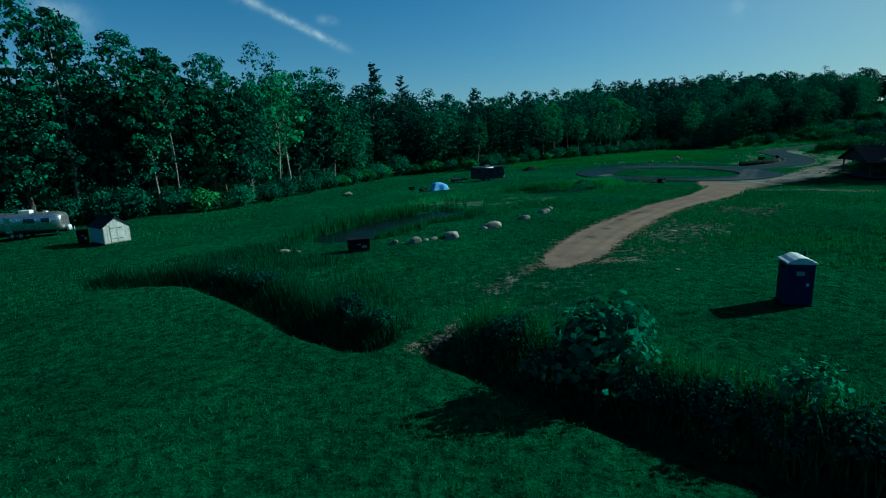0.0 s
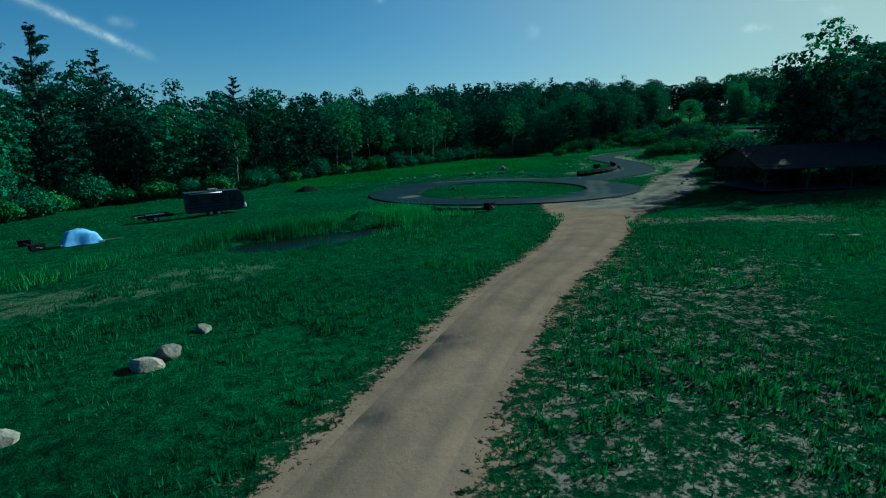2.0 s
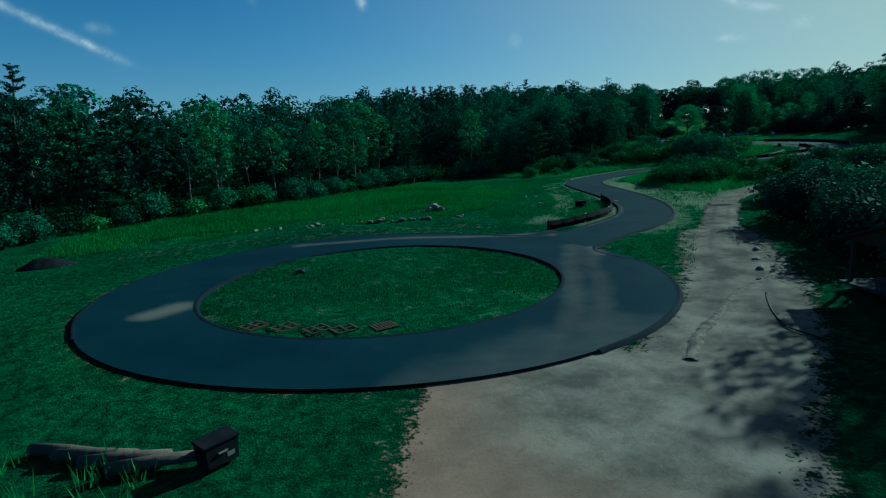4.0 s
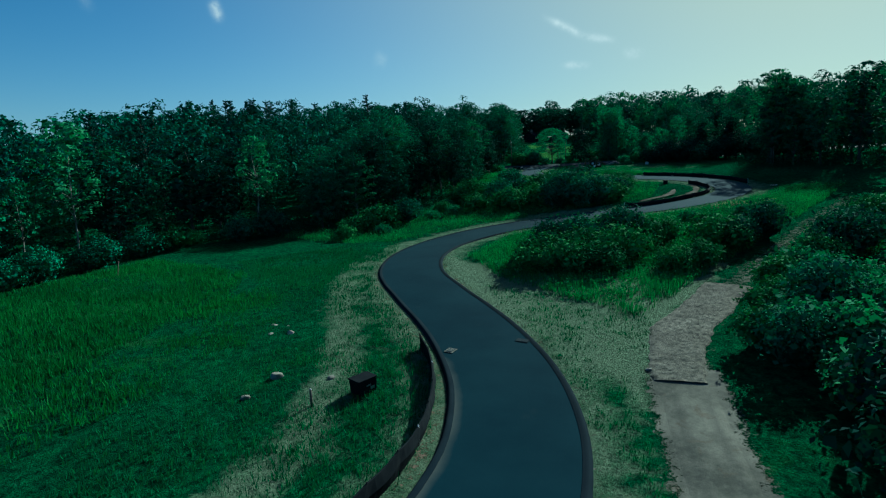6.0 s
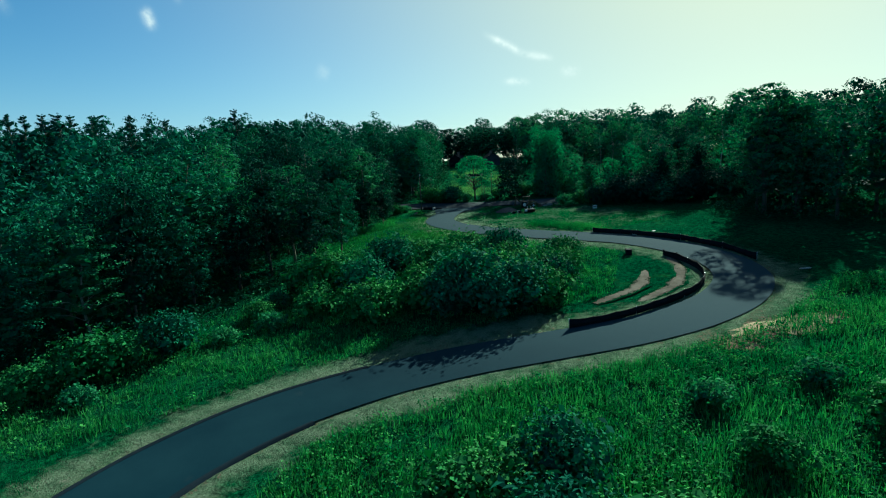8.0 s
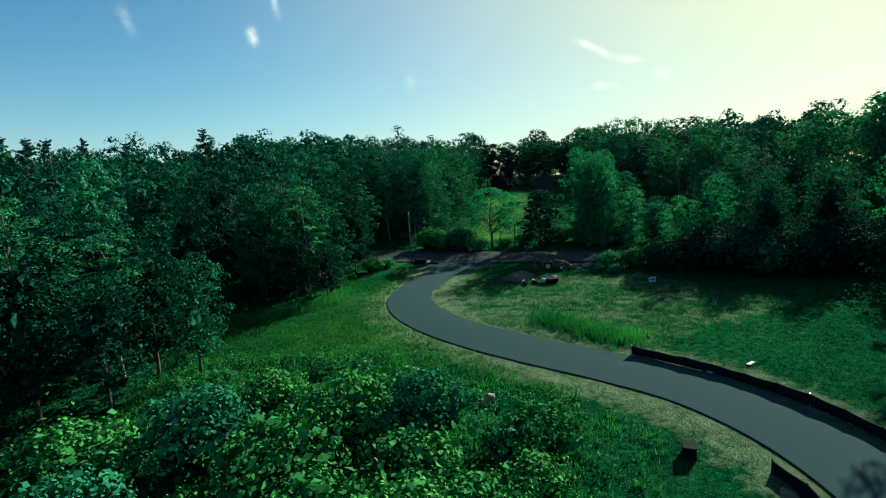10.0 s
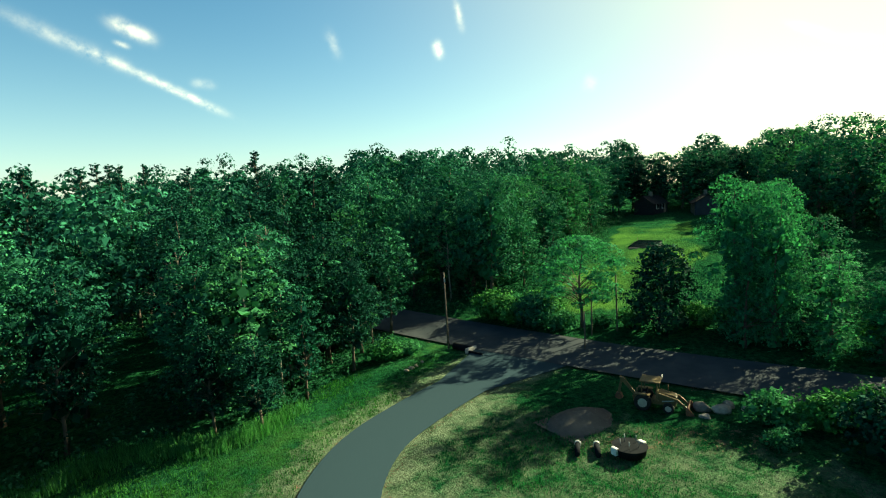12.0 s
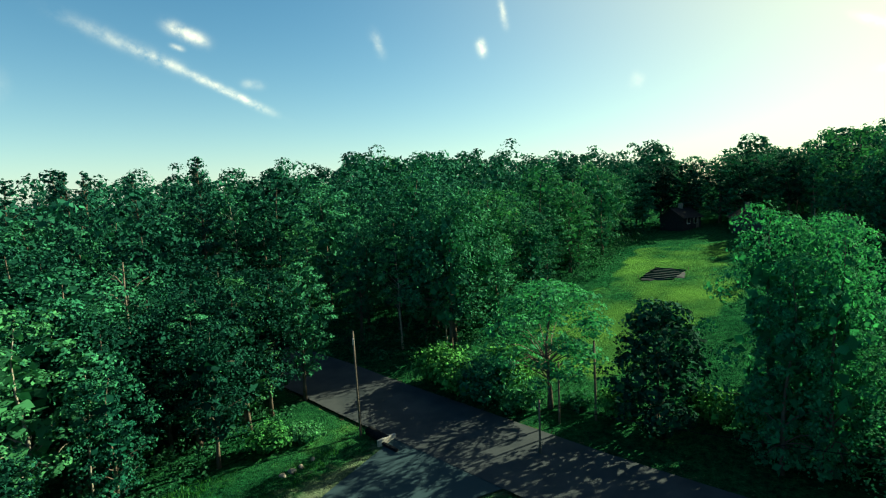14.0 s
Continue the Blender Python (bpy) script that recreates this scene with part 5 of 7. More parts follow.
def build_single_trees():
    # behind the open shelter
    for x, y, h, k in ((73.4, 77, 17.4, 5), (71.4, 79.4, 14.6, 1), (77, 80, 14, 0), (69.6, 77.4, 12.5, 2), (75, 76, 15, 4), (78.5, 72.4, 15, 0), (81.5, 70.4, 15, 2), (79.5, 78.0, 15, 1), (84.5, 74.6, 15, 4), (76.0, 73.0, 13, 2), (74.6, 69.6, 12, 1), (87.0, 78.5, 16, 0), (70.5, 71.5, 14, 0), (80, 74, 16, 1), (84, 79, 15, 0), (88, 74, 15, 2), (77.5, 68.5, 14.5, 1), (93, 80, 14, 3), (98, 85, 14, 0), (104, 88, 14, 1), (112, 90, 14.5, 2), (120, 93, 15, 0)):
        plant("front", x, y, h, index=k, group="trees behind the shelter")
    # across the public road
    plant("open", 164.6, 196.4, 9.8, wide=0.95)
    plant("dense", 170.0, 191.4, 8.7, wide=0.98, label="dark dense roadside tree beside the lawn")
    for x, y, h, k in ((174.4, 187.0, 14.8, 3), (177.4, 189.4, 13.5, 4), (175.4, 183.6, 14.2, 3), (176.2, 185.0, 13.6, 4), (177.8, 186.6, 13.6, 3), (173.4, 184.6, 12.2, 4), (181.2, 184.6, 10.5, 1), (180.6, 178.4, 7.0, 1), (190.6, 173.0, 12, 1), (195.0, 167.4, 12.5, 2), (185.0, 173.4, 10.5, 0), (189.0, 168.0, 11, 2), (179.8, 188.0, 13.4, 3)):
        plant("poplar" if k > 2 else "front", x, y, h, wide=0.74 if k > 2 else 1.0, index=k - 3 if k > 2 else k, label="" if k > 2 else "dark broad-leaved tree among the roadside poplars", group="roadside poplars")
    for x, y, h, k in ((174.6, 170.4, 8.0, 3), (177.0, 167.4, 10.5, 3), (180.4, 163.0, 11.0, 0), (184, 158, 11.5, 0), (187, 153, 12, 3), (177.6, 161.6, 8.5, 2), (181.6, 157.4, 9.5, 2), (186, 150, 11, 1)):
        plant("poplar" if k == 3 else "front", x, y, h, wide=0.9, index=0 if k == 3 else k, label="light green young tree beside the field" if k == 3 else "", group="young trees beside the field")
    # closing the top of the lawn
    for x, y, h, k in ((205, 260, 12.4, 0), (209.6, 257.8, 13.2, 2), (213.4, 254.6, 12.6, 2), (218.0, 252.8, 13.0, 1), (222.6, 252.6, 13.2, 2), (227.4, 253.6, 13, 0), (232, 252.2, 12.6, 2), (236.6, 254, 12, 1), (216, 259, 13.6, 1), (225, 259.5, 13.4, 0), (212, 263, 13.2, 2), (234, 260, 13, 2)):
        plant("front", x, y, h, wide=1.3, index=k, label="dark rounded tree at the top of the lawn", group="trees at the top of the lawn")
    for x, y, h, k in ((177.0, 180.0, 8.5, 3), (178.6, 177.2, 6.5, 3)):
        plant("poplar", x, y, h, wide=1.15, index=0, group="roadside poplars")
    # at the woods' edge
    for x, y, h, k in ((116.8, 175.6, 11.5, 2), (119.6, 173.6, 10.0, 0), (113.6, 170.4, 10.5, 2), (134.4, 186.2, 7.0, 2), (131.0, 187.0, 8.5, 2), (137.4, 190.4, 9.5, 4), (141.4, 195.4, 10.5, 2)):
        plant("front", x, y, h, wide=0.9, index=k, group="trees at the wood's edge")
    for x, y, h in ((-14, 117, 23), (-8, 121, 20.5), (66, 182, 17), (60, 196, 18), (70, 205, 18.6), (129.6, 236.6, 21.6), (110.7, 246.4, 21.4), (105, 252, 21.8), (96.5, 264.7, 22.8), (97, 236.5, 21.8), (90, 252, 22.4), (86, 262, 22.8), (101, 258, 22.2), (103, 241, 21.2), (117.5, 246, 20.4), (92, 240, 21.6)):
        plant("pine", x, y, h, wide=1.2, group="pines above the wood")
    for x, y, h in ((153.5, 321.8, 23), (172.9, 336, 22.4), (160, 312, 20.5), (182, 318, 19.6), (140, 305, 20.6), (128, 296, 20.2)):
        plant("back", x, y, h, wide=1.15, group="tall trees on the far hill")
    for x, y, h, k in ((143.6, 202.4, 12.5, 2), (146.0, 204.6, 12.0, 4), (139.0, 199.4, 12.5, 2), (136.0, 194.6, 11.5, 2)):
        plant("front", x, y, h, index=k, group="trees at the wood's edge")
    for x, y, s, k in ((-47, 61, 1.06, 0), (-43.5, 64, 1.0, 1), (-50.5, 58.5, 1.04, 0), (-39, 68.5, 0.92, 0), (-36, 70, 0.84, 1), (-53, 62, 1.05, 1), (-31, 73.5, 0.82, 0), (-45, 68, 1.0, 0)):
        plant("tall", x, y, scale=s, index=k, group="tall trees at the wood's edge")
    for x, y, h in ((-33.5, 68.5, 20), (-35.5, 67.4, 18), (-23.6, 79, 17), (46, 146.6, 11), (43, 145.4, 11.5), (49.5, 150, 12), (36.5, 141.5, 10.5), (33, 139.4, 11), (29, 137.5, 10.5), (26, 135.6, 11), (211.6, 197, 13), (211.2, 193.4, 13.6), (212.6, 189.6, 14), (214.2, 185.2, 13.4), (215.4, 182, 14), (213.6, 191.2, 12.6)):
        plant("birch", x, y, h, group="pale-barked trees at the wood's edge")


def dead_tree(x, y, h, turn):
    e = root("dead_tree", x, y, None, turn)
    pts = trunk_points(h, (0.5, 0.3), 0.3)
    part("trunk", tubed(pts, [0.16 * (1.2 - i / len(pts)) for i in range(len(pts))], 7), M_POLE, e)
    for k in range(11):
        f = 0.42 + 0.05 * k
        a, L = k * 2.4, (1.15 - f) * 5.0
        i = min(int(f * 7), 6)
        b = Vector(pts[i]).lerp(Vector(pts[i + 1]), f * 7 - i)
        d = Vector((math.cos(a), math.sin(a), 0.75))
        tip = b + d * L
        bm = bmesh.new()
        tube(bm, [b, b + d * L * 0.5 + Vector((0, 0, 0.2)), tip], [0.05, 0.035, 0.012], 5)
        for q, g in ((0.45, 1.0), (0.7, -1.2)):
            c = b.lerp(tip, q)
            tube(bm, [c, c + Vector((math.cos(a + g), math.sin(a + g), 0.5)) * L * 0.35], [0.022, 0.008], 4)
        part("branch", bm, M_POLE, e)
    tagged(e, "leafless pale dead tree among the woodland crowns", "tree")


build_shrubs()
build_single_trees()
dead_tree(133.8, 201.3, 13.6, 0)
dead_tree(127.4, 197.0, 12.6, 130)


# ---- grasses and weeds ----
def blades(name, places, lo, hi, count, spread, wide, material, label, category="grass", lean=0.35):
    """Tufts of single blades at places (x, y)."""
    xy = np.repeat(places, count, 0)
    tone = np.repeat(np.clip(0.5 + 0.45 * wavy(places[:, 0], places[:, 1], 6.0, 1.0) + rng.normal(size=len(places)) * 0.15, 0, 1), count)
    n = len(xy)
    a, r = rng.uniform(0, 2 * math.pi, n), spread * np.sqrt(rng.uniform(0, 1, n))
    bx, by = xy[:, 0] + r * np.cos(a), xy[:, 1] + r * np.sin(a)
    bz = np.repeat(ground(places[:, 0], places[:, 1]) + 0.0, count) - 0.03
    h = rng.uniform(lo, hi, n) * np.repeat(rng.uniform(0.7, 1.2, len(places)), count)
    t = rng.uniform(0, 2 * math.pi, n)
    w = wide * rng.uniform(0.6, 1.3, n) / 2
    base = np.column_stack([bx, by, bz])
    side = np.column_stack([np.cos(t) * w, np.sin(t) * w, np.zeros(n)])
    tip = base + np.column_stack([np.cos(a) * h * lean * rng.uniform(0, 1.4, n), np.sin(a) * h * lean * rng.uniform(0, 1.4, n), h])
    v = np.stack([base - side, base + side, tip], 1)
    me = sheet(name, v.reshape(-1, 3), np.arange(3 * n).reshape(n, 3), material)
    me.attributes.new("tone", "FLOAT", "POINT").data.foreach_set("value", np.repeat(tone, 3).astype(np.float32))
    return tagged(new(name, me), label, category, kind="stuff")


def sow(poly, n, room=0.35, path_room=0.2, patch=0.0, seed=1.0):
    """n places in a polygon, off the paving and the paths; patch thins them in waves."""
    x0, x1 = min(p[0] for p in poly), max(p[0] for p in poly)
    y0, y1 = min(p[1] for p in poly), max(p[1] for p in poly)
    x, y = rng.uniform(x0, x1, 3 * n), rng.uniform(y0, y1, 3 * n)
    ok = inside(x, y, poly) & (near_paved(x, y) > room)
    for line in (PATH_1, PATH_2):
        half = np.mean([p[2] for p in line])
        ok &= dist_line(x, y, [p[:2] for p in line]) > half + path_room
    ok &= dist_line(x, y, POND) > 2.4
    if patch:
        ok &= wavy(x, y, 3.2, seed) + rng.normal(size=len(x)) * 0.35 > patch - 0.5
    return np.column_stack([x[ok], y[ok]])[:n]


def along(line, n, spread):
    c = curve(line, 0.4)
    i = rng.integers(0, len(c), n)
    return c[i, :2] + rng.normal(size=(n, 2)) * spread


def build_grasses():
    near = [(-34, 3), (20, 3), (34, 30), (24, 44), (8, 46), (-14, 42), (-44, 40)]
    blades("lawn_grass", sow(near, 16000, patch=0.15), 0.07, 0.17, 5, 0.16, 0.035, M_GRASS, "short uneven grass of the meadow")
    mid = [(8, 34), (24, 24), (66, 46), (58, 62), (44, 62), (34, 70), (20, 78), (6, 70), (4, 52)]
    blades("lawn_grass", sow(mid, 16000, patch=0.3, seed=5.0), 0.12, 0.30, 6, 0.15, 0.06, M_GRASS, "patchy trodden grass beside the dirt path")
    blades("tall_grass", along(DITCH_A, 1500, 0.5), 0.3, 1.0, 7, 0.22, 0.035, M_RANK, "tall rank grass on the ditch bank")
    bank_b = [(x + 0.35, y + 0.35) for x, y in DITCH_B]
    blades("tall_grass", along(bank_b, 2600, 0.42), 0.7, 1.5, 8, 0.22, 0.045, M_GRASS, "tall rank growth on the ditch bank")
    bank = [(-20, 33), (-12, 31), (-5, 23), (-2, 23), (-4, 31), (-8, 35), (-13, 40), (-18, 38)]
    dry_land = lambda q: np.array([p for p in q if float(dist_line(p[0], p[1], POND)) > 3.2 and float(dist_line(p[0], p[1], POND_2)) > 3.0])
    blades("tall_grass", dry_land(sow(bank, 2600, patch=0.4)), 0.15, 0.5, 6, 0.25, 0.04, M_RANK, "long meadow grass by the pond")
    rim = [p for line, w in ((POND, 3.7), (POND_2, 3.8)) for p in along(line, 2600 if w < 3.75 else 1500, 2.4) if w - 0.9 < float(dist_line(p[0], p[1], line)) < w + 1.6 and ((p[1] - line[0][1]) * (line[-1][0] - line[0][0]) - (p[0] - line[0][0]) * (line[-1][1] - line[0][1]) > 0 or rng.uniform() < 0.04)]
    blades("reeds", np.array(rim), 0.6, 1.25, 7, 0.2, 0.05, M_REED, "upright green reeds round the pond", "reeds", 0.15)
    near_rim = [p for p in along([(x + 2.5, y - 2.1) for x, y in POND], 620, 0.5) if float(dist_line(p[0], p[1], POND)) > 2.9]
    blades("reeds", np.array(near_rim), 0.3, 0.75, 7, 0.2, 0.045, M_REED, "short green reeds on the pond's near bank", "reeds", 0.2)
    blades("tall_grass", along([(13.5, 72.0), (17, 73.2), (20.5, 74.4), (24, 76), (22.5, 72.5)], 1300, 0.9), 0.5, 1.2, 7, 0.28, 0.05, M_TALL, "long grass overhanging the second pond's bank")
    wet = [(9, 70), (22, 66), (26, 68), (30, 76), (22, 80), (10, 76), (0, 66), (-8, 56), (-10, 48), (-5, 52), (2, 62)]
    blades("tall_grass", dry_land(sow(wet, 3200, patch=0.4, seed=2.0)), 0.25, 0.7, 6, 0.3, 0.06, M_TALL, "rough long grass round the ponds")
    yard = [(-50, 44), (-24, 44), (-6, 80), (20, 100), (20, 112), (0, 114), (-18, 96), (-26, 74)]
    blades("lawn_grass", sow(yard, 6000, patch=0.2), 0.08, 0.22, 5, 0.3, 0.07, M_GRASS, "mown grass in front of the wood")
    field = [(16, 115), (34, 118), (50, 119), (58, 125), (65, 131), (69, 141), (63, 157), (44, 144), (30, 136), (16, 127)]
    fringe = [(16, 112), (34, 113.5), (52, 113), (60, 118), (68, 124), (69, 134), (64, 132), (57, 127), (50, 121.5), (34, 120), (16, 117)]
    blades("meadow_grass", sow(fringe, 6500, patch=0.45, seed=6.0), 0.14, 0.42, 5, 0.35, 0.06, M_MEADOW, "thinner meadow grass at the field's near edge")
    blades("meadow_grass", sow(field, 14000), 0.25, 0.55, 5, 0.35, 0.07, M_MEADOW, "fresh green meadow grass behind the stones")
    blades("lawn_grass", np.array([p for p in rng.uniform((29, 82), (51.5, 103), (9000, 2)) if ring_reach(p[0], p[1], RING_IN) < 0.95]), 0.06, 0.2, 5, 0.22, 0.045, M_GRASS, "weedy grass on the island of the loop")
    shoulder = [(54, 104), (70, 106), (74, 120), (80, 134), (90, 148), (70, 148), (68, 128), (56, 114)]
    blades("lawn_grass", sow(shoulder, 9000, patch=0.1), 0.10, 0.36, 5, 0.28, 0.05, M_GRASS, "thin grass on the track's shoulder")
    strip = [(57, 86), (80, 104), (86, 112), (82, 122), (70, 98), (58, 94)]
    blades("lawn_grass", sow(strip, 3500, patch=0.2), 0.09, 0.26, 5, 0.22, 0.05, M_GRASS, "bright grass between lane and track")
    rough = [(84, 110), (100, 113), (134, 119), (144, 121), (140, 126), (126, 126), (110, 134), (98, 137), (88, 132), (84, 122)]
    blades("tall_grass", sow(rough, 9000, 2.0, 0.4, patch=0.1), 0.25, 0.75, 6, 0.3, 0.06, M_TALL, "tall rough meadow between lane and track")
    below = [(84, 146.5), (108, 144), (126, 138.5), (139, 146), (139, 160), (130, 170), (118, 177), (108, 164), (90, 159), (78, 162)]
    blades("tall_grass", sow(below, 8000, 2.2, patch=0.1), 0.2, 0.6, 6, 0.3, 0.06, M_TALL, "tall rough grass below the track")
    verge = [(120, 176), (134, 158), (138, 158), (137, 176), (146, 190), (150, 196), (140, 194), (133, 186), (123, 187)]
    blades("meadow_grass", sow(verge, 7000), 0.10, 0.32, 5, 0.25, 0.05, M_MEADOW, "bright green verge beside the track")
    blades("tall_grass", along([(119, 178), (122.6, 185.6), (128, 185.6), (133, 184.6), (136.5, 188)], 1500, 0.7), 0.4, 1.0, 7, 0.25, 0.05, M_TALL, "tall grass at the foot of the wood")
    paddock = [(144, 155), (166, 150), (168, 164), (163, 172), (154, 183), (146, 179), (142, 166)]
    blades("lawn_grass", sow(paddock, 9000, patch=0.2), 0.07, 0.2, 5, 0.25, 0.05, M_GRASS, "mown uneven grass of the field")
    blades("tall_grass", along([(146.5, 164.5), (147.5, 160), (148.5, 156)], 900, 0.9), 0.35, 0.8, 7, 0.25, 0.05, M_TALL, "clump of tall grass on the field bank")
    lane_side = [(86, 103), (100, 108), (134, 114), (146, 113), (138, 101), (114, 93), (98, 97)]
    blades("tall_grass", sow(lane_side, 5000, 2.0, 0.5, patch=0.1), 0.25, 0.75, 6, 0.3, 0.06, M_TALL, "tall rough grass beside the overgrown lane")
    # leafy weeds
    weeds = Foliage()
    for poly, n, size in ((rough, 2300, 0.15), (below, 1700, 0.15), ([(60, 80), (76, 96), (98, 106), (140, 113), (140, 102), (100, 90), (70, 76)], 1500, 0.18), ([(112, 165), (124, 160), (134, 156), (132, 168), (120, 177)], 800, 0.15)):
        for x, y in sow(poly, n, 2.2, 0.8, patch=0.3, seed=8.0):
            h = rng.uniform(0.3, 1.0)
            c = np.array([[x, y, float(ground(x, y)) + h * 0.45]])
            p, nn, s = clump_leaves(c, [0.45 * h + 0.15], 14, size, 1.0, 0.6, 0.3, 0.5)
            weeds.add(p, nn, s, rng.uniform())
    for x, y in along(bank_b, 900, 0.45):
        h = rng.uniform(0.4, 1.3)
        p, nn, s = clump_leaves(np.array([[x, y, float(ground(x, y)) + h * 0.5]]), [0.4 * h + 0.1], 12, 0.12, 1.0, 0.6)
        weeds.add(p, nn, s, rng.uniform())
    weeds.build("weeds", M_WEED, "broad-leaved weeds in the rough grass", "weeds")


build_grasses()


# ---- things ----
def cylinder(bm, x, y, z0, z1, r, sides=16, r2=None):
    tube(bm, [(x, y, z0), (x, y, z1)], [r, r if r2 is None else r2], sides)


def prism(bm, outline, axis, a, b):
    """A solid from an outline of (u, v), drawn out along axis 'x' or 'y' from a to b; v is up."""
    place = (lambda u, v, w: (w, u, v)) if axis == "x" else (lambda u, v, w: (u, w, v))
    r0, r1 = [bm.verts.new(place(u, v, a)) for u, v in outline], [bm.verts.new(place(u, v, b)) for u, v in outline]
    n = len(outline)
    for i in range(n):
        bm.faces.new((r0[i], r0[(i + 1) % n], r1[(i + 1) % n], r1[i]))
    bm.faces.new(r0[::-1]), bm.faces.new(r1)
    bmesh.ops.recalc_face_normals(bm, faces=bm.faces)


def prismed(outline, axis, a, b, bevel=0.0):
    bm = bmesh.new()
    prism(bm, outline, axis, a, b)
    if bevel:
        bmesh.ops.bevel(bm, geom=list(bm.edges), offset=bevel, segments=2, affect="EDGES")
    return bm


def wheel(parent, x, y, z, r, w, axis="y"):
    bm = bmesh.new()
    v = Vector((0, 1, 0)) if axis == "y" else Vector((1, 0, 0))
    c = Vector((x, y, z))
    tube(bm, [c - v * w / 2, c - v * w * 0.4, c + v * w * 0.4, c + v * w / 2], [r * 0.86, r, r, r * 0.86], 20)
    t = part("wheel", bm, M_RUBBER, parent)
    bm = bmesh.new()
    tube(bm, [c - v * w * 0.53, c + v * w * 0.53], [r * 0.55, r * 0.55], 14)
    part("rim", bm, M_STEEL, t, "dull steel rim")
    return t


def stone(name, x, y, size, flat=0.6, material=None, label="weathered grey boulder in the grass", group="", parent=None, seed=0):
    r = random.Random(seed)
    bm = bmesh.new()
    bmesh.ops.create_icosphere(bm, subdivisions=3, radius=1)
    off = Vector((r.uniform(0, 50), r.uniform(0, 50), r.uniform(0, 50)))
    cuts = [Vector((r.gauss(0, 1), r.gauss(0, 1), r.gauss(0, 0.8))).normalized() for _ in range(7)]
    for v in bm.verts:
        d = v.co.normalized()
        k = 1 + 0.22 * noise.noise(d * 1.4 + off) + 0.07 * noise.noise(d * 4 + off)
        p = d * k
        for c in cuts:
            over = p.dot(c) - 0.74
            if over > 0:
                p -= c * over * 0.85
        v.co = Vector((p.x * size * 1.15, p.y * size * 0.85, p.z * size * flat))
    e = root(name, x, y, float(ground(x, y)) + size * flat * 0.45, r.uniform(0, 360))
    me = bpy.data.meshes.new(name)
    bm.to_mesh(me)
    bm.free()
    for f in me.polygons:
        f.use_smooth = size < 0.3
    me.materials.append(material or M_ROCK)
    m = e.matrix_basis.copy()
    bpy.data.objects.remove(e)
    o = new(name, me)
    o.matrix_basis = m
    return tagged(o, label, "boulder" if size > 0.3 else "stone", group)


def portable_toilet(x, y, turn):
    e = root("portable_toilet", x, y, None, turn, 0.9)
    bm = boxed(-0.55, -0.58, 0.12, 0.55, 0.58, 2.02, bevel=0.04)
    part("body", bm, M_BLUE, e)
    for k in range(5):      # pressed ribs in the side walls
        for s in (-1, 1):
            x0, x1 = sorted((s * 0.545, s * 0.57))
            part("rib", boxed(x0, -0.42 + k * 0.21 - 0.035, 0.3, x1, -0.42 + k * 0.21 + 0.035, 1.7), M_BLUE, e)
    bm = boxed(-0.6, -0.63, 0.0, 0.6, 0.63, 0.13, bevel=0.03)
    part("skid_base", bm, M_BLACK, e, "black skid base")
    bm = bmesh.new()
    prof = [(-0.61, 2.0), (-0.61, 2.07), (-0.5, 2.10), (-0.34, 2.2), (-0.12, 2.29), (0.12, 2.29), (0.34, 2.2), (0.5, 2.10), (0.61, 2.07), (0.61, 2.0)]
    prism(bm, prof, "y", -0.64, 0.64)
    bmesh.ops.bevel(bm, geom=list(bm.edges), offset=0.02, segments=2, affect="EDGES")
    part("roof", bm, M_WHITE, e, "pale translucent domed roof")
    d = part("door", boxed(-0.36, -0.605, 0.16, 0.36, -0.575, 1.96, bevel=0.012), M_BLUE, e)
    part("latch", boxed(0.22, -0.64, 1.02, 0.32, -0.6, 1.14, bevel=0.008), M_WHITE, d, "white latch")
    part("notice", boxed(-0.2, -0.612, 1.5, 0.12, -0.603, 1.68), M_STEEL, d, "small pale notice plate")
    for s in (-1, 1):
        part("vent", boxed(s * 0.552, -0.32, 1.72, s * 0.566, 0.32, 1.86), M_BLACK, e)
    bm = bmesh.new()
    cylinder(bm, 0.44, 0.46, 1.9, 2.42, 0.05, 10)
    part("vent_pipe", bm, M_BLACK, e, "black vent pipe")
    tagged(e, "dark blue portable toilet with a pale domed roof", "toilet")


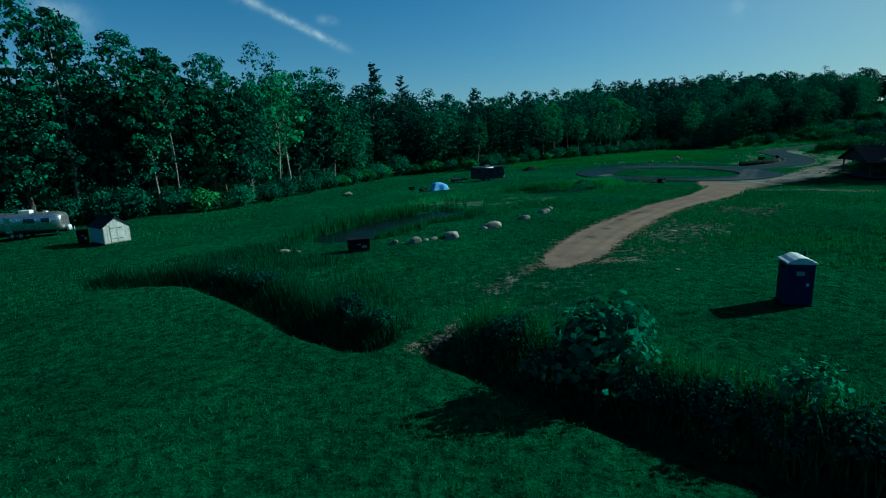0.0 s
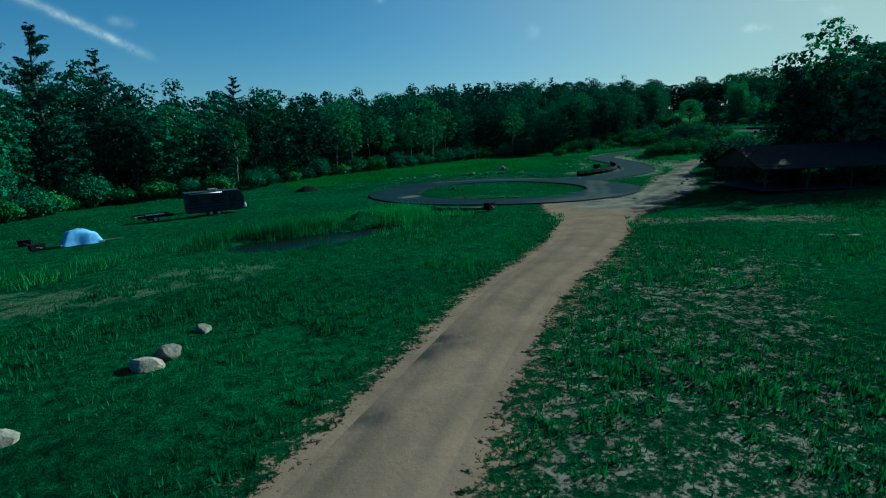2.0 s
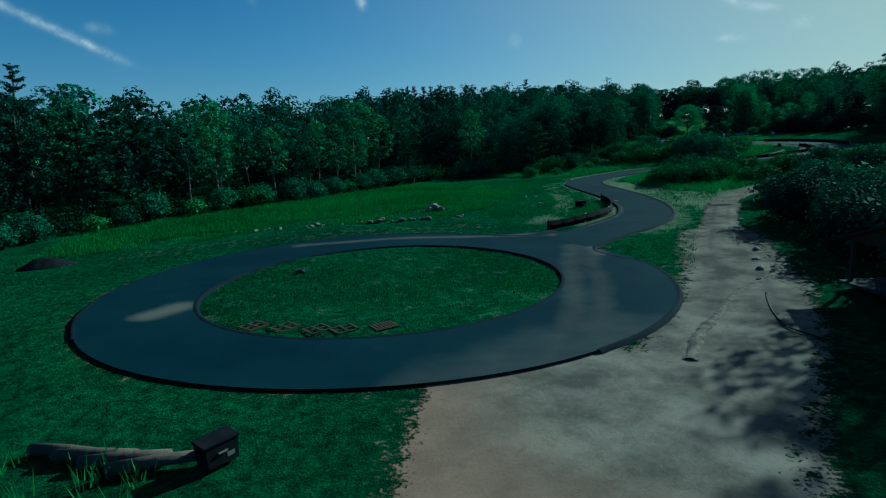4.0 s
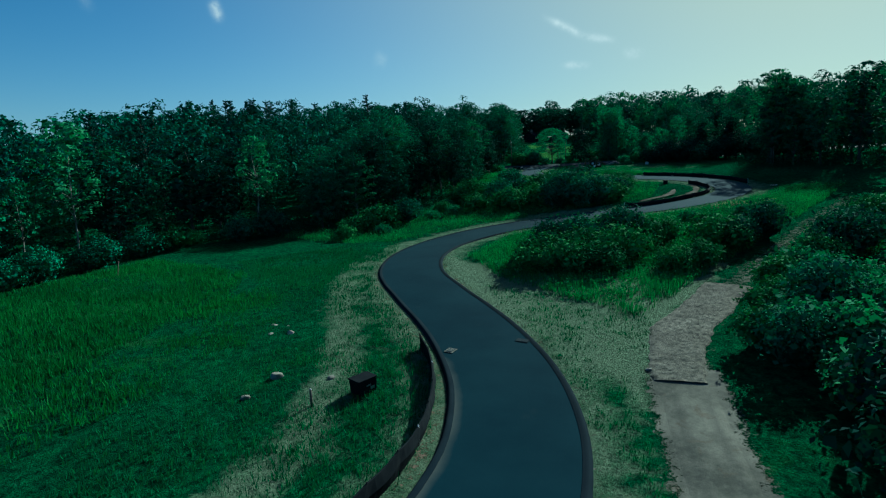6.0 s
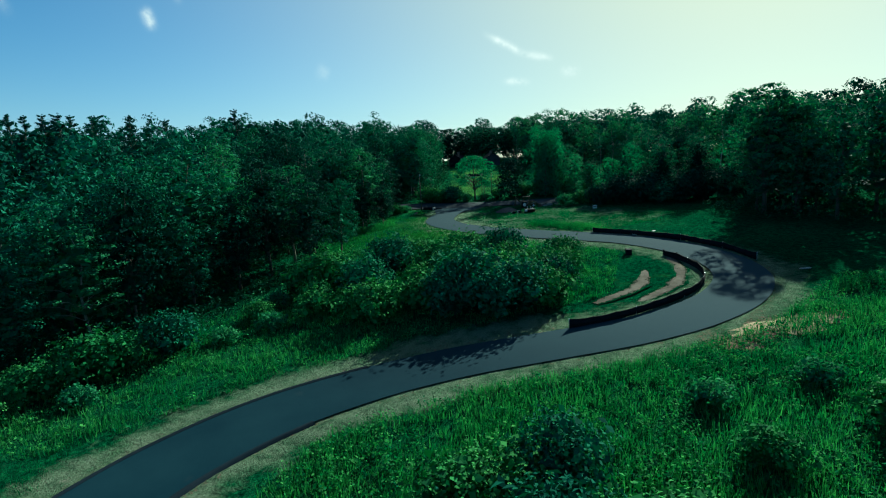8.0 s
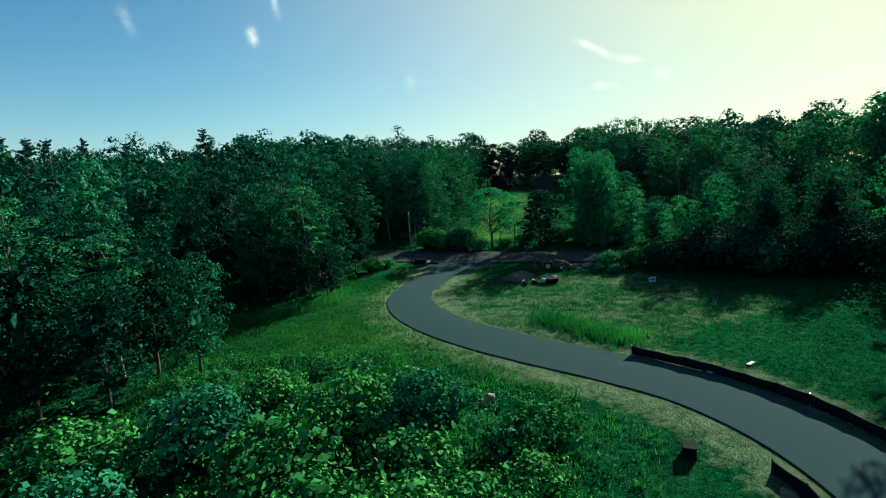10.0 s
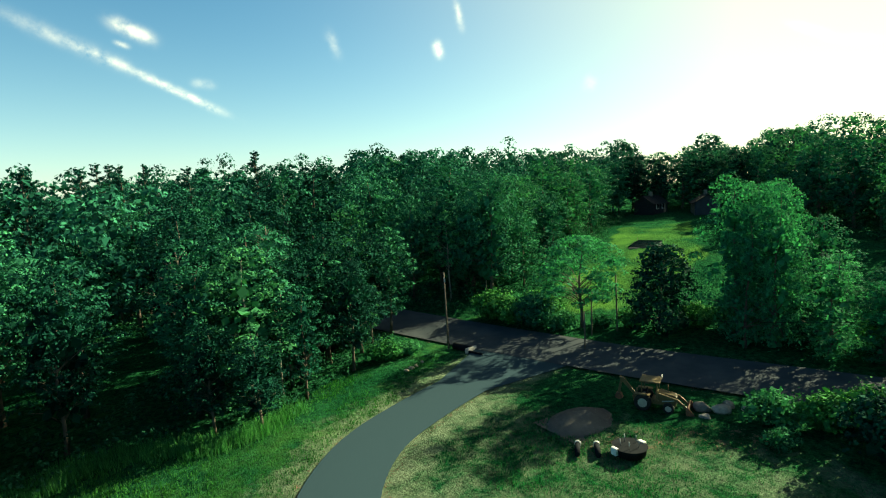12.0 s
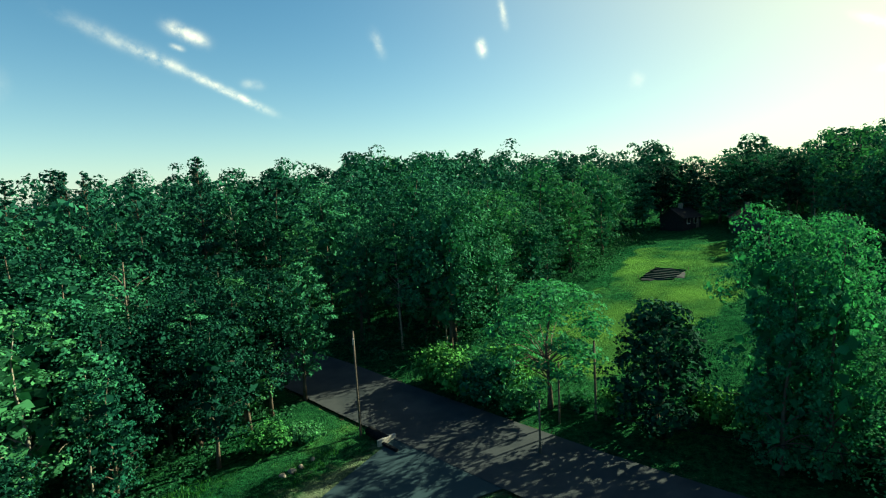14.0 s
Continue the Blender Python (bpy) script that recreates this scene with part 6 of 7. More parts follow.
def garden_shed(x, y, turn):
    e = root("garden_shed", x, y, None, turn, 0.88)
    w, d, h = 1.25, 1.5, 1.75
    bm = bmesh.new()
    prism(bm, [(-w, 0.08), (w, 0.08), (w, h), (0, 2.65), (-w, h)], "y", -d, d)
    part("wall", bm, M_PAINT, e, "white painted board walls")
    for k in range(8):      # cover strips between the boards
        xx = -w + 0.06 + k * (2 * w - 0.12) / 7
        top = h + (1 - abs(xx) / w) * 0.9 - 0.06
        part("batten", boxed(xx - 0.02, -d - 0.018, 0.1, xx + 0.02, -d - 0.002, top), M_PAINT, e)
    for s in (-1, 1):
        bm = bmesh.new()
        prism(bm, [(s * -0.06, 2.72), (s * (w + 0.16), h - 0.06), (s * (w + 0.16), h - 0.13), (s * -0.06, 2.64)], "y", -d - 0.14, d + 0.14)
        part("roof", bm, M_SHINGLE, e, "dark shingled roof slope")
    for s in (-1, 1):
        dr = part("door", boxed(min(0, s * 0.62) + 0.012, -d - 0.05, 0.12, max(0, s * 0.62) - 0.012, -d - 0.02, 1.86, bevel=0.008), M_PAINT, e)
        part("strap", boxed(s * 0.3 - 0.26, -d - 0.062, 1.52, s * 0.3 + 0.26, -d - 0.05, 1.57), M_BLACK, dr, "black strap hinge")
        part("strap", boxed(s * 0.3 - 0.26, -d - 0.062, 0.45, s * 0.3 + 0.26, -d - 0.05, 0.50), M_BLACK, dr, "black strap hinge")
    part("sill", boxed(-w - 0.02, -d - 0.02, 0, w + 0.02, d + 0.02, 0.09), M_WOOD, e)
    tagged(e, "small white wooden shed with dark gable roof", "shed")


def travel_trailer(x, y, turn):
    """Riveted aluminium trailer, rounded at both ends."""
    e = root("travel_trailer", x, y, None, turn)
    L, W, z0, z1 = 3.9, 1.2, 0.55, 2.55
    bm = bmesh.new()
    rings, n = [], 28
    xs = [-L, -L + 0.12, -L + 0.4, -L + 0.9, -L + 1.6, 0, L - 1.6, L - 0.9, L - 0.4, L - 0.12, L]
    sc = [0.55, 0.76, 0.9, 0.97, 1, 1, 1, 0.97, 0.9, 0.76, 0.55]
    for xx, k in zip(xs, sc):
        ring = []
        for i in range(n):
            a = 2 * math.pi * i / n
            cu, su = math.copysign(abs(math.cos(a)) ** 0.55, math.cos(a)), math.copysign(abs(math.sin(a)) ** 0.6, math.sin(a))
            zc, hz = (z0 + z1) / 2, (z1 - z0) / 2
            ring.append(bm.verts.new((xx, cu * W * (0.4 + 0.6 * k), zc - hz * 0.12 * (1 - k) + su * hz * (0.25 + 0.75 * k))))
        rings.append(ring)
    for r0, r1 in zip(rings, rings[1:]):
        for i in range(n):
            f = bm.faces.new((r0[i], r0[(i + 1) % n], r1[(i + 1) % n], r1[i]))
            f.smooth = True
    bm.faces.new(rings[0][::-1]), bm.faces.new(rings[-1])
    bmesh.ops.recalc_face_normals(bm, faces=bm.faces)
    part("body", bm, M_ALU, e, "polished aluminium shell")
    for xx in (-2.3, 0, 2.3):
        part("seam", boxed(xx - 0.015, -W - 0.006, z0 + 0.25, xx + 0.015, -W + 0.02, z1 - 0.3), M_STEEL, e)
    for xx, ww in ((2.6, 0.42), (1.1, 0.55), (-2.3, 0.5)):
        wnd = part("window", boxed(xx - ww, -W - 0.02, 1.55, xx + ww, -W + 0.03, 2.05, bevel=0.015), M_STEEL, e)
        for k in range(3):
            part("pane", boxed(xx - ww + 0.05, -W - 0.03, 1.6 + k * 0.15, xx + ww - 0.05, -W - 0.018, 1.72 + k * 0.15), M_GLASS, wnd)
    part("front_window", boxed(L - 0.28, -0.5, 1.6, L - 0.05, 0.5, 2.0, bevel=0.03), M_GLASS, e, "dark front window")
    dr = part("door", boxed(-1.15, -W - 0.02, 0.62, -0.5, -W + 0.02, 2.2, bevel=0.03), M_ALU, e)
    part("handle", boxed(-0.6, -W - 0.05, 1.3, -0.55, -W - 0.02, 1.42), M_BLACK, dr)
    part("air_conditioner", boxed(-0.1, -0.42, 2.5, 0.95, 0.42, 2.82, bevel=0.07), M_WHITE, e, "white roof air conditioner")
    part("roof_vent", boxed(2.0, -0.2, 2.52, 2.4, 0.2, 2.64, bevel=0.03), M_WHITE, e)
    part("mast", tubed([(1.3, 0.2, 2.5), (1.25, 0.2, 3.4)], [0.02, 0.012], 6), M_STEEL, e)
    part("belly", boxed(-L + 0.5, -W + 0.1, 0.42, L - 0.5, W - 0.1, 0.62, bevel=0.04), M_BLACK, e)
    for xx in (-0.55, 0.25):
        for s in (-1, 1):
            wheel(e, xx - 0.1, s * (W - 0.12), 0.34, 0.34, 0.2)
    part("drawbar", tubed([(L - 0.6, -0.5, 0.5), (L + 0.95, 0, 0.48)], [0.05, 0.05], 6), M_BLACK, e)
    part("drawbar", tubed([(L - 0.6, 0.5, 0.5), (L + 0.95, 0, 0.48)], [0.05, 0.05], 6), M_BLACK, e)
    for s in (-0.18, 0.18):
        bm = bmesh.new()
        tube(bm, [(L + 0.3, s, 0.52), (L + 0.3, s, 0.95), (L + 0.3, s, 1.04), (L + 0.3, s, 1.12)], [0.15, 0.15, 0.1, 0.04], 14)
        part("gas_bottle", bm, M_WHITE, e, "white gas bottle")
    part("jack", tubed([(L + 0.75, 0, 0), (L + 0.75, 0, 0.9)], [0.04, 0.04], 8), M_STEEL, e)
    tagged(e, "silver rounded aluminium travel trailer parked on grass", "trailer")


def camper(x, y, turn):
    e = root("camper", x, y, None, turn, 0.9)
    L, W = 2.9, 1.15
    bm = bmesh.new()
    prism(bm, [(-L, 0.55), (L - 0.35, 0.55), (L, 0.95), (L, 1.9), (L - 0.4, 2.55), (-L, 2.55)], "y", -W, W)
    bmesh.ops.bevel(bm, geom=list(bm.edges), offset=0.05, segments=2, affect="EDGES")
    part("body", bm, M_CAMPER, e, "dark grey ribbed skin")
    part("roof", boxed(-L - 0.03, -W - 0.03, 2.54, L - 0.38, W + 0.03, 2.62, bevel=0.02), M_CAMPER, e)
    for z in (1.0, 1.35):
        part("stripe", boxed(-L + 0.05, -W - 0.012, z, L - 0.3, -W - 0.004, z + 0.07), M_BLACK, e, "dark side stripe")
    for xx, ww, zz in ((-2.1, 0.42, 1.6), (0.2, 0.5, 1.6), (1.75, 0.35, 1.6)):
        wnd = part("window", boxed(xx - ww, -W - 0.03, zz, xx + ww, -W + 0.01, zz + 0.55, bevel=0.012), M_BLACK, e)
        part("pane", boxed(xx - ww + 0.05, -W - 0.036, zz + 0.05, xx + ww - 0.05, -W - 0.028, zz + 0.5), M_GLASS, wnd)
    dr = part("door", boxed(0.82, -W - 0.025, 0.6, 1.34, -W + 0.01, 2.35, bevel=0.01), M_CAMPER, e)
    part("handle", boxed(0.86, -W - 0.05, 1.35, 0.9, -W - 0.02, 1.48), M_BLACK, dr)
    part("awning", tubed([(-2.5, -W - 0.08, 2.48), (0.7, -W - 0.08, 2.48)], [0.06, 0.06], 8), M_STEEL, e, "rolled awning")
    part("air_conditioner", boxed(-0.5, -0.4, 2.6, 0.4, 0.4, 2.86, bevel=0.06), M_STEEL, e)
    for xx in (-0.6, 0.2):
        for s in (-1, 1):
            wheel(e, xx, s * (W - 0.1), 0.33, 0.33, 0.2)
    part("chassis", boxed(-L + 0.1, -0.7, 0.42, L - 0.3, 0.7, 0.57), M_BLACK, e)
    part("drawbar", tubed([(L - 0.4, -0.4, 0.5), (L + 0.9, 0, 0.48)], [0.05, 0.05], 6), M_BLACK, e)
    part("drawbar", tubed([(L - 0.4, 0.4, 0.5), (L + 0.9, 0, 0.48)], [0.05, 0.05], 6), M_BLACK, e)
    part("gas_bottle", tubed([(L + 0.25, 0, 0.52), (L + 0.25, 0, 0.95), (L + 0.25, 0, 1.05)], [0.15, 0.15, 0.06], 12), M_WHITE, e)
    tagged(e, "dark grey camper trailer with white roof on meadow", "camper")


def flat_trailer(x, y, turn):
    e = root("flat_trailer", x, y, None, turn)
    for k in range(7):
        part("plank", boxed(-1.5, -0.75 + k * 0.215, 0.5, 1.5, -0.555 + k * 0.215, 0.55), M_WOOD, e)
    for s in (-1, 1):
        part("rail", boxed(-1.52, s * 0.78 - 0.03, 0.42, 1.52, s * 0.78 + 0.03, 0.68), M_BLACK, e)
        wheel(e, -0.1, s * 0.9, 0.3, 0.3, 0.18)
    part("drawbar", tubed([(1.5, 0, 0.45), (2.6, 0, 0.42)], [0.05, 0.04], 6), M_BLACK, e)
    part("sheet", boxed(-0.6, -0.5, 0.56, 0.9, 0.4, 0.66, bevel=0.02), M_WHITE, e, "pale sheet lying on the bed")
    tagged(e, "low dark flatbed trailer with a pale load", "trailer")


def tarp_heap(x, y, turn):
    e = root("covered_heap", x, y, None, turn)
    n, m = 26, 18
    verts = []
    for j in range(m):
        for i in range(n):
            u, v = -1 + 2 * i / (n - 1), -1 + 2 * j / (m - 1)
            r = max(abs(u) ** 2.2, abs(v) ** 2.2)
            h = 1.25 * (1 - smooth(0.35, 1.0, np.float64(r))) * (0.75 + 0.25 * math.cos(2.1 * u + 0.4))
            h += 0.07 * math.sin(7 * u + 3 * v) * (1 - r) + 0.05 * math.sin(11 * v - 5 * u) * (1 - r * 0.6) + 0.02
            verts.append((u * 1.3 * (1 + 0.05 * math.sin(5 * v)), v * 0.85 * (1 + 0.06 * math.sin(6 * u)), max(h * 0.8, 0.015)))
    o = new("tarpaulin", sheet("tarpaulin", verts, grid_faces(m, n), M_TARP, True))
    o.parent = e
    for k, (a, b) in enumerate((((-1.2, -0.75), 0.3), ((1.15, -0.7), 1.2), ((1.1, 0.75), 2.0))):
        part("weight", boxed(a[0] - 0.16, a[1] - 0.1, 0.02, a[0] + 0.16, a[1] + 0.1, 0.16, bevel=0.02), M_CONCRETE, e, "concrete block weighing the sheet down")
    part("board", boxed(1.25, -0.5, 0.06, 2.5, -0.34, 0.11), M_WOOD, e)
    part("board", boxed(1.3, -0.25, 0.06, 2.3, -0.1, 0.11), M_WOOD, e)
    tagged(e, "heap covered with a pale blue tarpaulin", "tarpaulin")


def storage_box(name, x, y, turn, lx, ly, lz, label, lid=M_BLACK, body=M_BLACK):
    e = root(name, x, y, None, turn)
    bm = bmesh.new()
    prism(bm, [(-lx / 2 * 0.92, 0.02), (lx / 2 * 0.92, 0.02), (lx / 2, lz), (-lx / 2, lz)], "y", -ly / 2, ly / 2)
    bmesh.ops.bevel(bm, geom=list(bm.edges), offset=0.025, segments=2, affect="EDGES")
    part("body", bm, body, e)
    part("lid", boxed(-lx / 2 - 0.03, -ly / 2 - 0.03, lz, lx / 2 + 0.03, ly / 2 + 0.03, lz + 0.07, bevel=0.02), lid, e)
    part("handle", boxed(-0.12, -ly / 2 - 0.05, lz * 0.6, 0.12, -ly / 2 - 0.01, lz * 0.66), M_STEEL, e)
    part("plate", boxed(lx * 0.12, -ly / 2 - 0.008, lz * 0.3, lx * 0.34, -ly / 2 + 0.01, lz * 0.5), M_STEEL, e)
    tagged(e, label, "box")


def pallet(x, y, turn, solid, label):
    e = root("pallet", x, y, float(ground(x, y)) + 0.03, turn, 0.85)
    mat = M_RUBBER if solid else M_DARKWOOD
    for yy in (-0.5, 0, 0.5):
        part("bearer", boxed(-0.62, yy - 0.04, 0, 0.62, yy + 0.04, 0.1), mat, e)
    slats = 7 if solid else 3
    for k in range(slats):
        xx = -0.56 + k * 1.12 / (slats - 1)
        part("slat", boxed(xx - 0.05, -0.54, 0.102, xx + 0.05, 0.54, 0.125), M_DARKWOOD, e)
    tagged(e, label, "pallet", "pallets on the island")


def barrier(line, h, label, side=1):
    """Low black barrier of flexible panels between short posts."""
    c = curve(line, 0.5)
    seg = np.r_[0, np.cumsum(np.hypot(*np.diff(c, axis=0).T))]
    total = seg[-1]
    n = max(2, int(round(total / 1.9)))
    at = lambda s: np.array([np.interp(s, seg, c[:, 0]), np.interp(s, seg, c[:, 1])])
    mid = at(total / 2)
    z_mid = float(ground(*mid))
    e = root("barrier", mid[0], mid[1], z_mid)
    r = random.Random(int(total * 10))
    heights = [h * r.uniform(0.9, 1.08) for _ in range(n + 1)]
    heights[0] *= 1.25
    for k in range(n):
        s0, s1 = total * k / n, total * (k + 1) / n
        bm = bmesh.new()
        rows = []
        for j in range(6):
            f = j / 5
            p = at(s0 + (s1 - s0) * f)
            q = at(min(s0 + (s1 - s0) * f + 0.1, total))
            p0 = at(max(s0 + (s1 - s0) * f - 0.1, 0))
            d = (q - p0) / max(np.linalg.norm(q - p0), 1e-6)
            nx, ny = -d[1] * side, d[0] * side
            z = float(ground(p[0], p[1])) - z_mid
            top = heights[k] * (1 - f) + heights[k + 1] * f - 0.06 * math.sin(math.pi * f)
            belly = 0.07 * math.sin(math.pi * f)
            ring = []
            for u, v in ((0.0, 0.0), (0.06 + belly, top * 0.5), (0.02, top), (-0.04, top), (-0.03 + belly, top * 0.5), (-0.05, 0.0)):
                ring.append(bm.verts.new((p[0] - mid[0] + nx * u, p[1] - mid[1] + ny * u, z + v)))
            rows.append(ring)
        for r0, r1 in zip(rows, rows[1:]):
            for i in range(6):
                bm.faces.new((r0[i], r0[(i + 1) % 6], r1[(i + 1) % 6], r1[i]))
        bm.faces.new(rows[0][::-1]), bm.faces.new(rows[-1])
        bmesh.ops.recalc_face_normals(bm, faces=bm.faces)
        part("panel", bm, M_BLACK, e)
    for k in range(n + 1):
        p = at(total * k / n)
        z = float(ground(p[0], p[1])) - z_mid
        part("post", tubed([(p[0] - mid[0], p[1] - mid[1], z - 0.1), (p[0] - mid[0], p[1] - mid[1], z + heights[k] + 0.05)], [0.035, 0.03], 6), M_STEEL if k % 3 == 0 else M_BLACK, e)
    tagged(e, label, "barrier")


def shelter(x, y, turn):
    """Open-sided timber shelter with a shingled gable roof; the ridge runs along its own x."""
    e = root("open_shelter", x, y, None, turn)
    L, W, eave, ridge = 10.0, 4.8, 2.15, 3.9
    for s in (-1, 1):
        bm = bmesh.new()
        prism(bm, [(s * -0.05, ridge + 0.1), (s * (W + 0.5), eave - 0.12), (s * (W + 0.5), eave - 0.22), (s * -0.05, ridge - 0.02)], "x", -L - 0.5, L + 0.5)
        part("roof", bm, M_SHINGLE, e, "dark shingled roof slope")
    for end in (-1, 1):
        bm = bmesh.new()
        prism(bm, [(-W, eave), (W, eave), (0, ridge - 0.08)], "x", end * L - 0.04, end * L + 0.04)
        part("gable", bm, M_DARKWOOD, e, "boarded gable end")
    for k in range(6):
        for s in (-1, 1):
            xx = -L + 0.2 + k * (2 * L - 0.4) / 5
            part("post", boxed(xx - 0.08, s * (W - 0.15) - 0.08, 0, xx + 0.08, s * (W - 0.15) + 0.08, eave), M_DARKWOOD, e)
        part("tie_beam", boxed(xx - 0.06, -W + 0.1, eave - 0.18, xx + 0.06, W - 0.1, eave), M_DARKWOOD, e)
    for s in (-1, 1):
        part("plate_beam", boxed(-L, s * (W - 0.15) - 0.07, eave, L, s * (W - 0.15) + 0.07, eave + 0.16), M_DARKWOOD, e)
    part("slab", boxed(-L - 0.2, -W - 0.1, 0.0, L + 0.2, W + 0.1, 0.08), M_ROAD, e, "dark floor slab")
    tagged(e, "long open-sided shelter with a dark gable roof", "shelter")
    return e


def picnic_table(x, y, z, turn):
    e = root("picnic_table", x, y, z, turn)
    for k in range(5):
        part("tabletop_board", boxed(-0.9, -0.36 + k * 0.146, 0.72, 0.9, -0.226 + k * 0.146, 0.76), M_WOOD, e)
    for s in (-1, 1):
        for k in range(2):
            part("seat_board", boxed(-0.9, s * 0.72 - 0.13 + k * 0.135, 0.43, 0.9, s * 0.72 - 0.005 + k * 0.135, 0.47), M_WOOD, e)
        part("seat_beam", boxed(s * 0.62 - 0.03, -0.85, 0.36, s * 0.62 + 0.03, 0.85, 0.43), M_WOOD, e)
        for q in (-1, 1):
            part("leg", tubed([(s * 0.66, q * 0.68, 0), (s * 0.66, q * 0.24, 0.72)], [0.05, 0.05], 4), M_WOOD, e)
    tagged(e, "weathered wooden picnic table with benches", "table", "picnic tables")


def backhoe(x, y, turn):
    """Loader with a rear digging arm; it faces along its own +x."""
    e = root("backhoe_loader", x, y, None, turn, 0.76)
    for xx, r, w in ((-0.95, 0.72, 0.45), (1.15, 0.46, 0.32)):
        for s in (-1, 1):
            wheel(e, xx, s * 0.85, r, r, w)
    part("chassis", boxed(-1.5, -0.4, 0.5, 1.7, 0.4, 0.85, bevel=0.03), M_YELLOW, e)
    bm = bmesh.new()
    prism(bm, [(0.25, 0.85), (1.75, 0.8), (1.75, 1.35), (1.6, 1.48), (0.25, 1.6)], "y", -0.42, 0.42)
    bmesh.ops.bevel(bm, geom=list(bm.edges), offset=0.03, segments=2, affect="EDGES")
    hood = part("hood", bm, M_YELLOW, e, "faded yellow engine hood")
    part("grille", boxed(1.745, -0.34, 0.88, 1.775, 0.34, 1.3), M_BLACK, hood)
    part("exhaust", tubed([(1.0, 0.25, 1.5), (1.0, 0.25, 2.15)], [0.04, 0.035], 8), M_RUST, e)
    for xx in (-1.05, 0.2):
        for s in (-1, 1):
            part("canopy_post", boxed(xx - 0.04, s * 0.68 - 0.04, 0.9, xx + 0.04, s * 0.68 + 0.04, 2.5), M_YELLOW, e)
    part("canopy", boxed(-1.25, -0.85, 2.5, 0.45, 0.85, 2.62, bevel=0.04), M_YELLOW, e, "sun-bleached yellow canopy roof")
    part("floor", boxed(-1.1, -0.65, 0.85, 0.3, 0.65, 0.95), M_YELLOW, e)
    st = part("seat", boxed(-0.7, -0.25, 1.15, -0.2, 0.25, 1.28, bevel=0.04), M_BLACK, e)
    part("seat_back", boxed(-0.78, -0.25, 1.28, -0.66, 0.25, 1.75, bevel=0.04), M_BLACK, st)
    part("seat_stand", boxed(-0.6, -0.15, 0.95, -0.3, 0.15, 1.15), M_BLACK, e)
    part("console", boxed(0.05, -0.35, 0.95, 0.25, 0.35, 1.65, bevel=0.03), M_YELLOW, e)
    part("steering_wheel", tubed([(-0.02 + 0.0, 0.18 * math.cos(a), 1.62 + 0.18 * math.sin(a)) for a in np.linspace(0, 6.28, 13)], [0.018] * 13, 5), M_BLACK, e)
    for s in (-1, 1):
        part("fender", boxed(-1.6, s * 0.62 - 0.0, 1.42, -0.35, s * 1.08, 1.48) if s > 0 else boxed(-1.6, -1.08, 1.42, -0.35, -0.62, 1.48), M_YELLOW, e)
        bm = bmesh.new()
        prism(bm, [(0.3, 1.45), (0.35, 1.62), (1.9, 1.25), (2.75, 0.5), (2.62, 0.38), (1.8, 1.05)], "y", s * 0.58 - 0.06, s * 0.58 + 0.06)
        arm = part("loader_arm", bm, M_YELLOW, e)
        part("ram", tubed([(0.6, s * 0.58, 0.9), (1.7, s * 0.58, 1.12)], [0.05, 0.04], 8), M_STEEL, arm)
    bm = bmesh.new()
    prism(bm, [(2.55, 0.05), (3.35, 0.0), (3.35, 0.03), (2.7, 0.12), (2.62, 0.5), (2.75, 0.78), (2.7, 0.8), (2.5, 0.52)], "y", -1.0, 1.0)
    part("loader_bucket", bm, M_RUST, e, "worn steel front bucket")
    for s in (-1, 1):
        part("bucket_cheek", prismed([(2.55, 0.05), (3.35, 0.0), (2.75, 0.78), (2.5, 0.52)], "y", s * 1.0 - 0.02, s * 1.0 + 0.02), M_RUST, e)
    part("swing_post", boxed(-1.85, -0.22, 0.45, -1.5, 0.22, 1.15, bevel=0.03), M_YELLOW, e)
    bm = bmesh.new()
    prism(bm, [(-1.75, 0.95), (-1.6, 1.1), (-2.7, 2.45), (-3.05, 2.5), (-3.0, 2.3)], "y", -0.13, 0.13)
    boom = part("boom", bm, M_YELLOW, e, "raised yellow digging boom")
    part("ram", tubed([(-1.75, 0, 1.2), (-2.6, 0, 2.2)], [0.06, 0.05], 8), M_STEEL, boom)
    part("dipper", prismed([(-2.95, 2.5), (-2.75, 2.4), (-3.05, 0.95), (-3.25, 0.95)], "y", -0.1, 0.1), M_YELLOW, e)
    part("digging_bucket", prismed([(-3.3, 1.0), (-3.0, 1.0), (-2.75, 0.6), (-3.0, 0.4), (-3.4, 0.5), (-3.45, 0.75)], "y", -0.25, 0.25, 0.02), M_RUST, e)
    for s in (-1, 1):
        part("stabiliser", tubed([(-1.65, s * 0.4, 0.7), (-1.75, s * 1.05, 1.25)], [0.06, 0.06], 6), M_YELLOW, e)
    part("number_board", boxed(0.42, 0.5, 2.62, 0.46, 0.85, 2.85), M_WHITE, e, "small pale board on the roof edge")
    tagged(e, "old yellow backhoe loader standing in shade", "excavator")


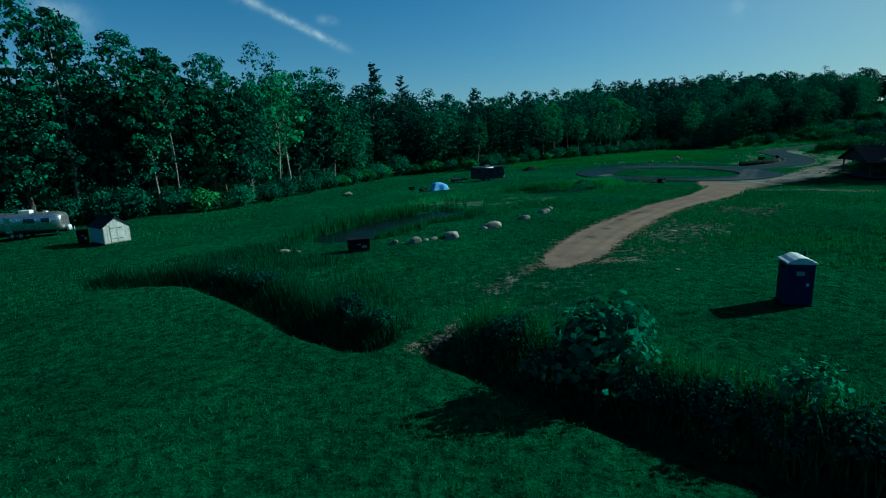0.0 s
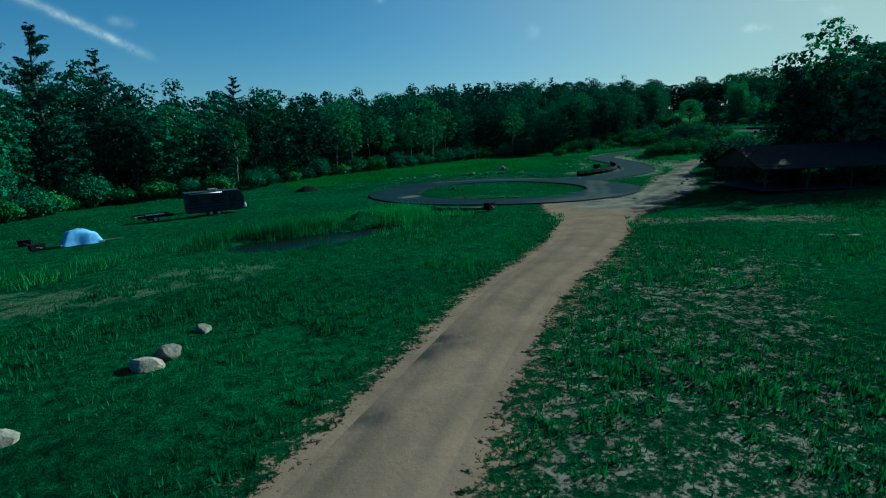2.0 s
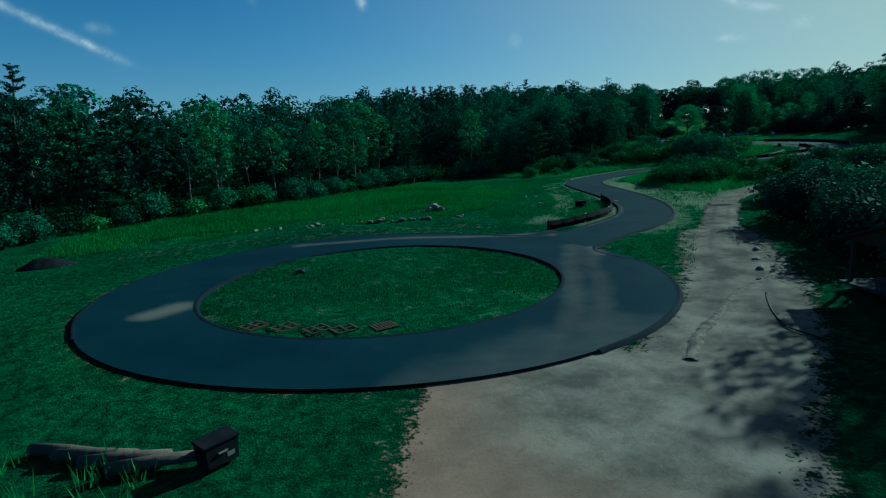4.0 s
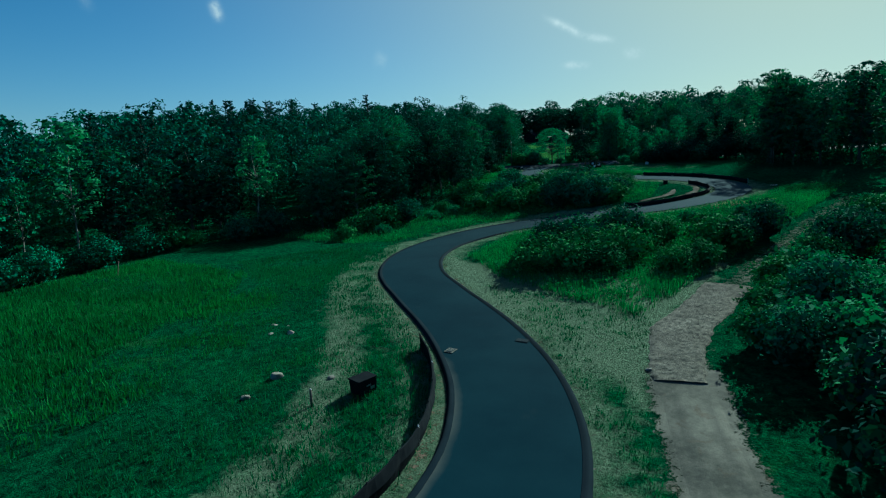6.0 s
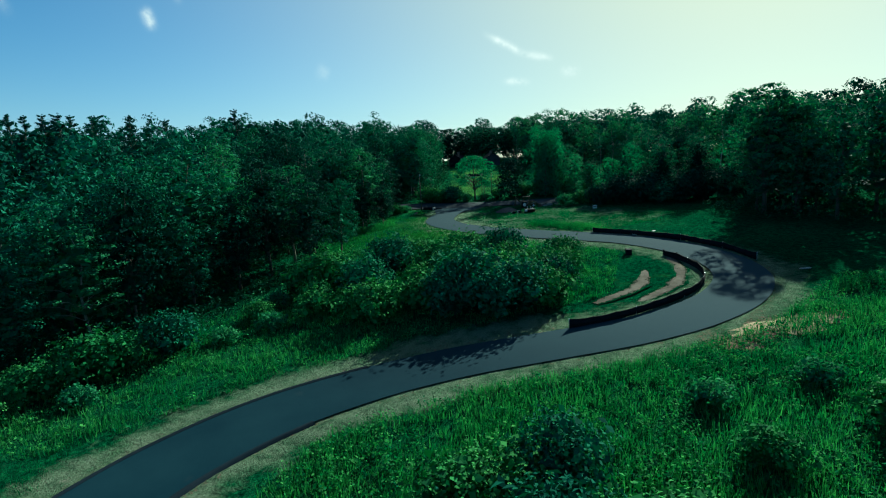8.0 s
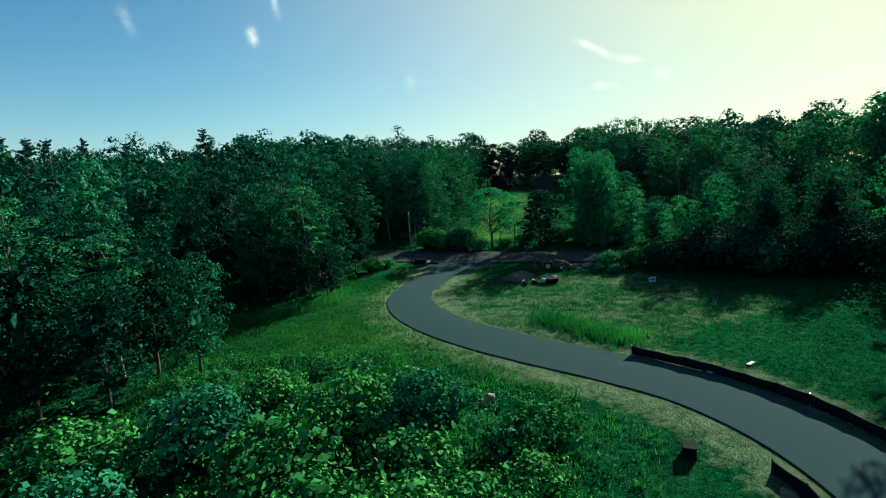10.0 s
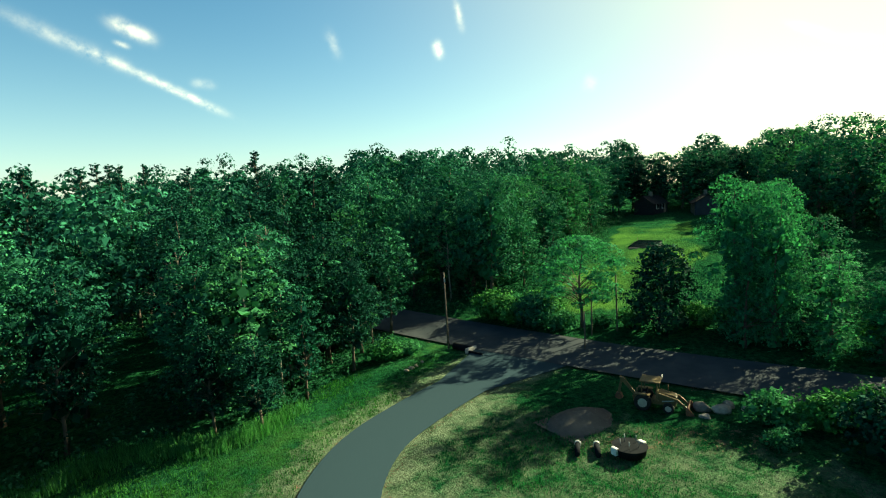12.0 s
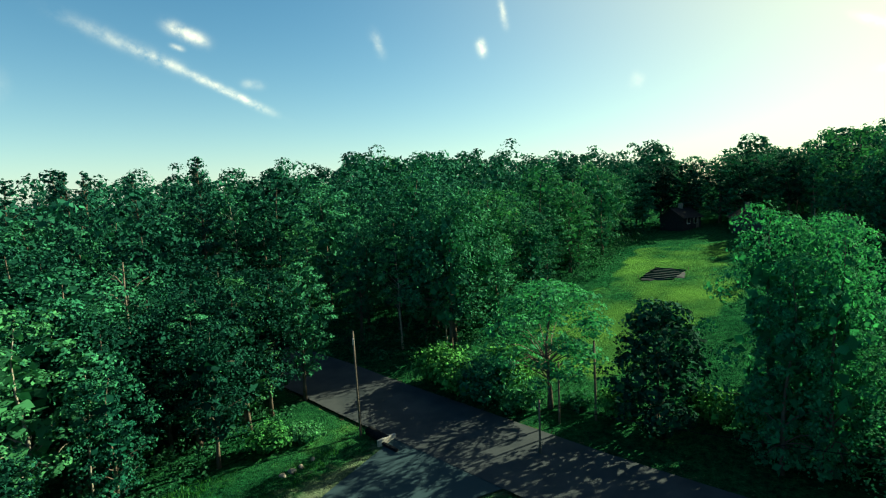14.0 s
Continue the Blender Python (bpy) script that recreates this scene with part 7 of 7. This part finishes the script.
def pole(x, y, h, r, label, arm=False, lean=(0.0, 0.0)):
    e = root("utility_pole", x, y)
    part("shaft", tubed([(0, 0, -0.3), (lean[0] * 0.5, lean[1] * 0.5, h * 0.5), (lean[0], lean[1], h)], [r, r * 0.88, r * 0.75], 10), M_POLE, e)
    part("cap", tubed([(lean[0], lean[1], h), (lean[0], lean[1], h + 0.05)], [r * 0.8, r * 0.6], 10), M_BLACK, e)
    if arm:
        part("bracket", boxed(lean[0] - 0.06, lean[1] - 0.3, h - 0.9, lean[0] + 0.06, lean[1] - 0.05, h - 0.5), M_STEEL, e)
        part("conduit", tubed([(r + 0.02, 0, 0), (r + 0.02 + lean[0] * 0.8, lean[1] * 0.8, h * 0.8)], [0.02, 0.02], 6), M_BLACK, e)
    return tagged(e, label, "pole")


def wire(a, b, sag, name="wire"):
    pts = []
    for k in range(13):
        f = k / 12
        p = Vector(a).lerp(Vector(b), f)
        p.z -= sag * 4 * f * (1 - f)
        pts.append(p)
    bm = bmesh.new()
    tube(bm, pts, [0.018] * 13, 5)
    me = bpy.data.meshes.new(name)
    bm.to_mesh(me)
    bm.free()
    me.materials.append(M_BLACK)
    return tagged(new(name, me), "thin dark overhead wire between poles", "wire", "overhead wires")


def heap(name, x, y, lx, ly, h, material, label, category, turn=0.0):
    e = root(name, x, y, None, turn)
    m = e.matrix_basis.copy()
    bpy.data.objects.remove(e)
    n = 28
    verts = []
    for j in range(n):
        for i in range(n):
            u, v = -1 + 2 * i / (n - 1), -1 + 2 * j / (n - 1)
            r = math.hypot(u, v)
            z = h * max(0, math.cos(min(r, 1.0) * math.pi / 2)) ** 1.2 * (1 + 0.25 * noise.noise(Vector((u * 2.2, v * 2.2, x)))) + 0.05 * noise.noise(Vector((u * 8, v * 8, y)))
            verts.append((u * lx, v * ly, z if r < 0.97 else -0.12))
    o = new(name, sheet(name, verts, grid_faces(n, n), material, True))
    o.matrix_basis = m
    return tagged(o, label, category)


def patch(name, x, y, lx, ly, turn, material, lift, label, category):
    """A thin ragged patch that follows the ground."""
    n, a = 40, np.linspace(0, 2 * math.pi, 41)[:-1]
    rag = 1 + 0.14 * np.sin(3 * a + x) + 0.1 * np.sin(7 * a + y) + 0.09 * np.sin(13 * a + 2 * x) + 0.07 * np.sin(17 * a + y)
    c, s = math.cos(radians(turn)), math.sin(radians(turn))
    rows = []
    for f, dz in ((1.0, -0.02), (0.93, lift), (0.6, lift + 0.005), (0.25, lift + 0.008)):
        u, v = lx * rag * f * np.cos(a), ly * rag * f * np.sin(a)
        px, py = x + u * c - v * s, y + u * s + v * c
        rows.append(np.column_stack([px, py, ground(px, py) + dz]))
    v = np.vstack(rows)
    faces = [(r * n + i, r * n + (i + 1) % n, (r + 1) * n + (i + 1) % n, (r + 1) * n + i) for r in range(3) for i in range(n)]
    me = sheet(name, v, faces, material, True)
    bm = bmesh.new()
    bm.from_mesh(me)
    bm.verts.ensure_lookup_table()
    bm.faces.new([bm.verts[3 * n + i] for i in range(n)])
    bm.to_mesh(me)
    bm.free()
    return tagged(new(name, me), label, category, kind="structure")


def house(x, y, turn, L, W, h, ridge, wall, label, windows=3):
    e = root("house", x, y, None, turn)
    bm = bmesh.new()
    prism(bm, [(-W, -0.5), (W, -0.5), (W, h), (0, ridge), (-W, h)], "x", -L, L)
    part("wall", bm, wall, e)
    for s in (-1, 1):
        bm = bmesh.new()
        prism(bm, [(s * -0.06, ridge + 0.12), (s * (W + 0.4), h - 0.18), (s * (W + 0.4), h - 0.3), (s * -0.06, ridge)], "x", -L - 0.4, L + 0.4)
        part("roof", bm, M_SHINGLE, e, "dark shingled roof slope")
    for k in range(windows):
        xx = -L + (k + 0.8) * 2 * L / (windows + 0.6)
        w = part("window", boxed(xx - 0.5, -W - 0.05, 1.0, xx + 0.5, -W + 0.02, 2.1), M_WHITE, e)
        part("pane", boxed(xx - 0.42, -W - 0.06, 1.08, xx + 0.42, -W - 0.045, 2.02), M_GLASS, w)
    part("door", boxed(L - 1.5, -W - 0.04, 0, L - 0.6, -W + 0.02, 2.05), M_WOOD, e)
    part("chimney", boxed(-0.3, -0.3, ridge - 0.4, 0.3, 0.3, ridge + 0.9), M_ROCK, e)
    tagged(e, label, "house")


# the start: toilet, shed, trailers
portable_toilet(14.4, 20.95, -14)
garden_shed(-30.2, 47.8, 54)
travel_trailer(-43.6, 55.0, 12)
storage_box("covered_cart", -33.0, 48.2, 30, 0.9, 0.8, 1.15, "dark covered garden cart beside the white shed")
camper(7.8, 89.0, 13)
flat_trailer(2.6, 87.4, 25)
tarp_heap(-0.2, 76.6, 20)
storage_box("crate", -4.3, 78.3, 10, 0.8, 0.5, 0.4, "small dark crate lying in the meadow")
storage_box("crate", -2.6, 75.4, 40, 0.9, 0.5, 0.35, "small dark crate beside the covered heap")
storage_box("storage_box", -5.7, 35.2, 14, 1.5, 0.85, 0.75, "black storage box with pale corner on the bank", M_BLACK)
storage_box("crate", 67.0, 111.9, 12, 1.0, 0.75, 0.65, "dark equipment box in the grass by the track", M_BLACK)
storage_box("crate", 138.6, 144.6, 40, 0.9, 0.6, 0.6, "dark equipment box inside the track's bend", M_BLACK)
storage_box("crate", 31.3, 75.6, 30, 0.9, 0.6, 0.6, "dark box beside the dirt path", M_BLACK)
for k in range(4):
    e = root("log", 27.6 + k * 0.75, 77.4 - k * 0.5, None, -30 + 8 * k)
    m = e.matrix_basis.copy()
    bpy.data.objects.remove(e)
    bm = tubed([(-1.1, 0, 0.16), (0, 0.03, 0.17), (1.1, 0, 0.15)], [0.17, 0.16, 0.14], 9)
    me = bpy.data.meshes.new("log")
    bm.to_mesh(me)
    bm.free()
    me.materials.append(M_BARK)
    o = new("log", me)
    o.matrix_basis = m
    tagged(o, "dark felled log lying in the grass", "log", "logs by the path")
heap("debris_heap", 18.2, 108.2, 1.9, 1.0, 0.7, M_BLACK, "low dark heap of debris in the grass", "heap", 15)
heap("gravel_mound", 155.4, 178.4, 2.6, 1.9, 0.6, M_SPOIL, "grey heap of gravelly earth in shade", "heap", 20)
heap("grass_mound", 20.0, 73.6, 3.4, 1.6, 0.9, M_GROUND, "grassy mound beside the pond", "mound", 30)

# boulders round the pond
for k, (x, y, s, f, pale) in enumerate(((-11.0, 35.9, 0.55, 0.4, 1), (-9.9, 35.6, 0.3, 0.5, 0), (-3.4, 36.9, 0.4, 0.6, 0), (-1.9, 36.6, 0.55, 0.75, 1), (-1.2, 37.2, 0.3, 0.6, 1), (-2.7, 36.4, 0.22, 0.6, 0), (0.6, 38.0, 0.95, 0.5, 1), (-0.6, 37.6, 0.4, 0.5, 0), (4.0, 41.1, 0.95, 0.55, 1), (3.2, 40.6, 0.5, 0.5, 0),
                                         (7.0, 44.7, 0.62, 0.7, 1), (9.7, 48.7, 0.6, 0.6, 0), (9.2, 47.9, 0.62, 0.6, 1), (10.4, 50.6, 0.45, 0.6, 0), (16.4, 37.0, 0.28, 0.4, 1), (-13.4, 76.6, 0.9, 0.45, 1), (17.2, 22.4, 0.14, 0.5, 1), (12.2, 26.8, 0.2, 0.4, 1))):
    s *= 0.72
    stone("boulder" if s > 0.3 else "stone", x, y, s, f, M_ROCK_PALE if pale else M_ROCK, "pale weathered boulder on the pond bank" if pale else "grey weathered boulder on the pond bank", "boulders round the pond", seed=k)
# row of stones at the meadow's edge
r_rocks = random.Random(5)
for k in range(46):
    f = r_rocks.random()
    x = 30.5 + 22.5 * f
    y = 114.8 - 3.2 * f ** 1.4 + r_rocks.gauss(0, 0.35)
    s = r_rocks.choice((0.11, 0.13, 0.16, 0.2, 0.27, 0.34))
    stone("stone" if s <= 0.3 else "boulder", x, y, s, r_rocks.uniform(0.5, 0.75), M_ROCK_PALE if r_rocks.random() < 0.3 else M_ROCK, "fieldstone in a low row along the meadow", "row of fieldstones", seed=100 + k)
for k, (x, y, s) in enumerate(((51.9, 117.8, 0.62), (51.2, 117.4, 0.4), (52.6, 117.3, 0.35))):
    stone("boulder", x, y, s, 0.75, M_ROCK_PALE, "pale boulder standing in the green meadow", seed=200 + k)
# stones by the junction and along the lane
for k, (x, y, s, f) in enumerate(((163.0, 176.6, 0.55, 0.7), (163.9, 175.9, 0.6, 0.6), (162.4, 175.6, 0.35, 0.6), (164.8, 176.4, 0.45, 0.6), (165.4, 175.4, 0.4, 0.5), (146.4, 193.4, 0.3, 0.6), (146.9, 193.8, 0.24, 0.6), (145.9, 193.0, 0.26, 0.6), (147.6, 194.6, 0.2, 0.6), (133.9, 155.4, 0.35, 0.7), (135.9, 151.8, 0.25, 0.7), (152.6, 196.0, 0.35, 0.5),
                                 (59.6, 83.6, 0.3, 0.6), (61.4, 85.4, 0.22, 0.6), (63.8, 87.4, 0.26, 0.6), (57.6, 82.0, 0.2, 0.5), (73.0, 96.6, 0.2, 0.5), (78.4, 105.2, 0.16, 0.5), (66.3, 114.0, 0.22, 0.6), (65.7, 121.8, 0.22, 0.6), (66.7, 121.1, 0.3, 0.7), (67.0, 122.5, 0.2, 0.6), (66.4, 123.3, 0.26, 0.5), (64.2, 115.7, 0.3, 0.7), (62.4, 114.4, 0.2, 0.6), (134.3, 155.5, 0.4, 0.9))):
    stone("boulder" if s > 0.3 else "stone", x, y, s, f, M_ROCK_PALE if k % 3 else M_ROCK, "rough pale stone lying beside the way", "stones beside the ways", seed=300 + k)

# the loop and the track
for x, y, tn in ((32.3, 86.6, 34), (33.6, 85.8, 30), (34.9, 84.9, 24), (36.0, 84.4, 18)):
    pallet(x, y, tn, False, "broken wooden pallet frame in the grass")
pallet(37.7, 84.0, 12, True, "dark slatted pallet in the grass")
barrier([(56.7, 101.9), (59.6, 102.9), (63.2, 104.4), (66.4, 106.4), (69.0, 109.2), (70.9, 112.4), (71.7, 114.6)], 0.8, "low black barrier along the track's inner edge", -1)
barrier([(117.4, 136.5), (121.0, 134.9), (125.2, 133.9), (129.6, 133.5), (133.6, 134.2), (137.0, 136.2), (139.4, 139.2), (140.4, 141.6)], 0.62, "low black barrier inside the track's bend", -1)
barrier([(143.0, 133.4), (146.0, 137.6), (147.6, 142.6), (147.8, 147.6), (146.9, 152.2), (146.2, 154.4)], 0.66, "low black barrier outside the track's bend", 1)
part_post = root("marker_post", 64.6, 112.0)
part("stake", tubed([(0, 0, -0.1), (0, 0, 0.75)], [0.06, 0.055], 8), M_WOOD, part_post)
part("cap", tubed([(0, 0, 0.75), (0, 0, 0.8)], [0.06, 0.03], 8), M_STEEL, part_post)
tagged(part_post, "short pale marker post in the grass", "post")
stake = root("fence_stake", 59.2, 149.1, None, 20)
part("stake", tubed([(0, 0, -0.15), (0.35, 0.1, 1.5)], [0.06, 0.05], 8), M_WOOD, stake)
tagged(stake, "leaning grey wooden stake at the meadow's edge", "post")
cover = root("drain_cover", 72.7, 113.2, float(ground(72.7, 113.2)) + 0.06, 25)
part("frame", boxed(-0.3, -0.25, 0.0, 0.3, 0.25, 0.035, bevel=0.01), M_ROCK, cover, "grey concrete frame")
part("lid", boxed(-0.24, -0.19, 0.036, 0.24, 0.19, 0.05, bevel=0.006), M_ROAD, cover)
for k in range(4):
    part("rib", boxed(-0.2, -0.155 + k * 0.09, 0.051, 0.2, -0.125 + k * 0.09, 0.06), M_ROCK, cover)
tagged(cover, "square dull drain cover set in the asphalt", "cover")
grate = root("drain_grate", 76.5, 111.75, float(ground(76.5, 111.75)) + 0.07, -62)
part("frame", boxed(-0.36, -0.24, 0.0, 0.36, 0.24, 0.02), M_KERB, grate)
for k in range(6):
    part("bar", boxed(-0.3 + k * 0.11, -0.2, 0.021, -0.26 + k * 0.11, 0.2, 0.035), M_ROAD, grate)
tagged(grate, "small slotted iron grate at the track's edge", "grate")
for line in ([(139.6, 143.8), (136.4, 141.4), (132.4, 139.2), (128.4, 137.9), (123.4, 138.4)], [(140.4, 141.8), (138.2, 139.2), (134.6, 136.9), (130.7, 135.7), (125.6, 135.8)]):
    c = curve(line, 0.4)
    t = np.linspace(0, 1, len(c))
    w = 0.75 * (0.55 + 0.45 * np.sin(math.pi * t)) * (1 + 0.12 * np.sin(t * 23) + 0.1 * np.sin(t * 41 + 1))
    cols = (1.2, 0.9, 0.6, 0.3, 0, -0.3, -0.6, -0.9, -1.2)
    end = np.clip(np.minimum(t, 1 - t) / 0.12, 0, 1)
    strip = ribbon("sand_strip", c, [w * k for k in cols], [(0.07 - 0.05 * abs(k)) * end - 0.06 * (1 - end) for k in cols], M_GROUND)
    for key, v in (("bare", np.array([0.1, 0.42, 0.6, 0.72, 0.75, 0.72, 0.6, 0.42, 0.1])), ("pale", np.full(9, 0.75))):
        strip.data.attributes.new(key, "FLOAT", "POINT").data.foreach_set("value", np.tile(v, len(c)).astype(np.float32))
    tagged(strip, "worn sandy strip inside the bend", "sand", kind="structure")
patch("sand_patch", 126.6, 125.2, 4.8, 1.5, -22, M_SAND, 0.03, "pale sandy patch beside the track", "sand")

ridge = curve([(60.4, 83.2), (58.0, 82.0), (54.8, 80.9), (51.6, 79.0), (48.8, 77.4), (46.6, 75.6)], 0.3)
t = np.arange(len(ridge))
ragged = 0.06 * np.sin(t * 0.9) + 0.05 * np.sin(t * 2.3 + 1)
bank = ribbon("stone_ridge", ridge, [0.26 + ragged, 0.12, 0.0, -0.14, -0.28 - ragged], [-0.02, 0.07, 0.10, 0.075, -0.02], M_GRAVEL)
tagged(bank, "low pale ridge of crushed stone along the lane", "gravel", kind="structure")
hose = root("hose", 54.7, 79.2, float(ground(54.7, 79.2)))
run = [(x - 54.7, y - 79.2, float(ground(x, y)) + 0.06 - float(ground(54.7, 79.2))) for x, y in curve([(55.6, 80.0), (54.7, 79.2), (53.5, 78.0), (52.6, 76.9), (52.2, 76.2), (52.1, 74.6)], 0.4)]
part("pipe", tubed(run, [0.035] * len(run), 8), M_RUBBER, hose)
part("coupling", tubed([(0.84, 0.74, 0.06), (0.98, 0.87, 0.06)], [0.05, 0.05], 10), M_BLACK, hose)
tagged(hose, "black drainage hose lying on the dirt lane", "hose")
stone("stone", 35.3, 96.4, 0.3, 0.6, M_SHINGLE, "dark stone in the grass island", seed=411)

# the shelter beside the path
shelter(67.0, 71.0, -18.6)
for x, y in ((60.2, 72.6), (63.4, 71.2), (66.8, 70.6), (69.6, 68.6), (72.4, 68.4), (62.0, 74.6), (66.0, 73.4)):
    picnic_table(x, y, float(ground(67.0, 71.0)) + 0.08, rng.uniform(-30, 10))
patch("rubber_mat", 41.6, 52.4, 1.1, 0.5, -30, M_RUBBER, 0.03, "dark round mat lying in dry grass", "mat")

# the junction
backhoe(160.6, 178.1, -42)
for x, y, tn in ((153.3, 174.9, 62), (154.3, 174.4, 66)):
    e = root("drain_pipe", x, y, None, tn)
    part("pipe", tubed([(-0.7, 0, 0.17), (0.7, 0, 0.17)], [0.16, 0.16], 14), M_BLACK, e)
    part("collar", tubed([(0.58, 0, 0.17), (0.72, 0, 0.17)], [0.19, 0.19], 14), M_WHITE, e)
    tagged(e, "short dark drain pipe with a pale collar lying in the grass", "pipe", "drain pipes")
tub = root("fire_tub", 155.9, 173.6, None, 20)
bm = bmesh.new()
tube(bm, [(0, 0, 0.0), (0, 0, 0.45), (0, 0, 0.5)], [0.85, 0.95, 0.98], 24)
part("basin", bm, M_BLACK, tub)
for k in range(5):
    a = k * 1.25
    part("rod", tubed([(0.5 * math.cos(a), 0.5 * math.sin(a), 0.45), (0.55 * math.cos(a), 0.55 * math.sin(a), 0.95)], [0.025, 0.025], 6), M_STEEL, tub)
part("rag", boxed(0.75, -0.35, 0.3, 1.02, 0.1, 0.56, bevel=0.06), M_WHITE, tub, "white plastic rag over the rim")
part("rag", boxed(-1.05, 0.1, 0.1, -0.82, 0.5, 0.54, bevel=0.06), M_WHITE, tub, "white plastic rag over the rim")
tagged(tub, "round black tub with scrap metal and white rags", "tub")
sign = root("field_sign", 162.4, 165.2, None, -15)
for s in (-1, 1):
    part("stake", boxed(s * 0.3 - 0.02, -0.02, -0.1, s * 0.3 + 0.02, 0.02, 0.5), M_STEEL, sign)
bd = part("board", boxed(-0.42, -0.035, 0.18, 0.42, 0.0, 0.72, bevel=0.01), M_WHITE, sign, "white sign board")
part("bar", boxed(-0.3, -0.042, 0.42, 0.3, -0.036, 0.56), M_BLUE, bd)
tagged(sign, "small white sign on two stakes in the field", "sign")
for x, y, tn, L in ((150.6, 148.3, 5, 0.4), (132.85, 162.8, -67, 0.85), (141.8, 128.6, -39, 0.9), (147.6, 149.4, 60, 0.4)):
    e = root("plank", x, y, None, tn)
    part("board", boxed(-L, -0.12, 0.05, L, 0.12, 0.1, bevel=0.01), M_PAINT, e)
    part("cleat", boxed(-L * 0.7, -0.14, 0.0, -L * 0.5, 0.14, 0.05), M_WOOD, e)
    tagged(e, "white painted board lying in the grass", "plank")
pole(150.7, 197.1, 7.6, 0.085, "tall weathered wooden utility pole by the road", True, (-0.12, 0.1))
pole(166.9, 193.6, 5.6, 0.09, "slim grey pole on the lawn's edge", False, (-0.1, 0.0))
pole(164.4, 194.0, 4.4, 0.07, "slim grey pole beside the small tree", False)
pole(161.9, 190.6, 3.6, 0.07, "short dark pole at the roadside", False)
g = lambda x, y, h: (x, y, float(ground(x, y)) + h)
wire(g(161.9, 190.6, 3.5), g(166.9, 193.6, 4.6), 0.25)
wire(g(166.9, 193.6, 3.4), g(186.0, 180.0, 4.2), 0.6)
wire(g(161.9, 190.6, 3.4), g(184.0, 172.0, 4.0), 0.6)
culvert = root("culvert", 152.0, 196.2, None, 35)
part("pipe", tubed([(0, -0.9, 0.15), (0, 1.2, 0.2)], [0.34, 0.34], 16), M_BLACK, culvert)
part("headwall", boxed(-0.75, -1.0, -0.2, 0.75, -0.8, 0.42, bevel=0.03), M_CONCRETE, culvert, "pale concrete headwall")
part("edging", boxed(-0.5, -2.6, -0.05, -0.3, -0.95, 0.22, bevel=0.03), M_BLACK, culvert, "dark edging")
tagged(culvert, "road culvert with dark pipe and concrete headwall", "culvert")

# the lawn on the hill
bed = root("garden_bed", 188.3, 221.6, None, 40)
patch("garden_soil", 188.3, 221.6, 3.0, 2.3, 40, M_ROAD, 0.05, "dark dug garden soil in the lawn", "soil")
for k in range(7):
    a = -2.4 + k * 0.8
    c, s = math.cos(radians(40)), math.sin(radians(40))
    bm = bmesh.new()
    pts = []
    for q in (-1.9, -0.6, 0.6, 1.9):
        wx, wy = 188.3 + a * c - q * s, 221.6 + a * s + q * c
        pts.append((a, q, float(ground(wx, wy)) - float(ground(188.3, 221.6)) + 0.06))
    tube(bm, pts, [0.11] * 4, 6)
    part("row", bm, M_LEAF_DARK, bed, "row of low dark plants")
for q in (-2.1, 2.1):
    for a in (-2.8, 2.8):
        c, s = math.cos(radians(40)), math.sin(radians(40))
        z = float(ground(188.3 + a * c - q * s, 221.6 + a * s + q * c)) - float(ground(188.3, 221.6))
        part("stake", tubed([(a, q, z - 0.1), (a, q, z + 0.4)], [0.03, 0.03], 6), M_WOOD, bed)
tagged(bed, "dark rectangular vegetable bed in the lawn", "garden")
house(209.5, 252.0, 25, 2.8, 2.3, 2.3, 3.8, M_SHINGLE, "dark timber house below the trees", 2)
house(216.5, 243.5, 60, 3.0, 2.4, 2.4, 3.9, M_CAMPER, "small pale house at the lawn's edge", 2)
for t in TEMPLATES:
    for o in (*t.children_recursive, t):
        bpy.data.objects.remove(o)
